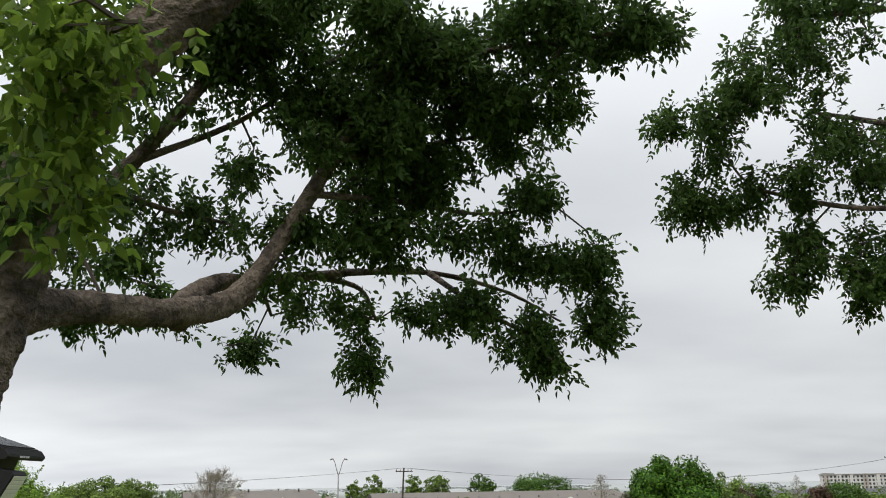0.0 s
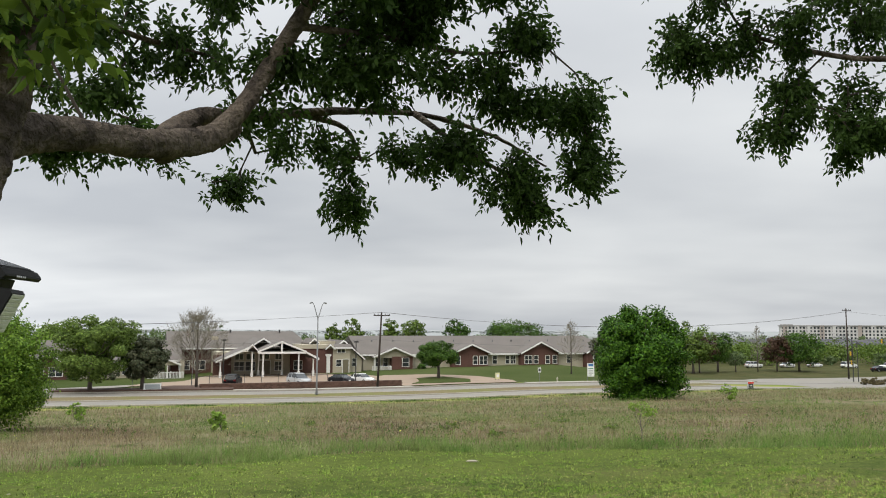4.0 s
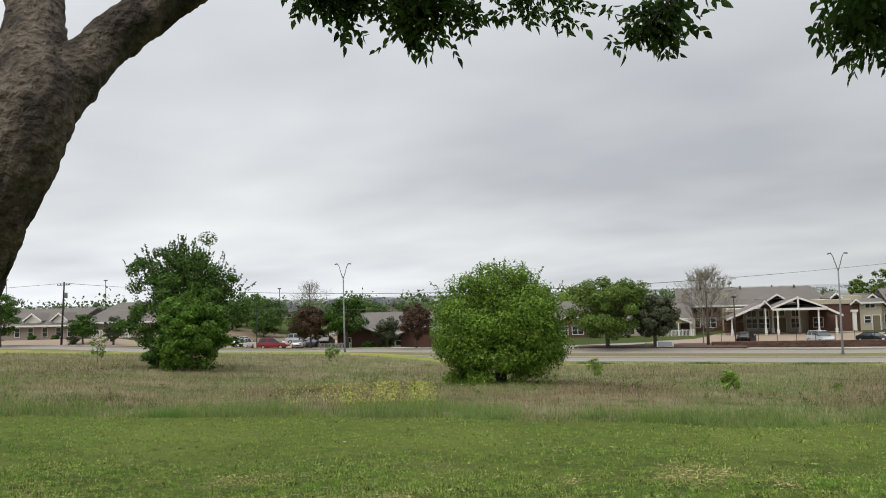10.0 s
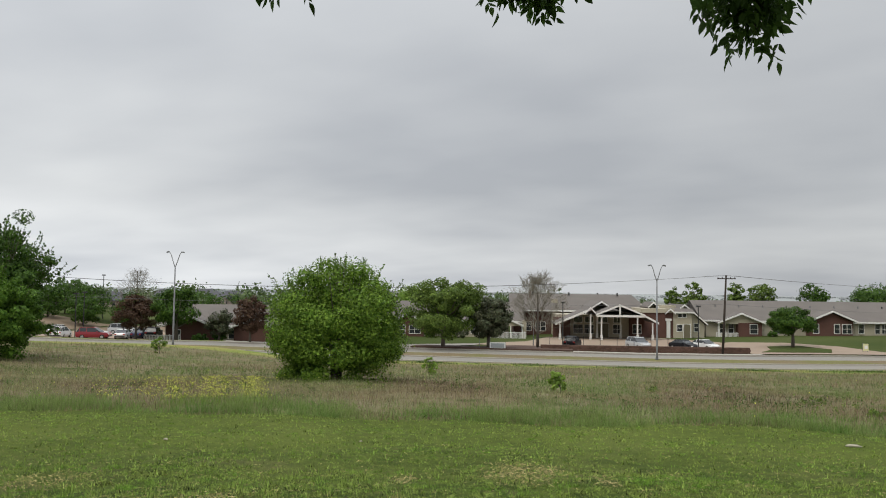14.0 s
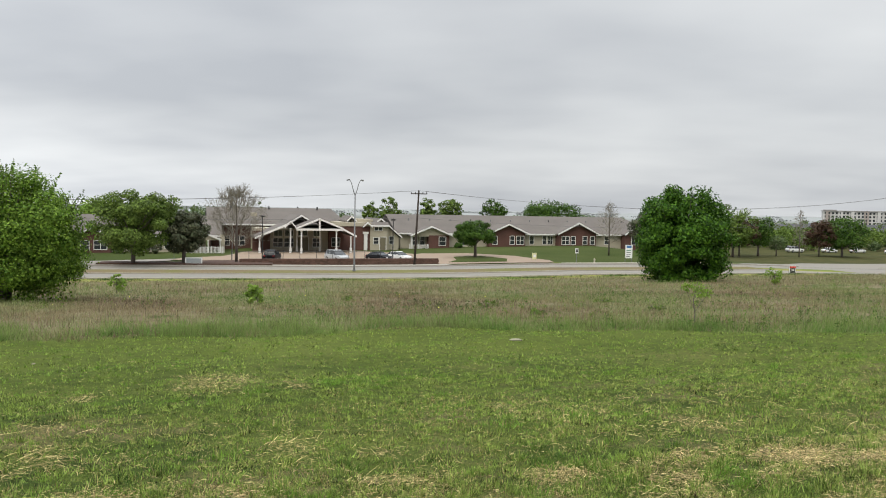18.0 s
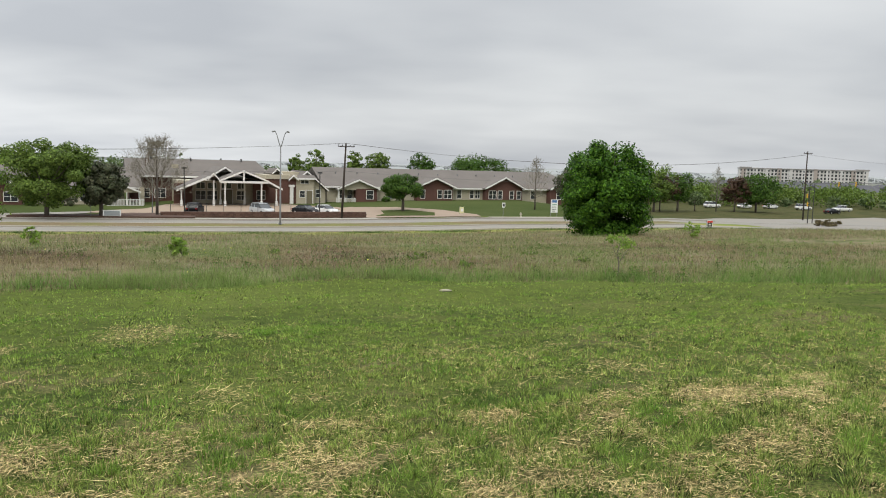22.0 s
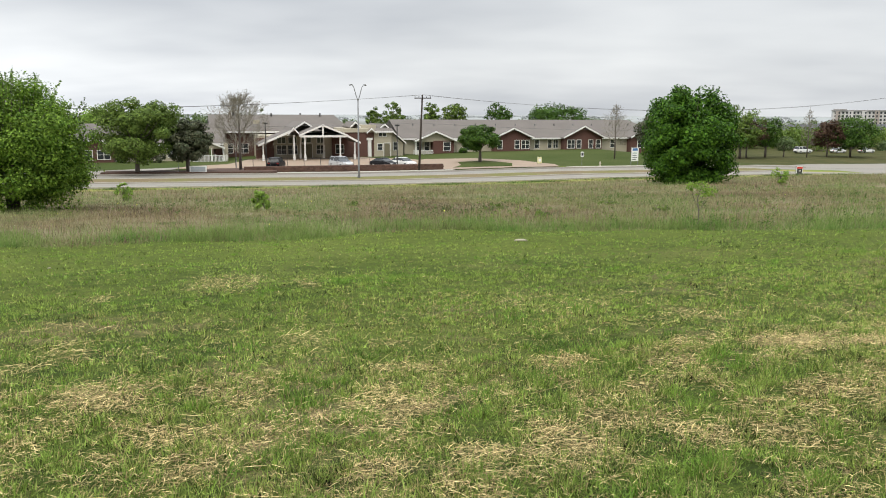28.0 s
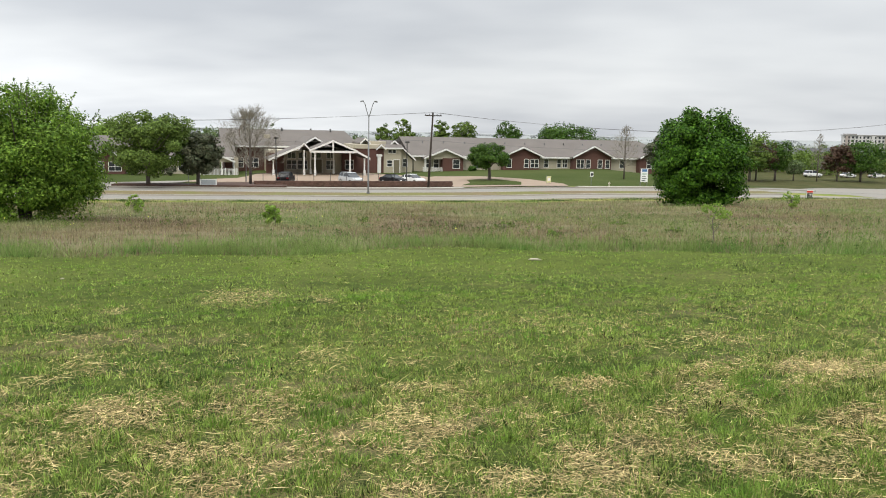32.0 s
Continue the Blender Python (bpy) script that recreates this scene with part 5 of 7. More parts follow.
# the tall main roof
H.box("wall", -15.0, 7.18, 55.0, 69.0, -8.6, -3.75, BRICK, label="red-brown brick wall")
for u in (-13.6, -10.9):
    H.window(u, u + 1.8, -7.6, -6.0, 55.0, 2)
H.roof(-15.8, 10.4, 53.8, 70.2, -3.70, -0.65, "u", hip=(0.0, 2.2))
for k, u in enumerate((-4.2, 1.5, 5.2, -12.0)):
    H.box("roof_vent", u, u + 0.25, 61.0 + k % 2, 61.3 + k % 2, -0.9, -0.35, DARK_METAL)
H.box("chimney", -7.8, -6.6, 57.5, 58.5, -2.7, -1.6, SIDING, label="small cream louvre on the roof")
# entrance wall
H.box("wall", -8.0, 7.19, 44.5, 54.99, -8.6, -4.2, SIDING, label="cream entrance wall")
H.box("wall", -8.6, -5.6, 43.9, 44.49, -8.6, -4.6, BRICK)
H.box("wall", 4.6, 7.19, 43.9, 44.49, -8.6, -4.6, BRICK)
for a, b in ((-5.0, -3.4), (-3.1, -1.5), (1.9, 3.3)):
    H.window(a, b, -7.4, -5.9, 44.5, 2, 1)
    H.window(a + 0.1, b - 0.1, -5.5, -4.5, 44.5, 2, 0)
H.door(-0.9, 1.1, -8.1, -5.7, 44.5)
H.window(-0.7, 0.9, -5.4, -4.5, 44.5, 2, 0)
H.window(5.2, 6.6, -7.3, -5.8, 43.9, 2)
# canopy
H.roof(-2.4, 5.6, 35.0, 54.0, -3.85, -2.20, "v", peak=1.5)
H.roof(-4.1, -2.3, 35.6, 46.0, -3.65, -2.65, "v")
H.roof(-2.2, 1.0, 41.0, 56.0, -2.75, -1.75, "v", peak=-0.6)
for q, nm in (([(-2.9, -2.85), (-8.9, -5.45), (-8.9, -5.62), (-2.9, -3.05)], "roof"), ([(5.3, -3.7), (8.0, -5.1), (8.0, -5.28), (5.3, -3.9)], "roof")):
    s = Shape()
    s.prism([(a, b + 8.1) for a, b in q], "y", 36.0 - 50, 45.5 - 50)
    r = part(nm, s, SHINGLE, H.root)
    t = Shape()
    t.prism([(q[0][0], q[0][1] + 8.16), (q[1][0], q[1][1] + 8.16), (q[1][0], q[1][1] + 7.82), (q[0][0], q[0][1] + 7.8)], "y", -14.12, -14.01)
    part("fascia", t, WHITE, r, "white fascia board")
H.box("tie_beam", -2.3, 5.5, 34.96, 35.2, -4.25, -3.9, WHITE, label="white tie beam")
H.box("king_post", 1.4, 1.65, 34.97, 35.15, -3.9, -2.5, WHITE)
H.box("canopy_ceiling", -2.2, 5.4, 35.2, 44.4, -4.05, -3.95, WHITE)
for u, v, zt in ((-1.45, 34.9 + 0.4, -4.25), (4.4, 35.3, -4.25), (-3.1, 36.3, -3.9), (2.5, 40.5, -4.05), (-1.45, 40.5, -4.05), (-8.1, 36.5, -5.55), (7.1, 36.5, -5.15)):
    H.column(u, v, -8.15, zt, 0.21)
# left wing
H.box("wall", -47.0, -16.25, 46.5, 60.0, -8.7, -5.6, SIDING, label="cream siding wall")
H.roof(-48.0, -13.5, 45.6, 61.0, -5.55, -2.25, "u")
H.wall_gable("wall", -37.0, -31.4, -34.2, 44.6, 46.49, -8.7, -6.0, -4.6, BRICK, "red-brown brick gable wall")
H.roof(-37.6, -30.8, 44.0, 52.0, -6.0, -4.35, "v")
H.window(-35.9, -34.7, -8.0, -6.5, 44.6)
H.window(-33.9, -32.0, -7.9, -6.5, 44.6, 2)
H.roof(-20.5, -13.8, 43.2, 50.0, -6.15, -4.75, "v")
H.wall_gable("gable", -20.0, -14.3, -17.15, 43.6, 43.9, -6.3, -6.2, -5.0, SIDING)
H.railing(-19.0, -13.4, 43.6, -8.6, -7.4)
for u in (-19.6, -16.0, -14.0):
    H.column(u, 43.7, -8.4, -6.25, 0.16)
for u in (-44, -40, -29, -26.5, -23):
    H.window(u, u + 1.5, -7.8, -6.4, 46.5, 2)
H.box("wall", -13.9, -13.2, 45.0, 46.5, -8.6, -5.4, SIDING)
# far wing beside the car park
H.box("wall", -69.0, -48.0, 22.0, 36.0, -9.0, -5.9, SIDING, label="cream siding wall")
H.roof(-70.0, -47.0, 21.2, 37.0, -5.85, -2.9, "u")
H.wall_gable("wall", -68.2, -60.8, -64.9, 20.2, 21.99, -9.0, -6.05, -4.7, BRICK, "red-brown brick gable wall")
H.roof(-69.0, -60.2, 19.6, 29.0, -6.05, -4.45, "v")
H.window(-67.0, -66.0, -8.0, -6.6, 20.2)
for u in (-59.2, -56.0, -52.5, -49.8):
    H.window(u, u + 1.2, -7.9, -6.5, 22.0)
H.railing(-70.0, -64.8, 17.0, -8.3, -7.2, name="gate")
H.wall_gable("wall", -58.0, -52.0, -55.0, 20.6, 21.99, -9.0, -6.2, -4.9, BRICK)
H.roof(-58.6, -51.4, 20.0, 28.0, -6.1, -4.7, "v")
# roof vents on the wings
for k in range(12):
    H.box("roof_vent", 23 + 4.4 * k, 23.16 + 4.4 * k, 57.0, 57.16, -2.9, -2.3, DARK_METAL if k in (3, 7) else STEEL)

low = House("low_house", -122, 20, -6.0, "low tan house with grey roof, white gabled dormers and small windows")
low.box("wall", -133.0, -116.5, 20.0, 32.0, -6.4, -3.6, SIDING_PINK, label="tan wall")
low.roof(-134.0, -116.0, 19.0, 33.0, -3.55, -0.75, "u")
for a, b in ((-126.5, -122.5), (-120.8, -117.2)):
    low.roof(a, b, 19.6, 27.0, -2.75, -1.45, "v")
    low.wall_gable("dormer", a + 0.3, b - 0.3, (a + b) / 2, 20.0, 26.0, -3.2, -2.8, -1.65, WHITE)
for u in (-128.3, -125.5, -122.6, -119.8, -117.5):
    low.window(u, u + 0.95, -5.5, -4.0, 20.0, 1)
low.box("wall", -116.49, -100.0, 23.0, 36.0, -6.2, -3.35, SIDING_PINK)
low.roof(-117.0, -99.0, 22.0, 37.0, -3.3, 0.0, "u", hip=(3.0, 3.0))
low.railing(-113.5, -106.0, 21.0, -6.0, -4.6, 0.3, "fence")
low.box("wall", -111.5, -110.0, 22.9, 22.99, -6.0, -3.9, SIGN_WHITE)

# distant hill houses on the left and dark roofs on the right
def far_house(x, y, w, d, h, mat_wall, mat_roof, rz, label, z0=None, roof_h=2.6):
    e = new("far_house")
    e.matrix_basis = pose(x, y, -9.5 if z0 is None else z0, 0, 0, rz)
    tagged(e, label, "house", "distant houses")
    s = Shape()
    s.box(-w / 2, w / 2, -d / 2, d / 2, -1, h)
    wl = part("wall", s, mat_wall, e)
    s = Shape()
    s.add([(-w / 2 - .5, -d / 2 - .5, h), (w / 2 + .5, -d / 2 - .5, h), (w / 2 + .5, d / 2 + .5, h), (-w / 2 - .5, d / 2 + .5, h), (-w * 0.22, 0, h + roof_h), (w * 0.22, 0, h + roof_h)],
          [(0, 1, 5, 4), (2, 3, 4, 5), (1, 2, 5), (3, 0, 4), (3, 2, 1, 0)])
    part("roof", s, mat_roof, e)
    s = Shape()
    s.prism([(-w * 0.35, h), (-w * 0.05, h), (-w * 0.2, h + roof_h * 0.7)], "y", -d / 2 - 0.8, 0)
    part("gable", s, mat_roof, e)
    for k in range(3):
        s = Shape()
        x0 = -w * 0.38 + k * w * 0.3
        s.box(x0, x0 + 1.2, -d / 2 - 0.05, -d / 2 + 0.02, h - 2.0, h - 0.7)
        part("window", s, GLASS, wl)


def polar(az, r):
    a = radians(az)
    return -r * math.sin(a), r * math.cos(a)


WALL_TAN = material("far_wall_tan", (0.36, 0.30, 0.25), 0.9, vary=0.1, scale=0.1, fine=1)
for az, r, w, h, z0 in ((40.6, 330, 13, 5.0, -9.8), (38.2, 345, 15, 5.0, -9.4), (36.3, 360, 13, 4.6, -9.8), (44.0, 350, 13, 4.2, -10.2), (55.0, 300, 14, 4.0, -9.0), (47.5, 330, 12, 4.2, -10.2)):
    far_house(*polar(az, r), w, 12, h, WALL_TAN, SHINGLE_FAR, az + 8, "distant brown house with a steep roof among trees", z0, 3.6)
hr = np.random.default_rng(77)
for k in range(22):
    az = -17.5 - 0.95 * k + hr.uniform(-0.2, 0.2)
    r = 430 + hr.uniform(-60, 90)
    far_house(*polar(az, r), hr.uniform(13, 19), 12, 3.2, SIDING if k % 3 else WALL_TAN, SHINGLE_FAR, az + hr.uniform(-25, 25), "distant house with a dark grey roof", -11.0, 3.2)

apt = new("apartment_block")
AX, AY = polar(-28.2, 1000)
apt.matrix_basis = pose(AX, AY, -10.6, 0, 0, -20) @ Matrix.Diagonal((0.9, 0.9, 1.07, 1))
tagged(apt, "long pale four-storey apartment block with dark window rows far away", "building")
APT_WALL = material("apartment_wall", (0.50, 0.49, 0.475), 0.9, vary=0.08, scale=0.05, fine=0.5)
APT_TAN = material("apartment_tan", (0.33, 0.29, 0.26), 0.9, vary=0.08, scale=0.05, fine=0.5)
s = Shape()
s.box(-75, 75, 0, 20, -4, 14.2)
aw = part("wall", s, APT_WALL, apt)
for k in range(11):
    x = -72 + 14.2 * k
    s = Shape()
    s.box(x, x + 5.0, -1.6, 0.0, -4, 15.0)
    part("bay", s, APT_WALL if k % 3 else APT_TAN, apt)
s = Shape()
s.box(-76, 76, -2.0, 21.0, 14.2, 14.8)
s.box(-74, -60, -2.2, 10, 14.8, 15.8)
s.box(62, 76, -2.2, 10, 14.8, 15.8)
part("roof", s, material("apartment_roof", (0.30, 0.29, 0.28), 0.9, vary=0.1, scale=0.05, fine=0.5), apt)
for fl in range(4):
    for k in range(36):
        x = -73 + 4.1 * k
        inb = ((x + 72) % 14.2) < 5.2
        s = Shape()
        y = -1.68 if inb else -0.08
        s.box(x, x + (1.5 if inb else 2.2), y, y + 0.05, 0.6 + fl * 3.5, 2.7 + fl * 3.5)
        part("window", s, GLASS, aw)
tower = new("water_tower")
tower.matrix_basis = pose(*polar(18.08, 700), -13.5) @ Matrix.Diagonal((0.8, 0.8, 0.92, 1))
tagged(tower, "pale water tower far beyond the roofs", "tower")
s = Shape()
s.tube([(0, 0, 0), (0, 0, 5), (0, 0, 6), (0, 0, 7.4), (0, 0, 9.8), (0, 0, 10.6)], [0.8, 0.8, 2, 3.4, 3.4, 1.4], 16)
part("tank", s, material("tower_paint", (0.55, 0.62, 0.68), 0.6, vary=0.05), tower, smooth=True)

# woods in the distance: one mass of clumps
def woods(name, sets, seed, leaf, mat, label, per=190, wide=1.0):
    rng = np.random.default_rng(seed)
    allp = []
    for az0, az1, r0, r1, count, hmin, hmax in sets:
        for _ in range(count):
            az, r = rng.uniform(az0, az1), rng.uniform(r0, r1)
            x, y = polar(az, r)
            z0 = gz_xy(x, y)
            h = rng.uniform(hmin, hmax)
            rad = h * rng.uniform(0.45, 0.75) * wide
            n = per
            d = rng.normal(size=(n, 3))
            d /= np.linalg.norm(d, axis=1)[:, None]
            d *= (rng.uniform(0.55, 1, n) * (1 + 0.25 * np.sin(d[:, 0] * 5 + d[:, 2] * 4 + rng.uniform(0, 6))))[:, None]
            p = np.array([x, y, z0 + h * 0.55]) + d * np.array([rad, rad, h * 0.48])
            allp.append(p)
    pts = np.concatenate(allp)
    v, f = leaf_cloud(pts, leaf, rng, False, 0.1, 0.8)
    ob = new(name, raw_mesh(name, v, f, 4, mat))
    tagged(ob, label, "woods", kind="stuff")


woods("distant_woods", [(14, 66, 210, 330, 95, 6, 9.5), (-34, -16, 250, 420, 60, 2.5, 4.2), (14, 62, 480, 900, 90, 7, 10), (-36, 14, 480, 900, 130, 3.5, 5.5)], 91, 1.05, LEAF_FAR_HAZE, "belt of distant green trees with haze in their colour", 90)
woods("crossing_woods", [(-26, -14.5, 246, 300, 62, 5, 7.5), (-43, -26, 264, 315, 85, 5, 7.5)], 93, 0.6, LEAF_MID, "belt of fresh green trees behind the crossing", 210)
# horizon trees: haze put into the leaf colour as a pale grey
woods("far_tree_line", [(-50, 70, 1000, 2600, 300, 3, 5)], 92, 3.0, material("leaf_haze_tint", (0.30, 0.315, 0.315), 0.9, vary=0.15, scale=0.01, fine=0.1, island=0.3), "line of trees on the horizon with haze in their colour", 60, 5.0)

mast = thing("radio_mast", 83.0, 160.0, None, 0, "thin grey radio mast behind the roofs", "mast")
s = Shape()
s.tube([(0, 0, 0), (0, 0, 6), (0, 0, 12.0)], [0.16, 0.14, 0.1], 6)
part("pole", s, STEEL, mast)

# ---------------------------------------------------------------- cars


def loft(sections):
    """A closed body through cross-sections: each a list of (x, y, z), the same count."""
    s = Shape()
    n = len(sections[0])
    verts = [p for sec in sections for p in sec]
    faces = [(i * n + k, i * n + (k + 1) % n, (i + 1) * n + (k + 1) % n, (i + 1) * n + k) for i in range(len(sections) - 1) for k in range(n)]
    faces += [tuple(range(n))[::-1], tuple((len(sections) - 1) * n + k for k in range(n))]
    return s.add(verts, faces)


CAR_KINDS = {
    # length, width, wheel radius, stations of (x, low, belt), greenhouse (x0, x1, x2, x3, roof), ride height
    "sedan": (4.75, 1.82, 0.33, ((-2.37, .45, .72), (-2.2, .3, .92), (-1.5, .22, .98), (0, .2, .98), (1.1, .2, .93), (2.0, .25, .80), (2.33, .4, .62)), (-1.85, -1.05, .25, 1.15, 1.45)),
    "suv": (4.8, 1.92, 0.37, ((-2.4, .5, .95), (-2.3, .36, 1.12), (-1.5, .3, 1.14), (0, .28, 1.12), (1.1, .28, 1.08), (2.1, .33, .98), (2.38, .5, .75)), (-2.25, -1.9, .3, 1.2, 1.76)),
    "pickup": (5.7, 1.98, 0.39, ((-2.85, .55, 1.05), (-2.75, .45, 1.1), (-1.2, .4, 1.1), (0, .38, 1.12), (1.3, .38, 1.1), (2.6, .42, 1.05), (2.83, .55, .85)), (-0.95, -0.7, .75, 1.5, 1.82)),
}


def car(u, v, rz, kind, colour_name, colour, label, category="car", z=None, group="parked cars"):
    length, width, wr, stations, gh = CAR_KINDS[kind]
    e = thing("pickup_truck" if kind == "pickup" else "car", u, v, z, rz, label, category, group)
    pm = paint(colour_name, colour)
    hw = width / 2
    secs = []
    for k, (x, lo, hi) in enumerate(stations):
        t = 0.82 if k in (0, len(stations) - 1) else (0.94 if k in (1, len(stations) - 2) else 1.0)
        w = hw * t
        secs.append([(x, -w * 0.9, lo), (x, w * 0.9, lo), (x, w, lo + 0.12), (x, w, (lo + hi) / 2 + .05), (x, w * 0.93, hi), (x, -w * 0.93, hi), (x, -w, (lo + hi) / 2 + .05), (x, -w, lo + 0.12)])
    body = part("body", loft(secs), pm, e)
    x0, x1, x2, x3, zr = gh
    belt = stations[3][2] - 0.03
    a, b = hw * 0.9, hw * 0.74
    g = loft([[(x0, -a, belt), (x0, a, belt), (x0, a * .99, belt + .02), (x0, -a * .99, belt + .02)], [(x1, -a, belt), (x1, a, belt), (x1, b, zr - .05), (x1, -b, zr - .05)],
              [(x2, -a, belt), (x2, a, belt), (x2, b, zr - .05), (x2, -b, zr - .05)], [(x3, -a, belt), (x3, a, belt), (x3, a * .99, belt + .02), (x3, -a * .99, belt + .02)]])
    part("glazing", g, GLASS, e)
    roof = Shape()
    roof.prism([(x1 - .08, zr - .06), (x2 + .1, zr - .06), (x2 - .1, zr), (x1 + .15, zr)], "y", -b * 1.02, b * 1.02)
    for xx in (x1 + .05, (x1 + x2) / 2 - .04):
        for sgn in (-1, 1):
            roof.add([(xx, sgn * (a + .01), belt), (xx + .09, sgn * (a + .01), belt), (xx + .09, sgn * (b + .015), zr - .04), (xx, sgn * (b + .015), zr - .04)], [(0, 1, 2, 3)])
    part("roof", roof, pm, e)
    if kind == "pickup":
        bed = Shape()
        bed.box(-2.7, -1.0, -hw * .78, hw * .78, 1.08, 1.102)
        part("bed", bed, DARK_METAL, body)
    for x, sgn in ((length * 0.3, 1), (length * 0.3, -1), (-length * 0.29, 1), (-length * 0.29, -1)):
        t = Shape()
        y0 = sgn * (hw - 0.2)
        y1 = sgn * (hw + 0.01)
        t.tube([(x, y0, wr), (x, y1 - sgn * .03, wr), (x, y1, wr)], [wr, wr, wr * .93], 16)
        w = part("wheel", t, RUBBER, e)
        rim = Shape()
        rim.tube([(x, y1 - sgn * .02, wr), (x, y1 + sgn * .012, wr)], [wr * .62, wr * .58], 10)
        part("rim", rim, RIM, w)
    for sgn in (-1, 1):
        t = Shape()
        hi = stations[1][2]
        t.box(-length / 2 - .0, -length / 2 + .14, sgn * hw * .68 - .13, sgn * hw * .68 + .13, hi - .26, hi - .08)
        part("tail_light", t, LAMP_RED, body)
        t = Shape()
        hi = stations[-2][2]
        t.box(length / 2 - .16, length / 2 - .02, sgn * hw * .66 - .16, sgn * hw * .66 + .16, hi - .22, hi - .08)
        part("headlight", t, LAMP_CLEAR, body)
        t = Shape()
        t.box(x3 - .5, x3 - .35, sgn * (hw + .0), sgn * (hw + .16), belt, belt + .13)
        part("mirror", t, pm, body)
    for x0, x1, z0, z1 in ((-length / 2 - .03, -length / 2 + .1, stations[0][1] - .05, stations[0][1] + .12), (length / 2 - .1, length / 2 + .03, stations[-1][1] - .05, stations[-1][1] + .1)):
        part("bumper", Shape().box(x0, x1, -hw * .8, hw * .8, z0, z1), DARK_METAL, e)
    return e


WHITE_P, BLACK_P, SILVER_P, RED_P, BLUE_P = (0.72, 0.72, 0.71), (0.010, 0.010, 0.012), (0.42, 0.43, 0.44), (0.21, 0.010, 0.018), (0.02, 0.03, 0.07)
car(-7.6, 22.0, 72, "suv", "black", BLACK_P, "black car parked in front of the care home entrance")
car(1.9, 21.5, -72, "suv", "silver", SILVER_P, "silver car parked in front of the care home entrance")
car(8.6, 22.0, -60, "sedan", "black", BLACK_P, "black car parked beside the retaining wall")
car(11.9, 23.0, -62, "sedan", "white", WHITE_P, "white car parked beside the retaining wall")
for u, v, rz, kind, cn, c, lab in ((-78.6, 19.0, 8, "suv", "red", RED_P, "red car in the car park"), (-84.2, 20.0, 100, "suv", "white", WHITE_P, "white car in the car park"), (-81.5, 24.5, 20, "sedan", "white", WHITE_P, "white car in the car park"),
                                   (-75.2, 21.5, 100, "sedan", "white", WHITE_P, "white car in the car park"), (-73.2, 22.5, 100, "sedan", "blue", BLUE_P, "dark blue car in the car park"), (-71.2, 23.0, 100, "suv", "black", BLACK_P, "black car in the car park"),
                                   (-80.0, 32.0, 5, "suv", "silver", SILVER_P, "silver car at the back of the car park"), (-87.5, 25.5, 95, "suv", "white", WHITE_P, "white car at the back of the car park"),
                                   (153.5, 73.0, 4, "sedan", "white", WHITE_P, "white car parked beyond the lawn"), (134.5, 75.0, 0, "suv", "white", WHITE_P, "white car parked beyond the lawn"), (145.0, 74.0, 8, "sedan", "white", WHITE_P, "white car parked beyond the lawn"),
                                   (151.0, 50.0, 4, "sedan", "black", BLACK_P, "black car waiting at the crossing"), (158.5, 66.0, 0, "suv", "white", WHITE_P, "white car waiting behind the corner pole"), (103.0, 70.0, 0, "sedan", "silver", SILVER_P, "pale car parked beyond the lawn")):
    car(u, v, rz, kind, cn, c, lab)
car(165.0, 59.0, 178, "pickup", "white", WHITE_P, "white pickup truck waiting at the crossing", "truck", group="waiting vehicles")

# ---------------------------------------------------------------- street lamps, poles, wires


def street_lamp(u, v, z, h, rz):
    e = thing("street_lamp", u, v, z, rz, "tall grey twin-arm street lamp in the median", "lamp", "street lamps")
    s = Shape()
    s.tube([(0, 0, 0), (0, 0, 0.5), (0, 0, h - 1.9)], [0.15, 0.12, 0.07], 10)
    s.tube([(0, 0, 0), (0, 0, 0.12)], [0.24, 0.24], 10)
    part("pole", s, STEEL, e, smooth=True)
    for sg in (-1, 1):
        s = Shape()
        pts, rad = spline([(0, 0, h - 2.0), (sg * 0.25, 0, h - 1.3), (sg * 0.5, 0, h - 0.45), (sg * 0.72, 0, h - 0.1), (sg * 0.85, 0, h - 0.05)], [0.06, 0.05, 0.045, 0.04, 0.035], 5)
        s.tube(pts, rad, 7)
        arm = part("arm", s, STEEL, e)
        s = Shape()
        s.prism([(sg * 0.7, h - 0.10), (sg * 1.05, h - 0.2), (sg * 1.1, h - 0.12), (sg * 1.0, h - 0.02), (sg * 0.75, h + 0.01)][::sg], "y", -0.14, 0.14)
        part("lamp_head", s, STEEL, arm, "flat grey lamp head")
    return e


street_lamp(0.0, -0.2, -8.15, 11.35, 8)
street_lamp(-59.0, -0.5, -7.4, 11.6, 8)
street_lamp(112.0, -0.2, -10.0, 11.7, 8)


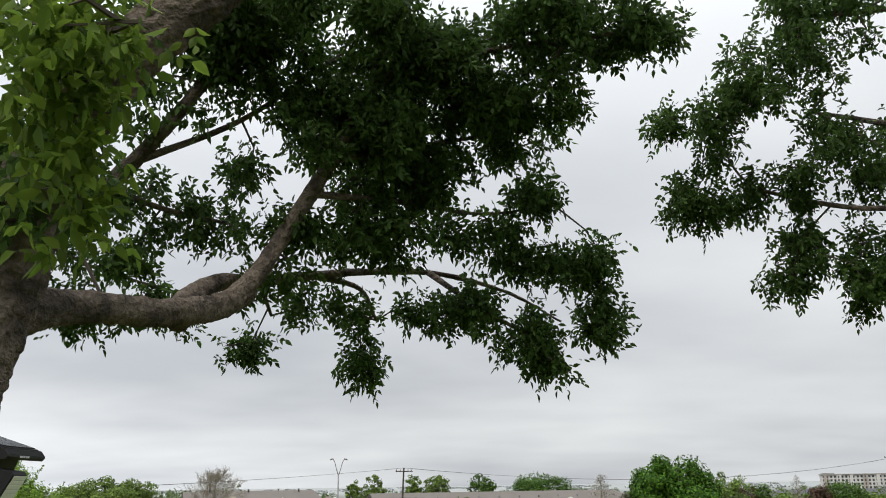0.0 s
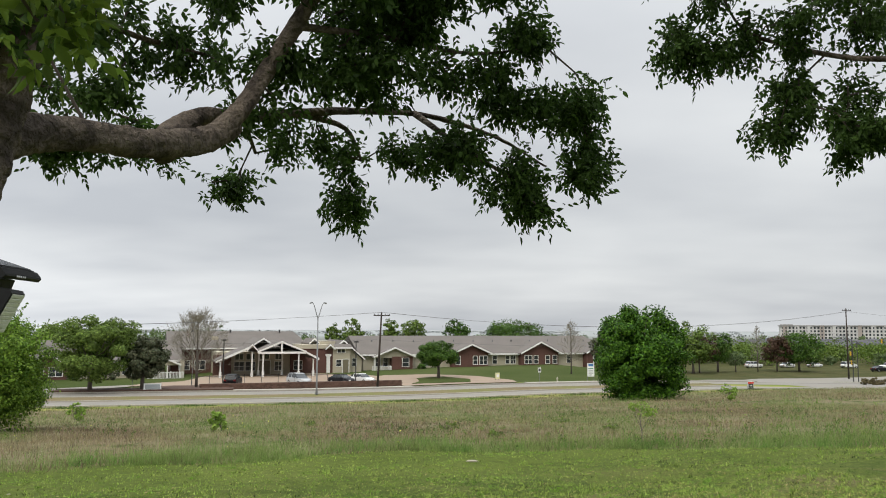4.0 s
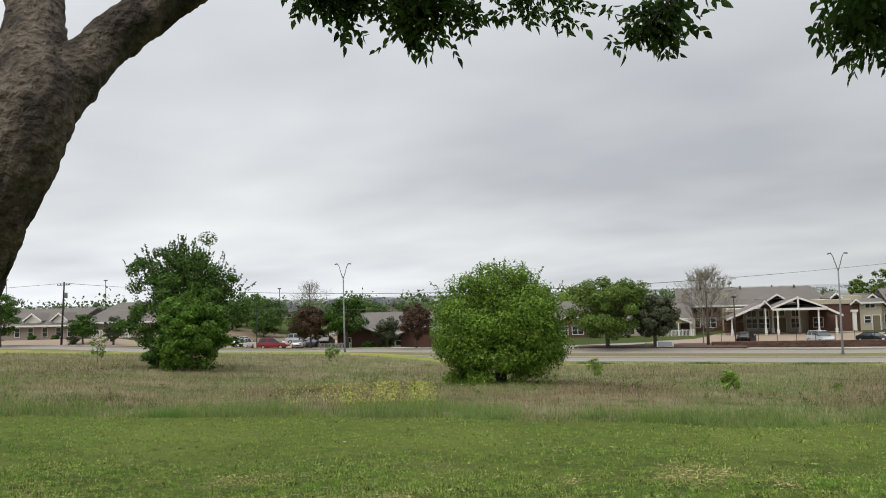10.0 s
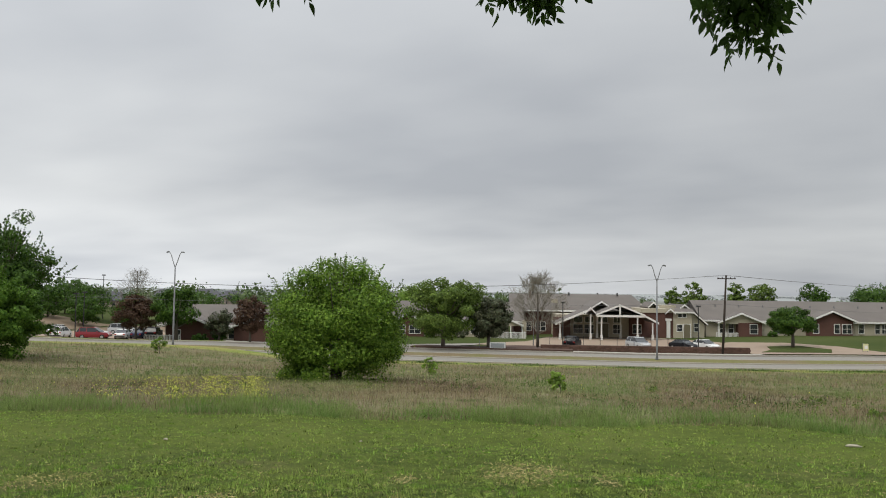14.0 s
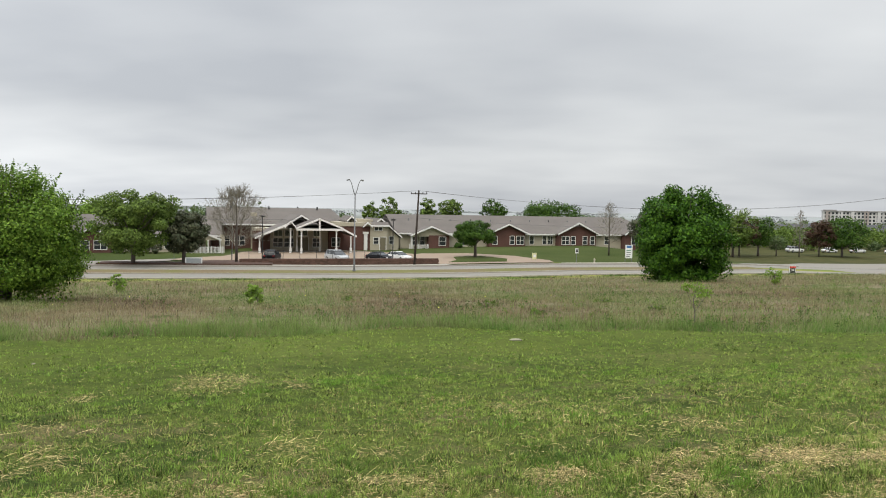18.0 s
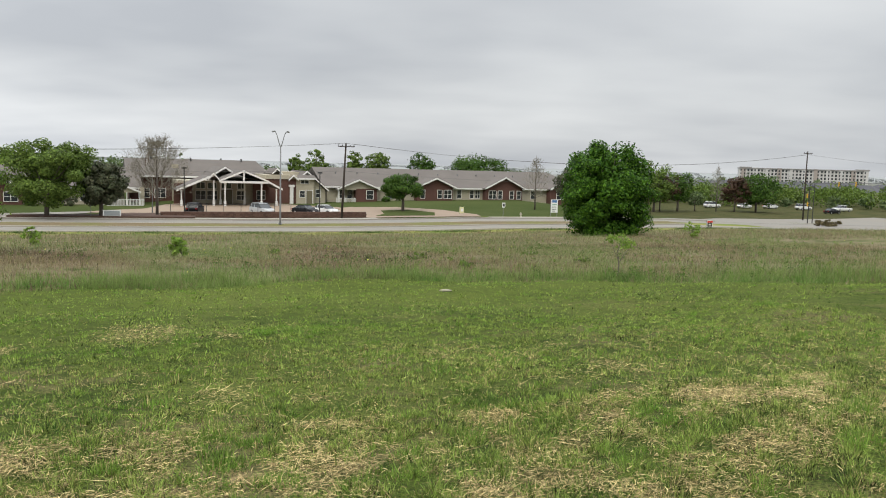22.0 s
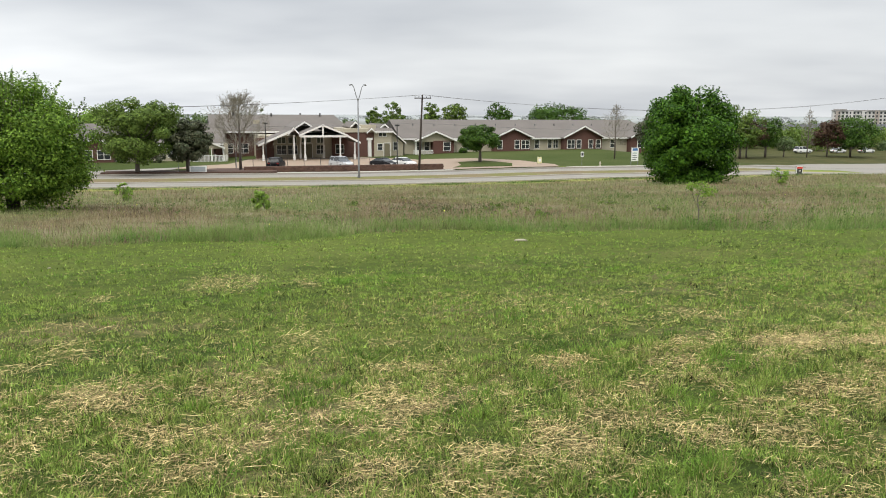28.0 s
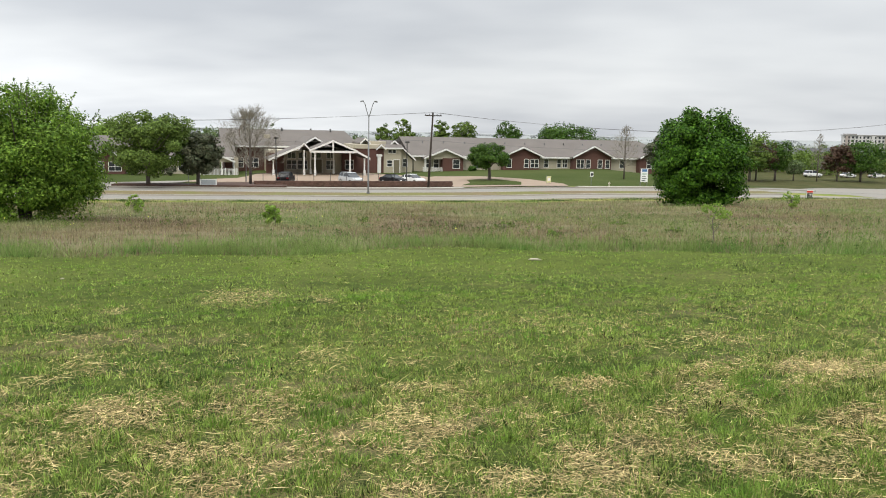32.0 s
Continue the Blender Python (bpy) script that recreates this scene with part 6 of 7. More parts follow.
def utility_pole(u, v, z, h, lean, label, transformer=False):
    e = thing("utility_pole", u, v, z, 0, label, "pole", "utility poles")
    s = Shape()
    s.tube([(0, 0, -0.2), (lean * 0.5, 0, h * 0.5), (lean, 0, h)], [0.17, 0.145, 0.11], 10)
    part("pole", s, POLE_WOOD, e, smooth=True)
    s = Shape()
    s.box(lean - 1.2, lean + 1.2, -0.2, -0.1, h - 0.55, h - 0.42)
    arm = part("crossarm", s, POLE_WOOD, e)
    for k in (-1.1, -0.55, 0.0, 0.55, 1.1):
        s = Shape()
        s.tube([(lean + k, -0.15, h - 0.42), (lean + k, -0.15, h - 0.3), (lean + k, -0.15, h - 0.22)], [0.04, 0.055, 0.03], 6)
        part("insulator", s, SIGN_DARK, arm)
    if transformer:
        s = Shape()
        s.tube([(lean + 0.4, -0.1, h - 2.6), (lean + 0.4, -0.1, h - 1.7)], [0.24, 0.24], 10)
        part("transformer", s, STEEL, e, "grey can transformer")
    return e


utility_pole(10.9, 10.6, gz(10.9, 10.6), 10.6, 0.5, "dark wooden utility pole behind the far kerb")
utility_pole(-111.0, 10.5, -6.7, 10.2, 0.6, "dark wooden utility pole beside the low house", True)
utility_pole(115.5, 26.5, gz(115.5, 26.5), 14.4, 0.0, "tall wooden utility pole at the crossing")
utility_pole(-240.0, 12.0, -5.0, 11.0, 0.0, "dark wooden utility pole far along the road")


def wire(name, a, b, sag, r, label):
    pts = []
    for k in range(25):
        t = k / 24
        pts.append((a[0] + (b[0] - a[0]) * t, a[1] + (b[1] - a[1]) * t, a[2] + (b[2] - a[2]) * t - sag * 4 * t * (1 - t)))
    s = Shape()
    s.tube([Vector(p) - Vector(a) for p in pts], [r] * 25, 5)
    ob = part(name, s, WIRE)
    ob.matrix_basis = pose(*a)
    tagged(ob, label, "cable", "overhead cables")


for dz, off in ((0.0, 0.0), (-0.05, 0.9)):
    wire("overhead_cable", W(11.4 - off, 10.5, 2.25 + dz), W(-110.4 + off, 10.4, 3.3 + dz), 2.7, 0.02, "thin dark power cable between utility poles")
    wire("overhead_cable", W(11.4 + off, 10.5, 2.25 + dz), W(115.5, 26.4, 3.8 + dz), 2.6, 0.02, "thin dark power cable between utility poles")
    wire("overhead_cable", W(-110.4 - off, 10.4, 3.3 + dz), W(-240.0, 12.0, 5.8 + dz), 2.0, 0.02, "thin dark power cable between utility poles")
wire("overhead_cable", W(115.5, 26.4, 3.8), W(260.0, 60.0, 6.0), 2.5, 0.02, "thin dark power cable between utility poles")
wire("overhead_cable", W(11.2, 10.7, -1.6), W(-110.7, 10.7, -0.4), 1.2, 0.015, "lower dark service cable between utility poles")
wire("overhead_cable", W(11.2, 10.7, -1.6), W(115.5, 26.5, -0.4), 1.8, 0.015, "lower dark service cable between utility poles")


def flagpole(u, v, h):
    e = thing("flagpole", u, v, None, 0, "slim pole with a limp striped flag before the care home", "flag")
    s = Shape()
    s.tube([(0, 0, 0), (0, 0, h)], [0.05, 0.03], 8)
    s.tube([(0, 0, h), (0, 0, h + 0.05), (0, 0, h + 0.10)], [0.03, 0.06, 0.01], 8)
    part("pole", s, STEEL, e)
    for k in range(9):
        x0, x1 = -0.03 - 0.10 * k, -0.03 - 0.10 * (k + 1)
        wave = lambda x: 0.10 * math.sin(x * 9.0)
        drop = lambda x: -0.25 * x - 1.1 * x * x
        c = Shape()
        ring = []
        for z in (h - 0.15, h - 1.45):
            ring += [(x0, wave(x0), z + drop(-x0)), (x1, wave(x1), z + drop(-x1)), (x1, wave(x1) + 0.012, z + drop(-x1)), (x0, wave(x0) + 0.012, z + drop(-x0))]
        c.add(ring, [(0, 1, 2, 3), (7, 6, 5, 4), (0, 4, 5, 1), (1, 5, 6, 2), (2, 6, 7, 3), (3, 7, 4, 0)])
        part("flag_stripe" if k > 2 else "flag_field", c, SIGN_DARK if k < 3 else (SIGN_WHITE if k % 2 else BRICK), e)


flagpole(-13.2, 24.5, 9.3)


def yard_lamp(u, v, h):
    e = thing("yard_lamp", u, v, None, 0, "dark post lamp of the car park", "lamp", "yard lamps")
    s = Shape()
    s.tube([(0, 0, 0), (0, 0, h)], [0.09, 0.07], 8)
    part("post", s, DARK_METAL, e)
    s = Shape()
    s.box(-0.3, 0.3, -0.25, 0.25, h, h + 0.22)
    part("lamp_head", s, DARK_METAL, e)


for u, v, h in ((10.2, 20.0, 6.3), (-9.5, 17.5, 6.6), (-82.0, 20.0, 6.6), (-81.0, 20.5, 6.8), (-140.0, 60.0, 11.0), (-167.0, 60.0, 12.0), (-100.0, 66.0, 9.0)):
    yard_lamp(u, v, h)

# ---------------------------------------------------------------- retaining wall, drive, kerbs, signs
wall_root = thing("retaining_wall", 2.0, 11.6, -8.62, 0, "low retaining wall of red-brown blocks before the parking", "wall")
s = Shape()
br = np.random.default_rng(9)
for row in range(5):
    for k in range(62):
        x = -15.0 + k * 0.4475 + (0.22 if row % 2 else 0)
        y = 0.06 * row + br.uniform(-0.03, 0.03)
        s.box(x + 0.012, x + 0.435, y, y + 0.4, 0.24 * row + 0.01, 0.24 * row + 0.225)
wall_blocks = part("blocks", s, BLOCK, wall_root)
wall_blocks["kind"] = "stuff"
s = Shape()
s.box(-15.0, 12.9, 0.3, 0.9, -0.2, 1.21)
part("backing", s, MULCH, wall_root)


def patch_sheet(name, outline, lift, mat, label, category, thick=0.0):
    s = Shape()
    pts = [(u, v) for u, v in outline]
    n = len(pts)
    cu, cv = sum(p[0] for p in pts) / n, sum(p[1] for p in pts) / n
    verts, rings = [], 6
    for k in range(rings + 1):
        t = k / rings
        for u, v in pts:
            uu, vv = cu + (u - cu) * t, cv + (v - cv) * t
            verts.append(W(uu, vv, gz(uu, vv) + lift))
    faces = [(k * n + i, k * n + (i + 1) % n, (k + 1) * n + (i + 1) % n, (k + 1) * n + i) for k in range(rings) for i in range(n)]
    s.add(verts, [f[::-1] for f in faces])
    if thick:
        low_ring = [(x, y, z - thick) for x, y, z in verts[-n:]]
        s.add(verts[-n:] + low_ring, [(i, (i + 1) % n, n + (i + 1) % n, n + i) for i in range(n)])
    ob = part(name, s, mat)
    tagged(ob, label, category, kind="structure")
    return ob


DRY_SOIL = material("dry_soil", (0.17, 0.125, 0.08), 0.95, vary=0.3, scale=0.3, fine=4)


def dense(points, n=8):
    out = []
    for i, (a, b) in enumerate(points):
        c, d = points[(i + 1) % len(points)]
        out += [(a + (c - a) * k / n, b + (d - b) * k / n) for k in range(n)]
    return out


patch_sheet("parking", dense([(-15, 23), (-11, 20), (-9, 13.0), (17, 13.0), (19, 16), (17, 34), (9, 43.5), (-10, 43.5), (-14, 34), (-20, 30), (-22, 25)]), 0.1, PAVING, "tan paved parking before the care home", "parking")
patch_sheet("driveway", dense([(15, 11.2), (33, 11.2), (35, 17), (33, 26), (27, 33), (19, 34), (16, 31), (16, 23), (15.5, 16)]), 0.13, PAVING, "tan paved driveway up to the care home", "driveway")
patch_sheet("driveway_apron", dense([(-46, 8.7), (-29, 8.7), (-31, 14), (-36, 16), (-40, 28), (-46, 28), (-44, 16)]), 0.1, CONCRETE, "pale concrete driveway mouth", "driveway")
patch_sheet("driveway", dense([(-46, 15), (-36, 16.5), (-22, 23.5), (-20.5, 28), (-36, 21.5), (-46, 21)]), 0.09, CONCRETE, "pale concrete drive curving behind the planted island", "driveway")
patch_sheet("car_park", dense([(-92, 14), (-70, 14), (-70, 40), (-92, 40)]), 0.08, PAVING, "tan paved car park", "parking")
patch_sheet("bare_slope", dense([(-110, 40.5), (-72, 40.5), (-70, 58), (-112, 58)]), 0.07, DRY_SOIL, "brown bare slope behind the car park", "slope")
patch_sheet("car_park", dense([(-128, 9), (-104, 9), (-96, 13), (-100, 19), (-128, 17.5)]), 0.08, PAVING, "tan paved forecourt of the low house", "parking")
patch_sheet("planted_island", dense([(-30.5, 9.2), (-9, 9.2), (-8.5, 13), (-11, 20), (-16, 21), (-22, 17), (-30, 12)]), 0.34, MULCH, "brown mulched island with trees", "flower bed", 0.4)
patch_sheet("planted_island", dense([(17.5, 15.0), (26.5, 14.0), (29, 20), (27, 27), (22, 26), (20.5, 20)]), 0.19, GROUND, "grassed island beside the driveway", "verge", 0.1)
patch_sheet("crossing", dense([(76, -11), (150, -11), (150, 37), (131, 33), (109, 28.5), (93, 27), (80, 20.5), (69, 13.5), (62, 8.8), (76, 8.7)]), 0.035, CONCRETE, "pale concrete street crossing", "road")


def sign_panel(name, u, v, rz, w, h, z0, mat, label, posts=1, bars=(), thick=0.06):
    e = thing(name, u, v, None, rz, label, "sign")
    s = Shape()
    if posts == 1:
        part("post", s.box(-0.03, 0.03, -0.03, 0.03, 0, z0 + h), STEEL, e)
    else:
        for x in (-w / 2 + 0.03, w / 2 - 0.03):
            part("post", Shape().box(x - 0.04, x + 0.04, -0.04, 0.04, 0, z0 + h + 0.05), STEEL, e)
    s = Shape()
    s.box(-w / 2, w / 2, -0.05 - thick, -0.05, z0, z0 + h)
    board = part("board", s, mat, e)
    for (x0, x1, za, zb, m) in bars:
        s = Shape()
        s.box(x0, x1, -0.06 - thick, -0.0501 - thick, z0 + za, z0 + zb)
        part("lettering_bar", s, m, board)
    return e


sign_panel("monument_sign", 47.2, 13.7, 0, 1.25, 2.1, 0.6, SIGN_WHITE, "white roadside sign board with a blue badge on top", 2,
           [(-0.45, 0.45, 1.62, 2.02, SIGN_BLUE), (-0.45, 0.4, 1.2, 1.32, SIGN_GREEN), (-0.45, 0.3, 0.85, 0.95, SIGN_DARK), (-0.45, 0.38, 0.5, 0.6, SIGN_DARK), (-0.45, 0.2, 0.2, 0.3, SIGN_DARK)])
sign_panel("street_sign", 36.9, 11.6, 0, 0.5, 0.75, 1.5, SIGN_WHITE, "small white traffic sign on a post", 1, [(-0.18, 0.18, 0.15, 0.6, SIGN_DARK)])
sign_panel("utility_box", 32.5, 17.5, 0, 0.65, 1.0, 0.25, material("box_cream", (0.62, 0.60, 0.34), 0.6, vary=0.05), "small cream sign board at the driveway", 2, [(-0.22, 0.22, 0.3, 0.75, SIGN_WHITE)], 0.25)
sign_panel("bench_sign", -18.9, 9.6, 0, 2.1, 0.85, 0.25, SIGN_WHITE, "low white framed sign board by the kerb", 2, [(-0.9, 0.9, 0.12, 0.72, material("board_grey", (0.33, 0.36, 0.37), 0.6, vary=0.05))])
sign_panel("street_sign", -21.3, 9.4, 0, 0.35, 0.45, 1.9, SIGN_WHITE, "small white traffic sign on a post", 1)
sign_panel("yard_sign", 56.7, -11.6, 0, 1.0, 0.95, 0.16, SIGN_WHITE, "white and black yard sign with a red top in the grass", 2,
           [(-0.47, 0.47, 0.66, 0.9, SIGN_RED), (-0.47, 0.47, 0.0, 0.12, SIGN_DARK), (-0.42, 0.42, 0.14, 0.64, SIGN_DARK), (-0.2, 0.25, 0.3, 0.5, SIGN_WHITE)])
fence = thing("iron_fence", -8.0, 12.8, -7.4, 0, "thin dark metal fence on top of the retaining wall", "fence")
s = Shape()
s.box(-6, 14.6, -0.02, 0.02, 0.9, 0.94)
part("rail", s, DARK_METAL, fence)
for k in range(10):
    s = Shape()
    s.box(-6 + 2.28 * k - 0.03, -6 + 2.28 * k + 0.03, -0.03, 0.03, -0.2, 1.15)
    part("post", s, DARK_METAL, fence)
hydrant = thing("fire_hydrant", 40.5, 12.5, None, 0, "small pale fire hydrant beside the road", "hydrant")
s = Shape()
s.tube([(0, 0, 0), (0, 0, 0.1), (0, 0, 0.12), (0, 0, 0.55), (0, 0, 0.72)], [0.16, 0.16, 0.11, 0.11, 0.03], 10)
s.tube([(-0.2, 0, 0.42), (0.2, 0, 0.42)], [0.06, 0.06], 8)
part("body", s, STONE, hydrant)

# traffic signal at the crossing
sig = thing("traffic_signal", 104.0, 14.8, None, 0, "dark traffic signal mast with yellow signal heads over the crossing", "traffic light")
s = Shape()
s.tube([(0, 0, 0), (0, 0, 8.0)], [0.10, 0.08], 10)
part("pole", s, DARK_METAL, sig)
s = Shape()
s.tube([(0, 0, 7.6), (3.0, -3.4, 7.8), (8.0, -9.0, 8.0)], [0.1, 0.08, 0.05], 8)
arm = part("mast_arm", s, STEEL, sig)
for x, y, z in ((-0.35, -0.1, 3.6), (-0.3, 0.1, 5.2), (3.3, -3.7, 7.6), (5.2, -5.8, 7.7)):
    s = Shape()
    s.box(x - 0.13, x + 0.13, y - 0.13, y + 0.13, z - 0.42, z + 0.42)
    hd = part("signal_head", s, YELLOW, sig)
    for k in (-0.34, 0.0, 0.34):
        s = Shape()
        s.tube([(x, y - 0.14, z + k), (x, y - 0.27, z + k)], [0.11, 0.11], 10)
        part("visor", s, SIGN_DARK, hd)
post2 = thing("signal_post", 103.2, 13.0, None, 0, "dark pedestrian signal post beside the crossing", "pole")
s = Shape()
s.tube([(0, 0, 0), (0, 0, 7.4)], [0.08, 0.07], 10)
part("pole", s, DARK_METAL, post2)
HEDGE_TAN = material("tan_hedge", (0.16, 0.125, 0.07), 0.8, vary=0.4, scale=1.0, fine=6, island=0.7, second=(0.09, 0.085, 0.04), through_light=0.2, spec=0.12)
for k, (u, v) in enumerate(((95.4, 4.4), (97.3, 4.2), (99.2, 4.3), (133, 15), (135.5, 15.2), (138, 15.4))):
    broadleaf("hedge_bush", *W(u, v)[:2], 1.3, 1.0, 0.1, HEDGE_TAN if k < 3 else LEAF_MAROON, 200 + k, 700, 0.2, 18, "bush", "low tan-brown hedge bush on the corner", 0.04, "hedge on the corner", 2)
for k, (u, v, r) in enumerate(((-110.0, 12.0, 1.3), (-27.5, 42.0, 1.7), (-24.5, 42.0, 1.4), (-62.0, 17.6, 1.2), (-59.5, 18.2, 1.2), (31.0, 49.0, 1.0), (-124.0, 18.9, 0.8), (-119, 18.9, 0.8), (-30.2, 42.8, 1.0))):
    broadleaf("clipped_bush", *W(u, v)[:2], r * 1.2, r, 0.05, LEAF_MAGNOLIA if k in (0, 1, 2) else LEAF_DARK, 220 + k, 700, 0.22, 20, "bush", "low clipped evergreen bush at the building", 0.04, "clipped bushes", 2)

# ---------------------------------------------------------------- grass


def blades(name, n_list, mat, seed, label, hrange, width, lean, keep=None, category="grass"):
    """Blades of grass as narrow triangles. n_list: rows of (u0, u1, v0, v1, count, size factor)."""
    rng = np.random.default_rng(seed)
    vs = []
    for u0, u1, v0, v1, count, fac in n_list:
        u, v = rng.uniform(u0, u1, count), rng.uniform(v0, v1, count)
        if keep is not None:
            ok = keep(u, v, rng)
            u, v = u[ok], v[ok]
        n = len(u)
        z = ground_z(u, v) - 0.01
        h = rng.uniform(*hrange, n) * fac
        w = width * fac ** 0.8 * rng.uniform(0.6, 1.4, n)
        a = rng.uniform(0, 2 * math.pi, n)
        b = rng.uniform(0, 2 * math.pi, n)
        L = np.abs(rng.normal(0, lean, n)) * h
        x, y = OX + u * CU - v * SU, OY + u * SU + v * CU
        p0 = np.stack([x - np.cos(a) * w, y - np.sin(a) * w, z], -1)
        p1 = np.stack([x + np.cos(a) * w, y + np.sin(a) * w, z], -1)
        p2 = np.stack([x + np.cos(b) * L, y + np.sin(b) * L, z + np.sqrt(np.maximum(h * h - L * L, (0.25 * h) ** 2))], -1)
        vs.append(np.stack([p0, p1, p2], 1).reshape(-1, 3))
    vs = np.concatenate(vs)
    ob = new(name, raw_mesh(name, vs, np.arange(len(vs)), 3, mat))
    tagged(ob, label, category, kind="stuff")
    return ob


def mow_edge(u):
    return np.interp(u, (-60, -21, -17, -13.5, -10, -7, 10), (-80.6, -80.5, -80.2, -81.8, -83.2, -84.9, -88.5))


def blot(u, v, scale, seed):
    """A soft pattern of patches from a few crossed waves, 0 to 1."""
    r = np.random.default_rng(seed)
    t = 0
    for k in range(7):
        a, f, ph = r.uniform(0, 6.28), scale * r.uniform(0.6, 1.9), r.uniform(0, 6.28)
        t = t + np.sin((u * math.cos(a) + v * math.sin(a)) * f + ph)
    return 0.5 + t / 10


# dry spots of the lawn: place along and across, half sizes
SPOTS_FAR = [(-20.34, -88.23, 0.51, 0.95), (-19.42, -88.88, 0.17, 0.50), (-21.81, -88.61, 0.16, 0.44), (-21.85, -90.54, 0.12, 0.22), (-16.03, -92.09, 0.24, 0.45), (-16.15, -93.52, 0.34, 0.33), (-15.68, -93.88, 0.17, 0.43), (-21.71, -91.74, 0.24, 0.44),
             (-22.02, -92.33, 0.16, 0.28), (-19.87, -91.97, 0.25, 0.36), (-19.26, -92.32, 0.19, 0.18), (-17.59, -90.95, 0.11, 0.30), (-23.6, -90.6, 0.4, 0.4), (-26.0, -89.0, 0.5, 0.5)]
SPOTS_NEAR = [(-21.33, -93.34, 0.37, 0.27), (-19.36, -93.08, 0.25, 0.20), (-18.07, -93.29, 0.26, 0.18), (-19.48, -93.99, 0.22, 0.23), (-20.94, -94.16, 0.25, 0.19), (-19.41, -95.01, 0.16, 0.20), (-18.92, -95.01, 0.21, 0.35), (-18.40, -94.71, 0.33, 0.31),
              (-19.93, -95.06, 0.17, 0.15), (-20.67, -93.40, 0.22, 0.18), (-18.14, -95.16, 0.19, 0.18), (-16.89, -94.76, 0.27, 0.28), (-17.70, -95.30, 0.25, 0.22), (-17.33, -93.68, 0.16, 0.21), (-20.81, -94.73, 0.18, 0.16), (-22.4, -94.0, 0.4, 0.3), (-15.2, -95.0, 0.4, 0.3)]


def bare(u, v):
    """How bare and dry the lawn is at a place, 0 to 1."""
    rag = 0.35 * (blot(u, v, 9.0, 71) - 0.5) + 0.4 * (blot(u, v, 23.0, 72) - 0.5)
    d = np.full(np.shape(u), 9.0)
    for u0, v0, ru, rv in SPOTS_FAR + SPOTS_NEAR:
        d = np.minimum(d, ((u - u0) / ru) ** 2 + ((v - v0) / rv) ** 2)
    return np.clip(1.15 - d * 0.75 + rag * 2.2, 0, 1)


def on_mown(u, v, rng):
    return (v < mow_edge(u) + 0.35 * np.sin(u * 1.1)) & (rng.uniform(0, 1, len(u)) < np.clip(0.15 + 0.25 * blot(u, v, 2.2, 5) + 1.5 * (blot(u, v, 22.0, 6) - 0.3), 0.08, 1) * (1 - 0.85 * bare(u, v)))


def on_dry(u, v, rng):
    near = np.interp(v, (-97, -93.5, -92, -87, -82), (0.75, 0.62, 0.3, 0.07, 0.03))
    return (v < mow_edge(u)) & (rng.uniform(0, 1, len(u)) < np.maximum(bare(u, v), near * np.clip((0.6 * blot(u, v, 5.0, 9) + 0.4 * blot(u, v, 16.0, 10) - 0.40) * 4.0, 0.05, 1)))


def on_meadow(u, v, rng):
    return (v > mow_edge(u) + 0.3 * np.sin(u * 1.7)) & (rng.uniform(0, 1, len(u)) < 0.35 + 0.8 * blot(u, v, 0.5, 12))


def on_edge(u, v, rng):
    d = v - mow_edge(u) - 0.2 * np.sin(u * 1.1)
    return (d > 0) & (rng.uniform(0, 1, len(u)) < np.exp(-d / 1.5) * np.clip(0.15 + 2.6 * (blot(u, v, 1.6, 61) - 0.33), 0.08, 1))


def on_dark(u, v, rng):
    return on_mown(u, v, rng) & (rng.uniform(0, 1, len(u)) < np.clip((blot(u, v, 3.4, 51) - 0.45) * 5, 0.05, 1))


def on_verge(u, v, rng):
    return rng.uniform(0, 1, len(u)) < np.clip((blot(u, v * 3, 0.7, 44) - 0.5) * 5, 0, 1)


def tufts(name, rows, mat, seed, label, hrange, width, keep, per, lay=0.74):
    """Tufts of grass: blades that lean outwards from a common foot."""
    rng = np.random.default_rng(seed)
    vs = []
    for u0, u1, v0, v1, count, fac in rows:
        u, v = rng.uniform(u0, u1, count), rng.uniform(v0, v1, count)
        ok = keep(u, v, rng)
        u, v = u[ok], v[ok]
        n = len(u)
        tall = rng.uniform(0.55, 1.3, n) * np.clip(0.1 + 0.5 * blot(u, v, 3.0, 21) + 2.6 * (blot(u, v, 15.0, 22) - 0.28), 0.25, 1.7)
        uu, vv, th = np.repeat(u, per), np.repeat(v, per), np.repeat(tall, per)
        m = n * per
        a = rng.uniform(0, 2 * math.pi, m)
        rr = np.abs(rng.normal(0, 0.028, m)) * fac
        uu, vv = uu + np.cos(a) * rr, vv + np.sin(a) * rr
        h = rng.uniform(*hrange, m) * fac * th
        w = width * fac * rng.uniform(0.6, 1.4, m)
        lean = np.clip(np.abs(rng.normal(lay, 0.35, m)), 0, 0.97) * h
        b = a + rng.normal(0, 0.8, m) + radians(TURN)
        c = rng.uniform(0, 2 * math.pi, m)
        x, y, z = OX + uu * CU - vv * SU, OY + uu * SU + vv * CU, ground_z(uu, vv) - 0.008
        p0 = np.stack([x - np.cos(c) * w, y - np.sin(c) * w, z], -1)
        p1 = np.stack([x + np.cos(c) * w, y + np.sin(c) * w, z], -1)
        p2 = np.stack([x + np.cos(b) * lean, y + np.sin(b) * lean, z + np.sqrt(h * h - lean * lean)], -1)
        vs.append(np.stack([p0, p1, p2], 1).reshape(-1, 3))
    vs = np.concatenate(vs)
    ob = new(name, raw_mesh(name, vs, np.arange(len(vs)), 3, mat))
    tagged(ob, label, "grass", kind="stuff")


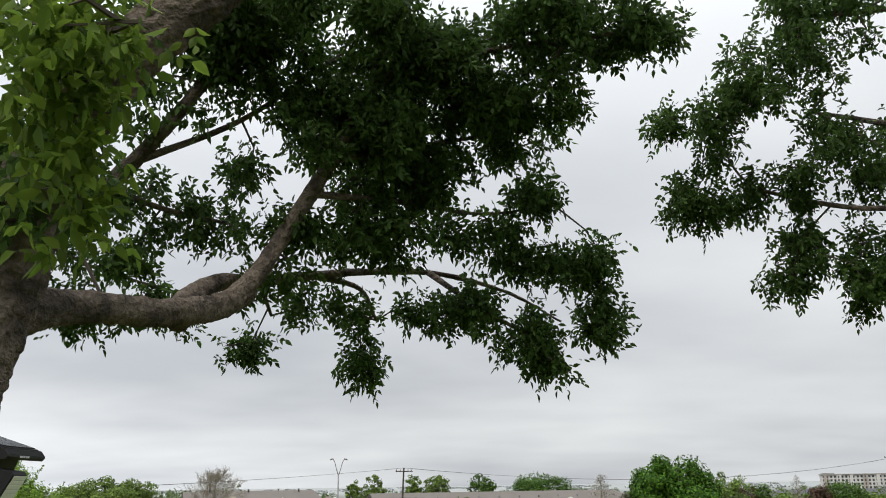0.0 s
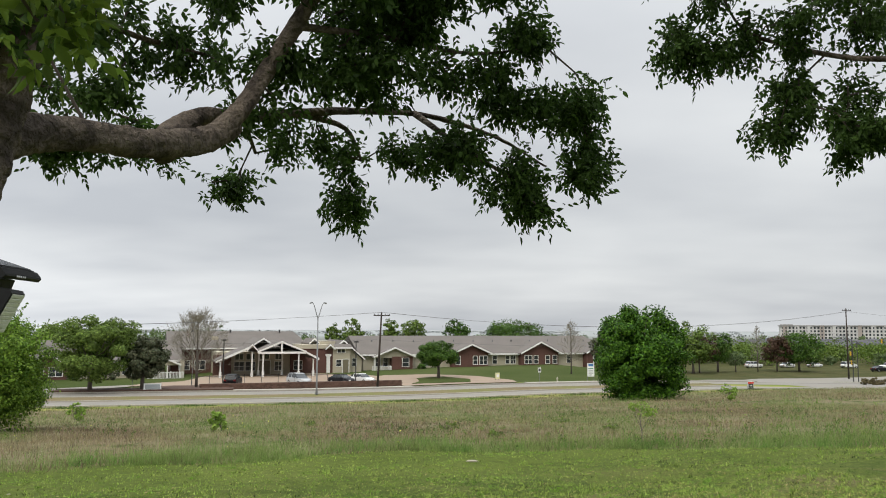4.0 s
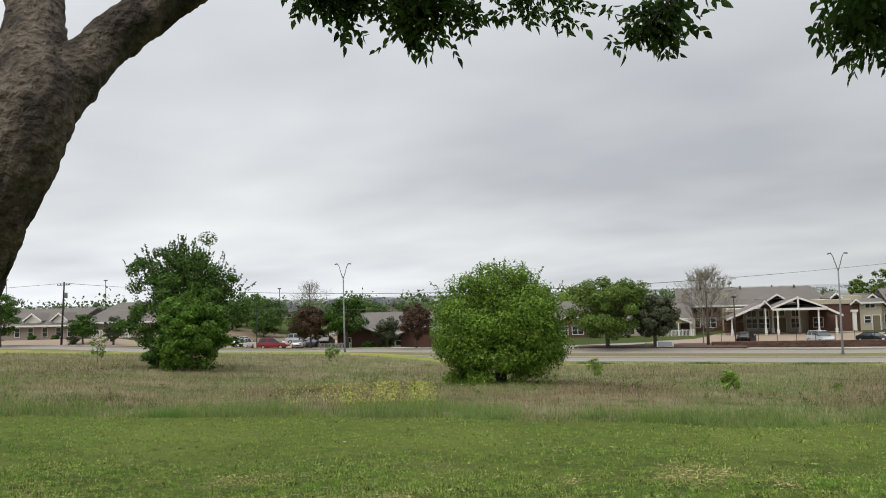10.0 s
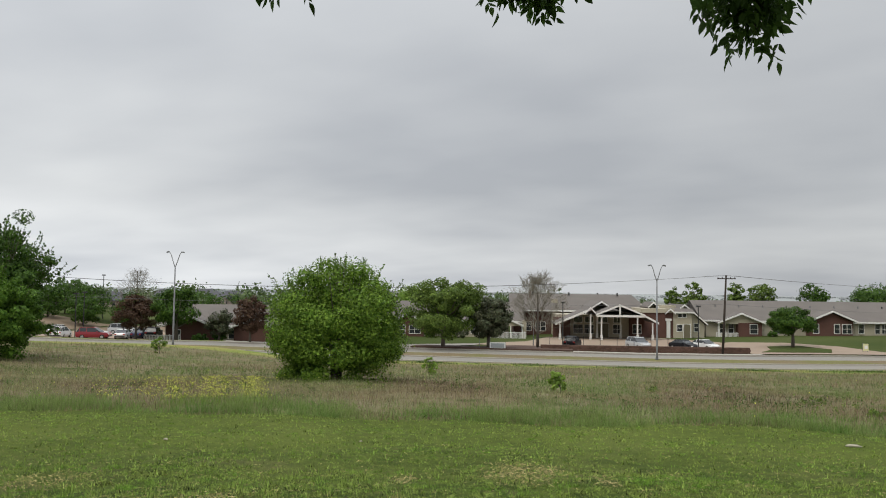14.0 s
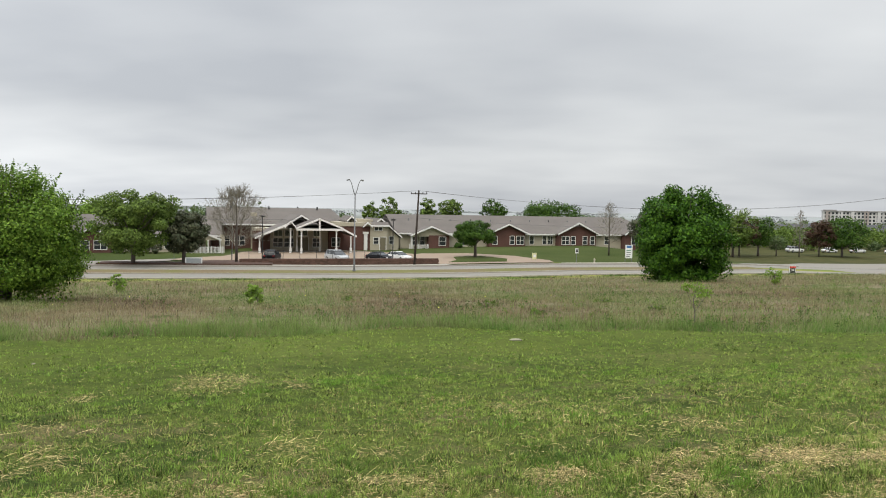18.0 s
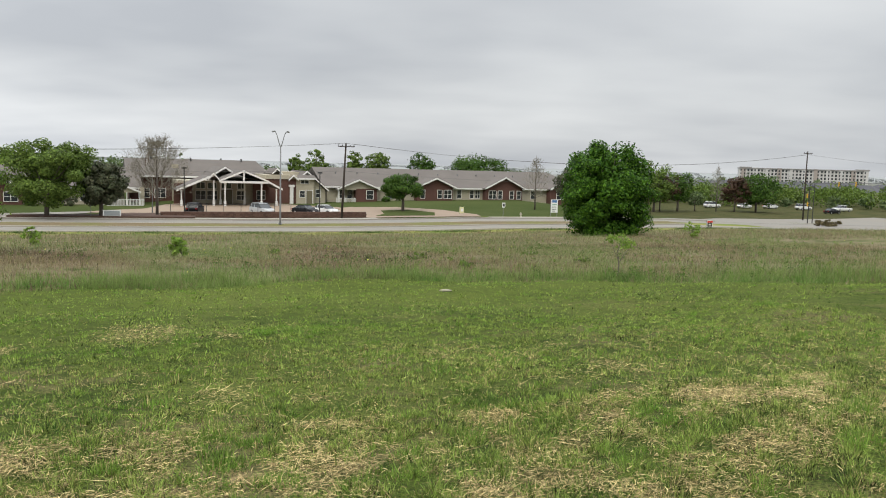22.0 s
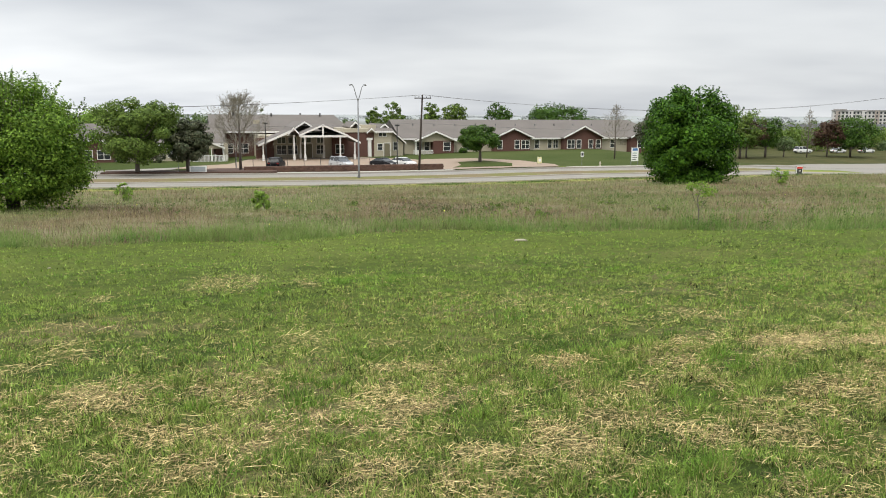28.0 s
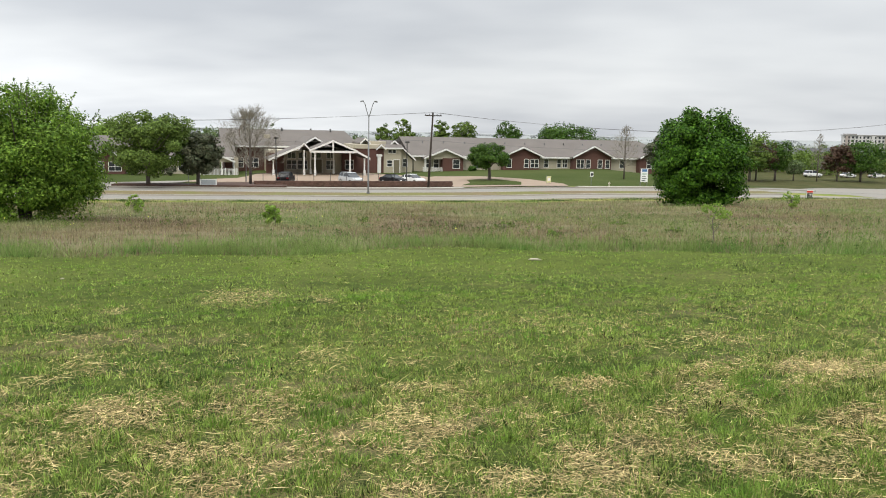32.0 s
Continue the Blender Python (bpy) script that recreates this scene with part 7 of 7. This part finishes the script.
tufts("lawn_grass", [(-26.0, -14.0, -96.6, -93, 85000, 1.0), (-31, -8, -103, -96.6, 34000, 1.3)], GRASS, 301, "short mown green grass on the hill", (0.025, 0.08), 0.0034, on_mown, 7, 0.66)
tufts("dry_grass", [(-26.0, -14.0, -96.6, -93, 34000, 1.0), (-29, -11, -93, -90, 16000, 1.0)], STRAW, 314, "pale dry blades standing among the mown grass", (0.02, 0.065), 0.0022, on_mown, 4, 0.6)
tufts("mid_lawn_grass", [(-30, -10, -93, -88, 95000, 1.05)], GRASS, 310, "short even mown green grass down the hill", (0.02, 0.055), 0.0043, on_mown, 5, 0.68)
tufts("far_lawn_grass", [(-46, -2, -88, -79.5, 90000, 1.2)], GRASS, 309, "short mown green grass before the meadow", (0.016, 0.044), 0.0058, on_mown, 5)


def thatch(name, rows, mat, seed, label, length, width):
    """Dry stalks that lie flat in swaths, mostly one way, with some across."""
    rng = np.random.default_rng(seed)
    us, vs_, bend = [], [], []
    for u0, u1, v0, v1, count in rows:
        u, v = rng.uniform(u0, u1, count), rng.uniform(v0, v1, count)
        ok = on_dry(u, v, rng)
        us.append(u[ok])
        vs_.append(v[ok])
    u, v = np.concatenate(us), np.concatenate(vs_)
    n = len(u)
    a = 0.35 + 1.3 * (blot(u, v, 1.1, 31) - 0.5) * 2 + rng.normal(0, 1.6, n) + radians(TURN)
    flip = rng.uniform(0, 1, n) < 0.16
    a = a + flip * rng.uniform(0.7, 2.4, n)
    L = rng.uniform(*length, n) * 0.5
    w = width * rng.uniform(0.6, 1.5, n)
    x, y = OX + u * CU - v * SU, OY + u * SU + v * CU
    z = ground_z(u, v) + 0.004 + rng.uniform(0, 1, n) ** 2 * 0.042
    tilt = rng.normal(0, 0.22, n) * L
    bow = rng.normal(0, 0.12, n) * L
    dx, dy, nx, ny = np.cos(a) * L, np.sin(a) * L, -np.sin(a), np.cos(a)
    mx, my = x + nx * bow, y + ny * bow
    q = np.stack([np.stack([x - dx, y - dy, z - tilt], -1), np.stack([mx + nx * w, my + ny * w, z + 0.004], -1), np.stack([x + dx, y + dy, z + tilt], -1), np.stack([mx - nx * w, my - ny * w, z + 0.002], -1)], 1)
    ob = new(name, raw_mesh(name, q.reshape(-1, 3), np.arange(n * 4), 4, mat))
    tagged(ob, label, "straw", kind="stuff")


thatch("dry_clippings", [(-26.5, -13.5, -96.8, -93, 330000), (-30, -10, -93, -85, 160000)], STRAW, 302, "pale dry grass clippings lying flat on the mown hill", (0.02, 0.085), 0.0013)
thatch("long_stalks", [(-25, -14, -96.4, -90.5, 11000)], STRAW, 307, "long pale dry stalks lying on the mown hill", (0.07, 0.27), 0.0014)
tufts("dark_tufts", [(-26.5, -13.5, -96.6, -92.5, 24000, 0.9), (-33, -6, -92.5, -86, 16000, 0.8)], GRASS_DARK, 306, "darker tufts of green grass on the hill", (0.035, 0.085), 0.0026, on_dark, 13)
tufts("meadow_edge_grass", [(-46, 3, -88.5, -76.5, 150000, 1.0)], EDGE_GRASS, 303, "tall green grass along the mown edge", (0.12, 0.34), 0.0048, on_edge, 6, 0.40)
blades("meadow_grass", [(-62, 16, -87, -60, 260000, 1.0), (-90, 45, -60, -42, 56000, 1.6), (-110, 70, -42, -20, 42000, 1.8)], MEADOW, 304, "tall brownish meadow grass", (0.07, 0.24), 0.008, 0.9, on_meadow)
blades("meadow_seedheads", [(-62, 16, -87, -60, 170000, 1.0), (-90, 45, -60, -42, 36000, 1.6), (-110, 70, -42, -21, 26000, 1.8)], MEADOW_SEED, 305, "mauve-brown grass seedheads of the meadow", (0.10, 0.30), 0.0065, 0.8, on_meadow)
blades("verge_weeds", [(-30, 75, -17.5, -11.0, 26000, 1.5)], GRASS_DARK, 308, "green weeds in clumps along the verge", (0.08, 0.2), 0.02, 0.8, on_verge)


def forbs(name, count, mat, seed, label, area, height, leaf, per, keep_scale):
    """Leafy weeds scattered in drifts through the meadow."""
    rng = np.random.default_rng(seed)
    u, v = rng.uniform(area[0], area[1], count), rng.uniform(area[2], area[3], count)
    ok = (v > mow_edge(u) + 0.4) & (rng.uniform(0, 1, count) < np.clip((blot(u, v, keep_scale, seed) - 0.48) * 5, 0, 1))
    u, v = u[ok], v[ok]
    tall = rng.uniform(*height, len(u))
    uu, vv, th = np.repeat(u, per), np.repeat(v, per), np.repeat(tall, per)
    k = rng.uniform(0, 1, len(uu))
    uu, vv = uu + rng.normal(size=len(uu)) * 0.25 * th, vv + rng.normal(size=len(uu)) * 0.25 * th
    p = np.stack([OX + uu * CU - vv * SU, OY + uu * SU + vv * CU, ground_z(uu, vv) + th * k], -1)
    vx, f = leaf_cloud(p, leaf, rng, False, -0.2, 0.35)
    ob = new(name, raw_mesh(name, vx, f, 4, mat))
    tagged(ob, label, "weeds", kind="stuff")


WEED_PALE = material("pale_weed", (0.42, 0.42, 0.30), 0.8, vary=0.3, scale=0.4, fine=4, island=0.5, through_light=0.3, spec=0.12)
forbs("meadow_weeds", 2600, LEAF_DARK, 331, "low dark green weeds in drifts through the meadow", (-55, 12, -86, -58), (0.12, 0.42), 0.06, 26, 0.55)
forbs("bright_weeds", 1500, LEAF_BUSH, 332, "fresh green weeds in drifts through the meadow", (-60, 20, -84, -50), (0.10, 0.32), 0.06, 26, 0.3)
forbs("pale_seed_stalks", 2600, WEED_PALE, 333, "pale seeding weeds standing in the meadow", (-50, 8, -86, -62), (0.25, 0.6), 0.022, 14, 0.7)


def flowers(name, blobs, count, size, seed, label, h0, h1):
    rng = np.random.default_rng(seed)
    pts = []
    for u, v, ru, rv, share in blobs:
        n = int(count * share)
        uu, vv = u + rng.normal(size=n) * ru, v + rng.normal(size=n) * rv
        z = ground_z(uu, vv) + rng.uniform(h0, h1, n)
        pts.append(np.stack([OX + uu * CU - vv * SU, OY + uu * SU + vv * CU, z], -1))
    p = np.concatenate(pts)
    v, f = leaf_cloud(p, size, rng, False, -0.3, 0.9)
    ob = new(name, raw_mesh(name, v, f, 4, FLOWER))
    tagged(ob, label, "flowers", kind="stuff")


flowers("yellow_flowers", [(-27.9, -77.3, 0.30, 0.30, 0.30), (-27.0, -76.9, 0.22, 0.25, 0.26), (-28.7, -77.9, 0.25, 0.2, 0.17), (-29.5, -77.6, 0.3, 0.2, 0.10), (-30.4, -78.1, 0.25, 0.2, 0.06), (-29.0, -77.7, 1.6, 0.5, 0.08), (-22, -72, 8, 4, 0.03)], 2500, 0.03, 311, "drift of small yellow wild flowers in the meadow", 0.2, 0.75)
flowers("verge_flowers", [(8, -16, 22, 2.0, 0.6), (-8, -60, 20, 8, 0.4)], 170, 0.05, 312, "scattered yellow flowers along the verge", 0.1, 0.35)
blades("flower_stalks", [(-30.2, -25.0, -78.2, -72.6, 9000, 1.0)], LEAF_LIME, 313, "yellow-green stalks of the wild flowers", (0.2, 0.5), 0.007, 0.4,
       lambda u, v, rng: rng.uniform(0, 1, len(u)) < np.exp(-((u + 27.0) / 0.5) ** 2 - ((v + 76.9) / 0.45) ** 2) + 0.6 * np.exp(-((u + 28.3) / 0.9) ** 2 - ((v + 77.6) / 0.6) ** 2))
rock = Shape()
rr = np.random.default_rng(4)
rock.tube([(-0.13, 0, 0.0), (-0.08, 0, 0.01), (0.05, 0.01, 0.012), (0.13, 0.0, 0.0)], [0.010, 0.026, 0.022, 0.008], 9, lump=0.3)
rk = part("stone", rock, STONE, smooth=True)
rk.matrix_basis = pose(1.11, 17.0, gz_xy(1.11, 17.0) + 0.01)
tagged(rk, "flat pale stone lying on the mown grass", "stone")
for k, (x, y, w) in enumerate(((-9.4, 12.0, 0.045), (-6.6, 13.5, 0.03), (-19.5, 15.0, 0.06))):
    s = Shape()
    s.tube([(-w, 0, 0), (-w * .4, 0.01, w * 0.2), (w * .5, 0, w * 0.22), (w, 0, 0)], [w * 0.15, w * 0.42, w * 0.38, w * 0.1], 8, lump=0.25)
    o = part("stone", s, STONE, smooth=True)
    o.matrix_basis = pose(x, y, gz_xy(x, y) + 0.01, 0, 0, 40 * k)
    tagged(o, "small pale stone in the grass", "stone")
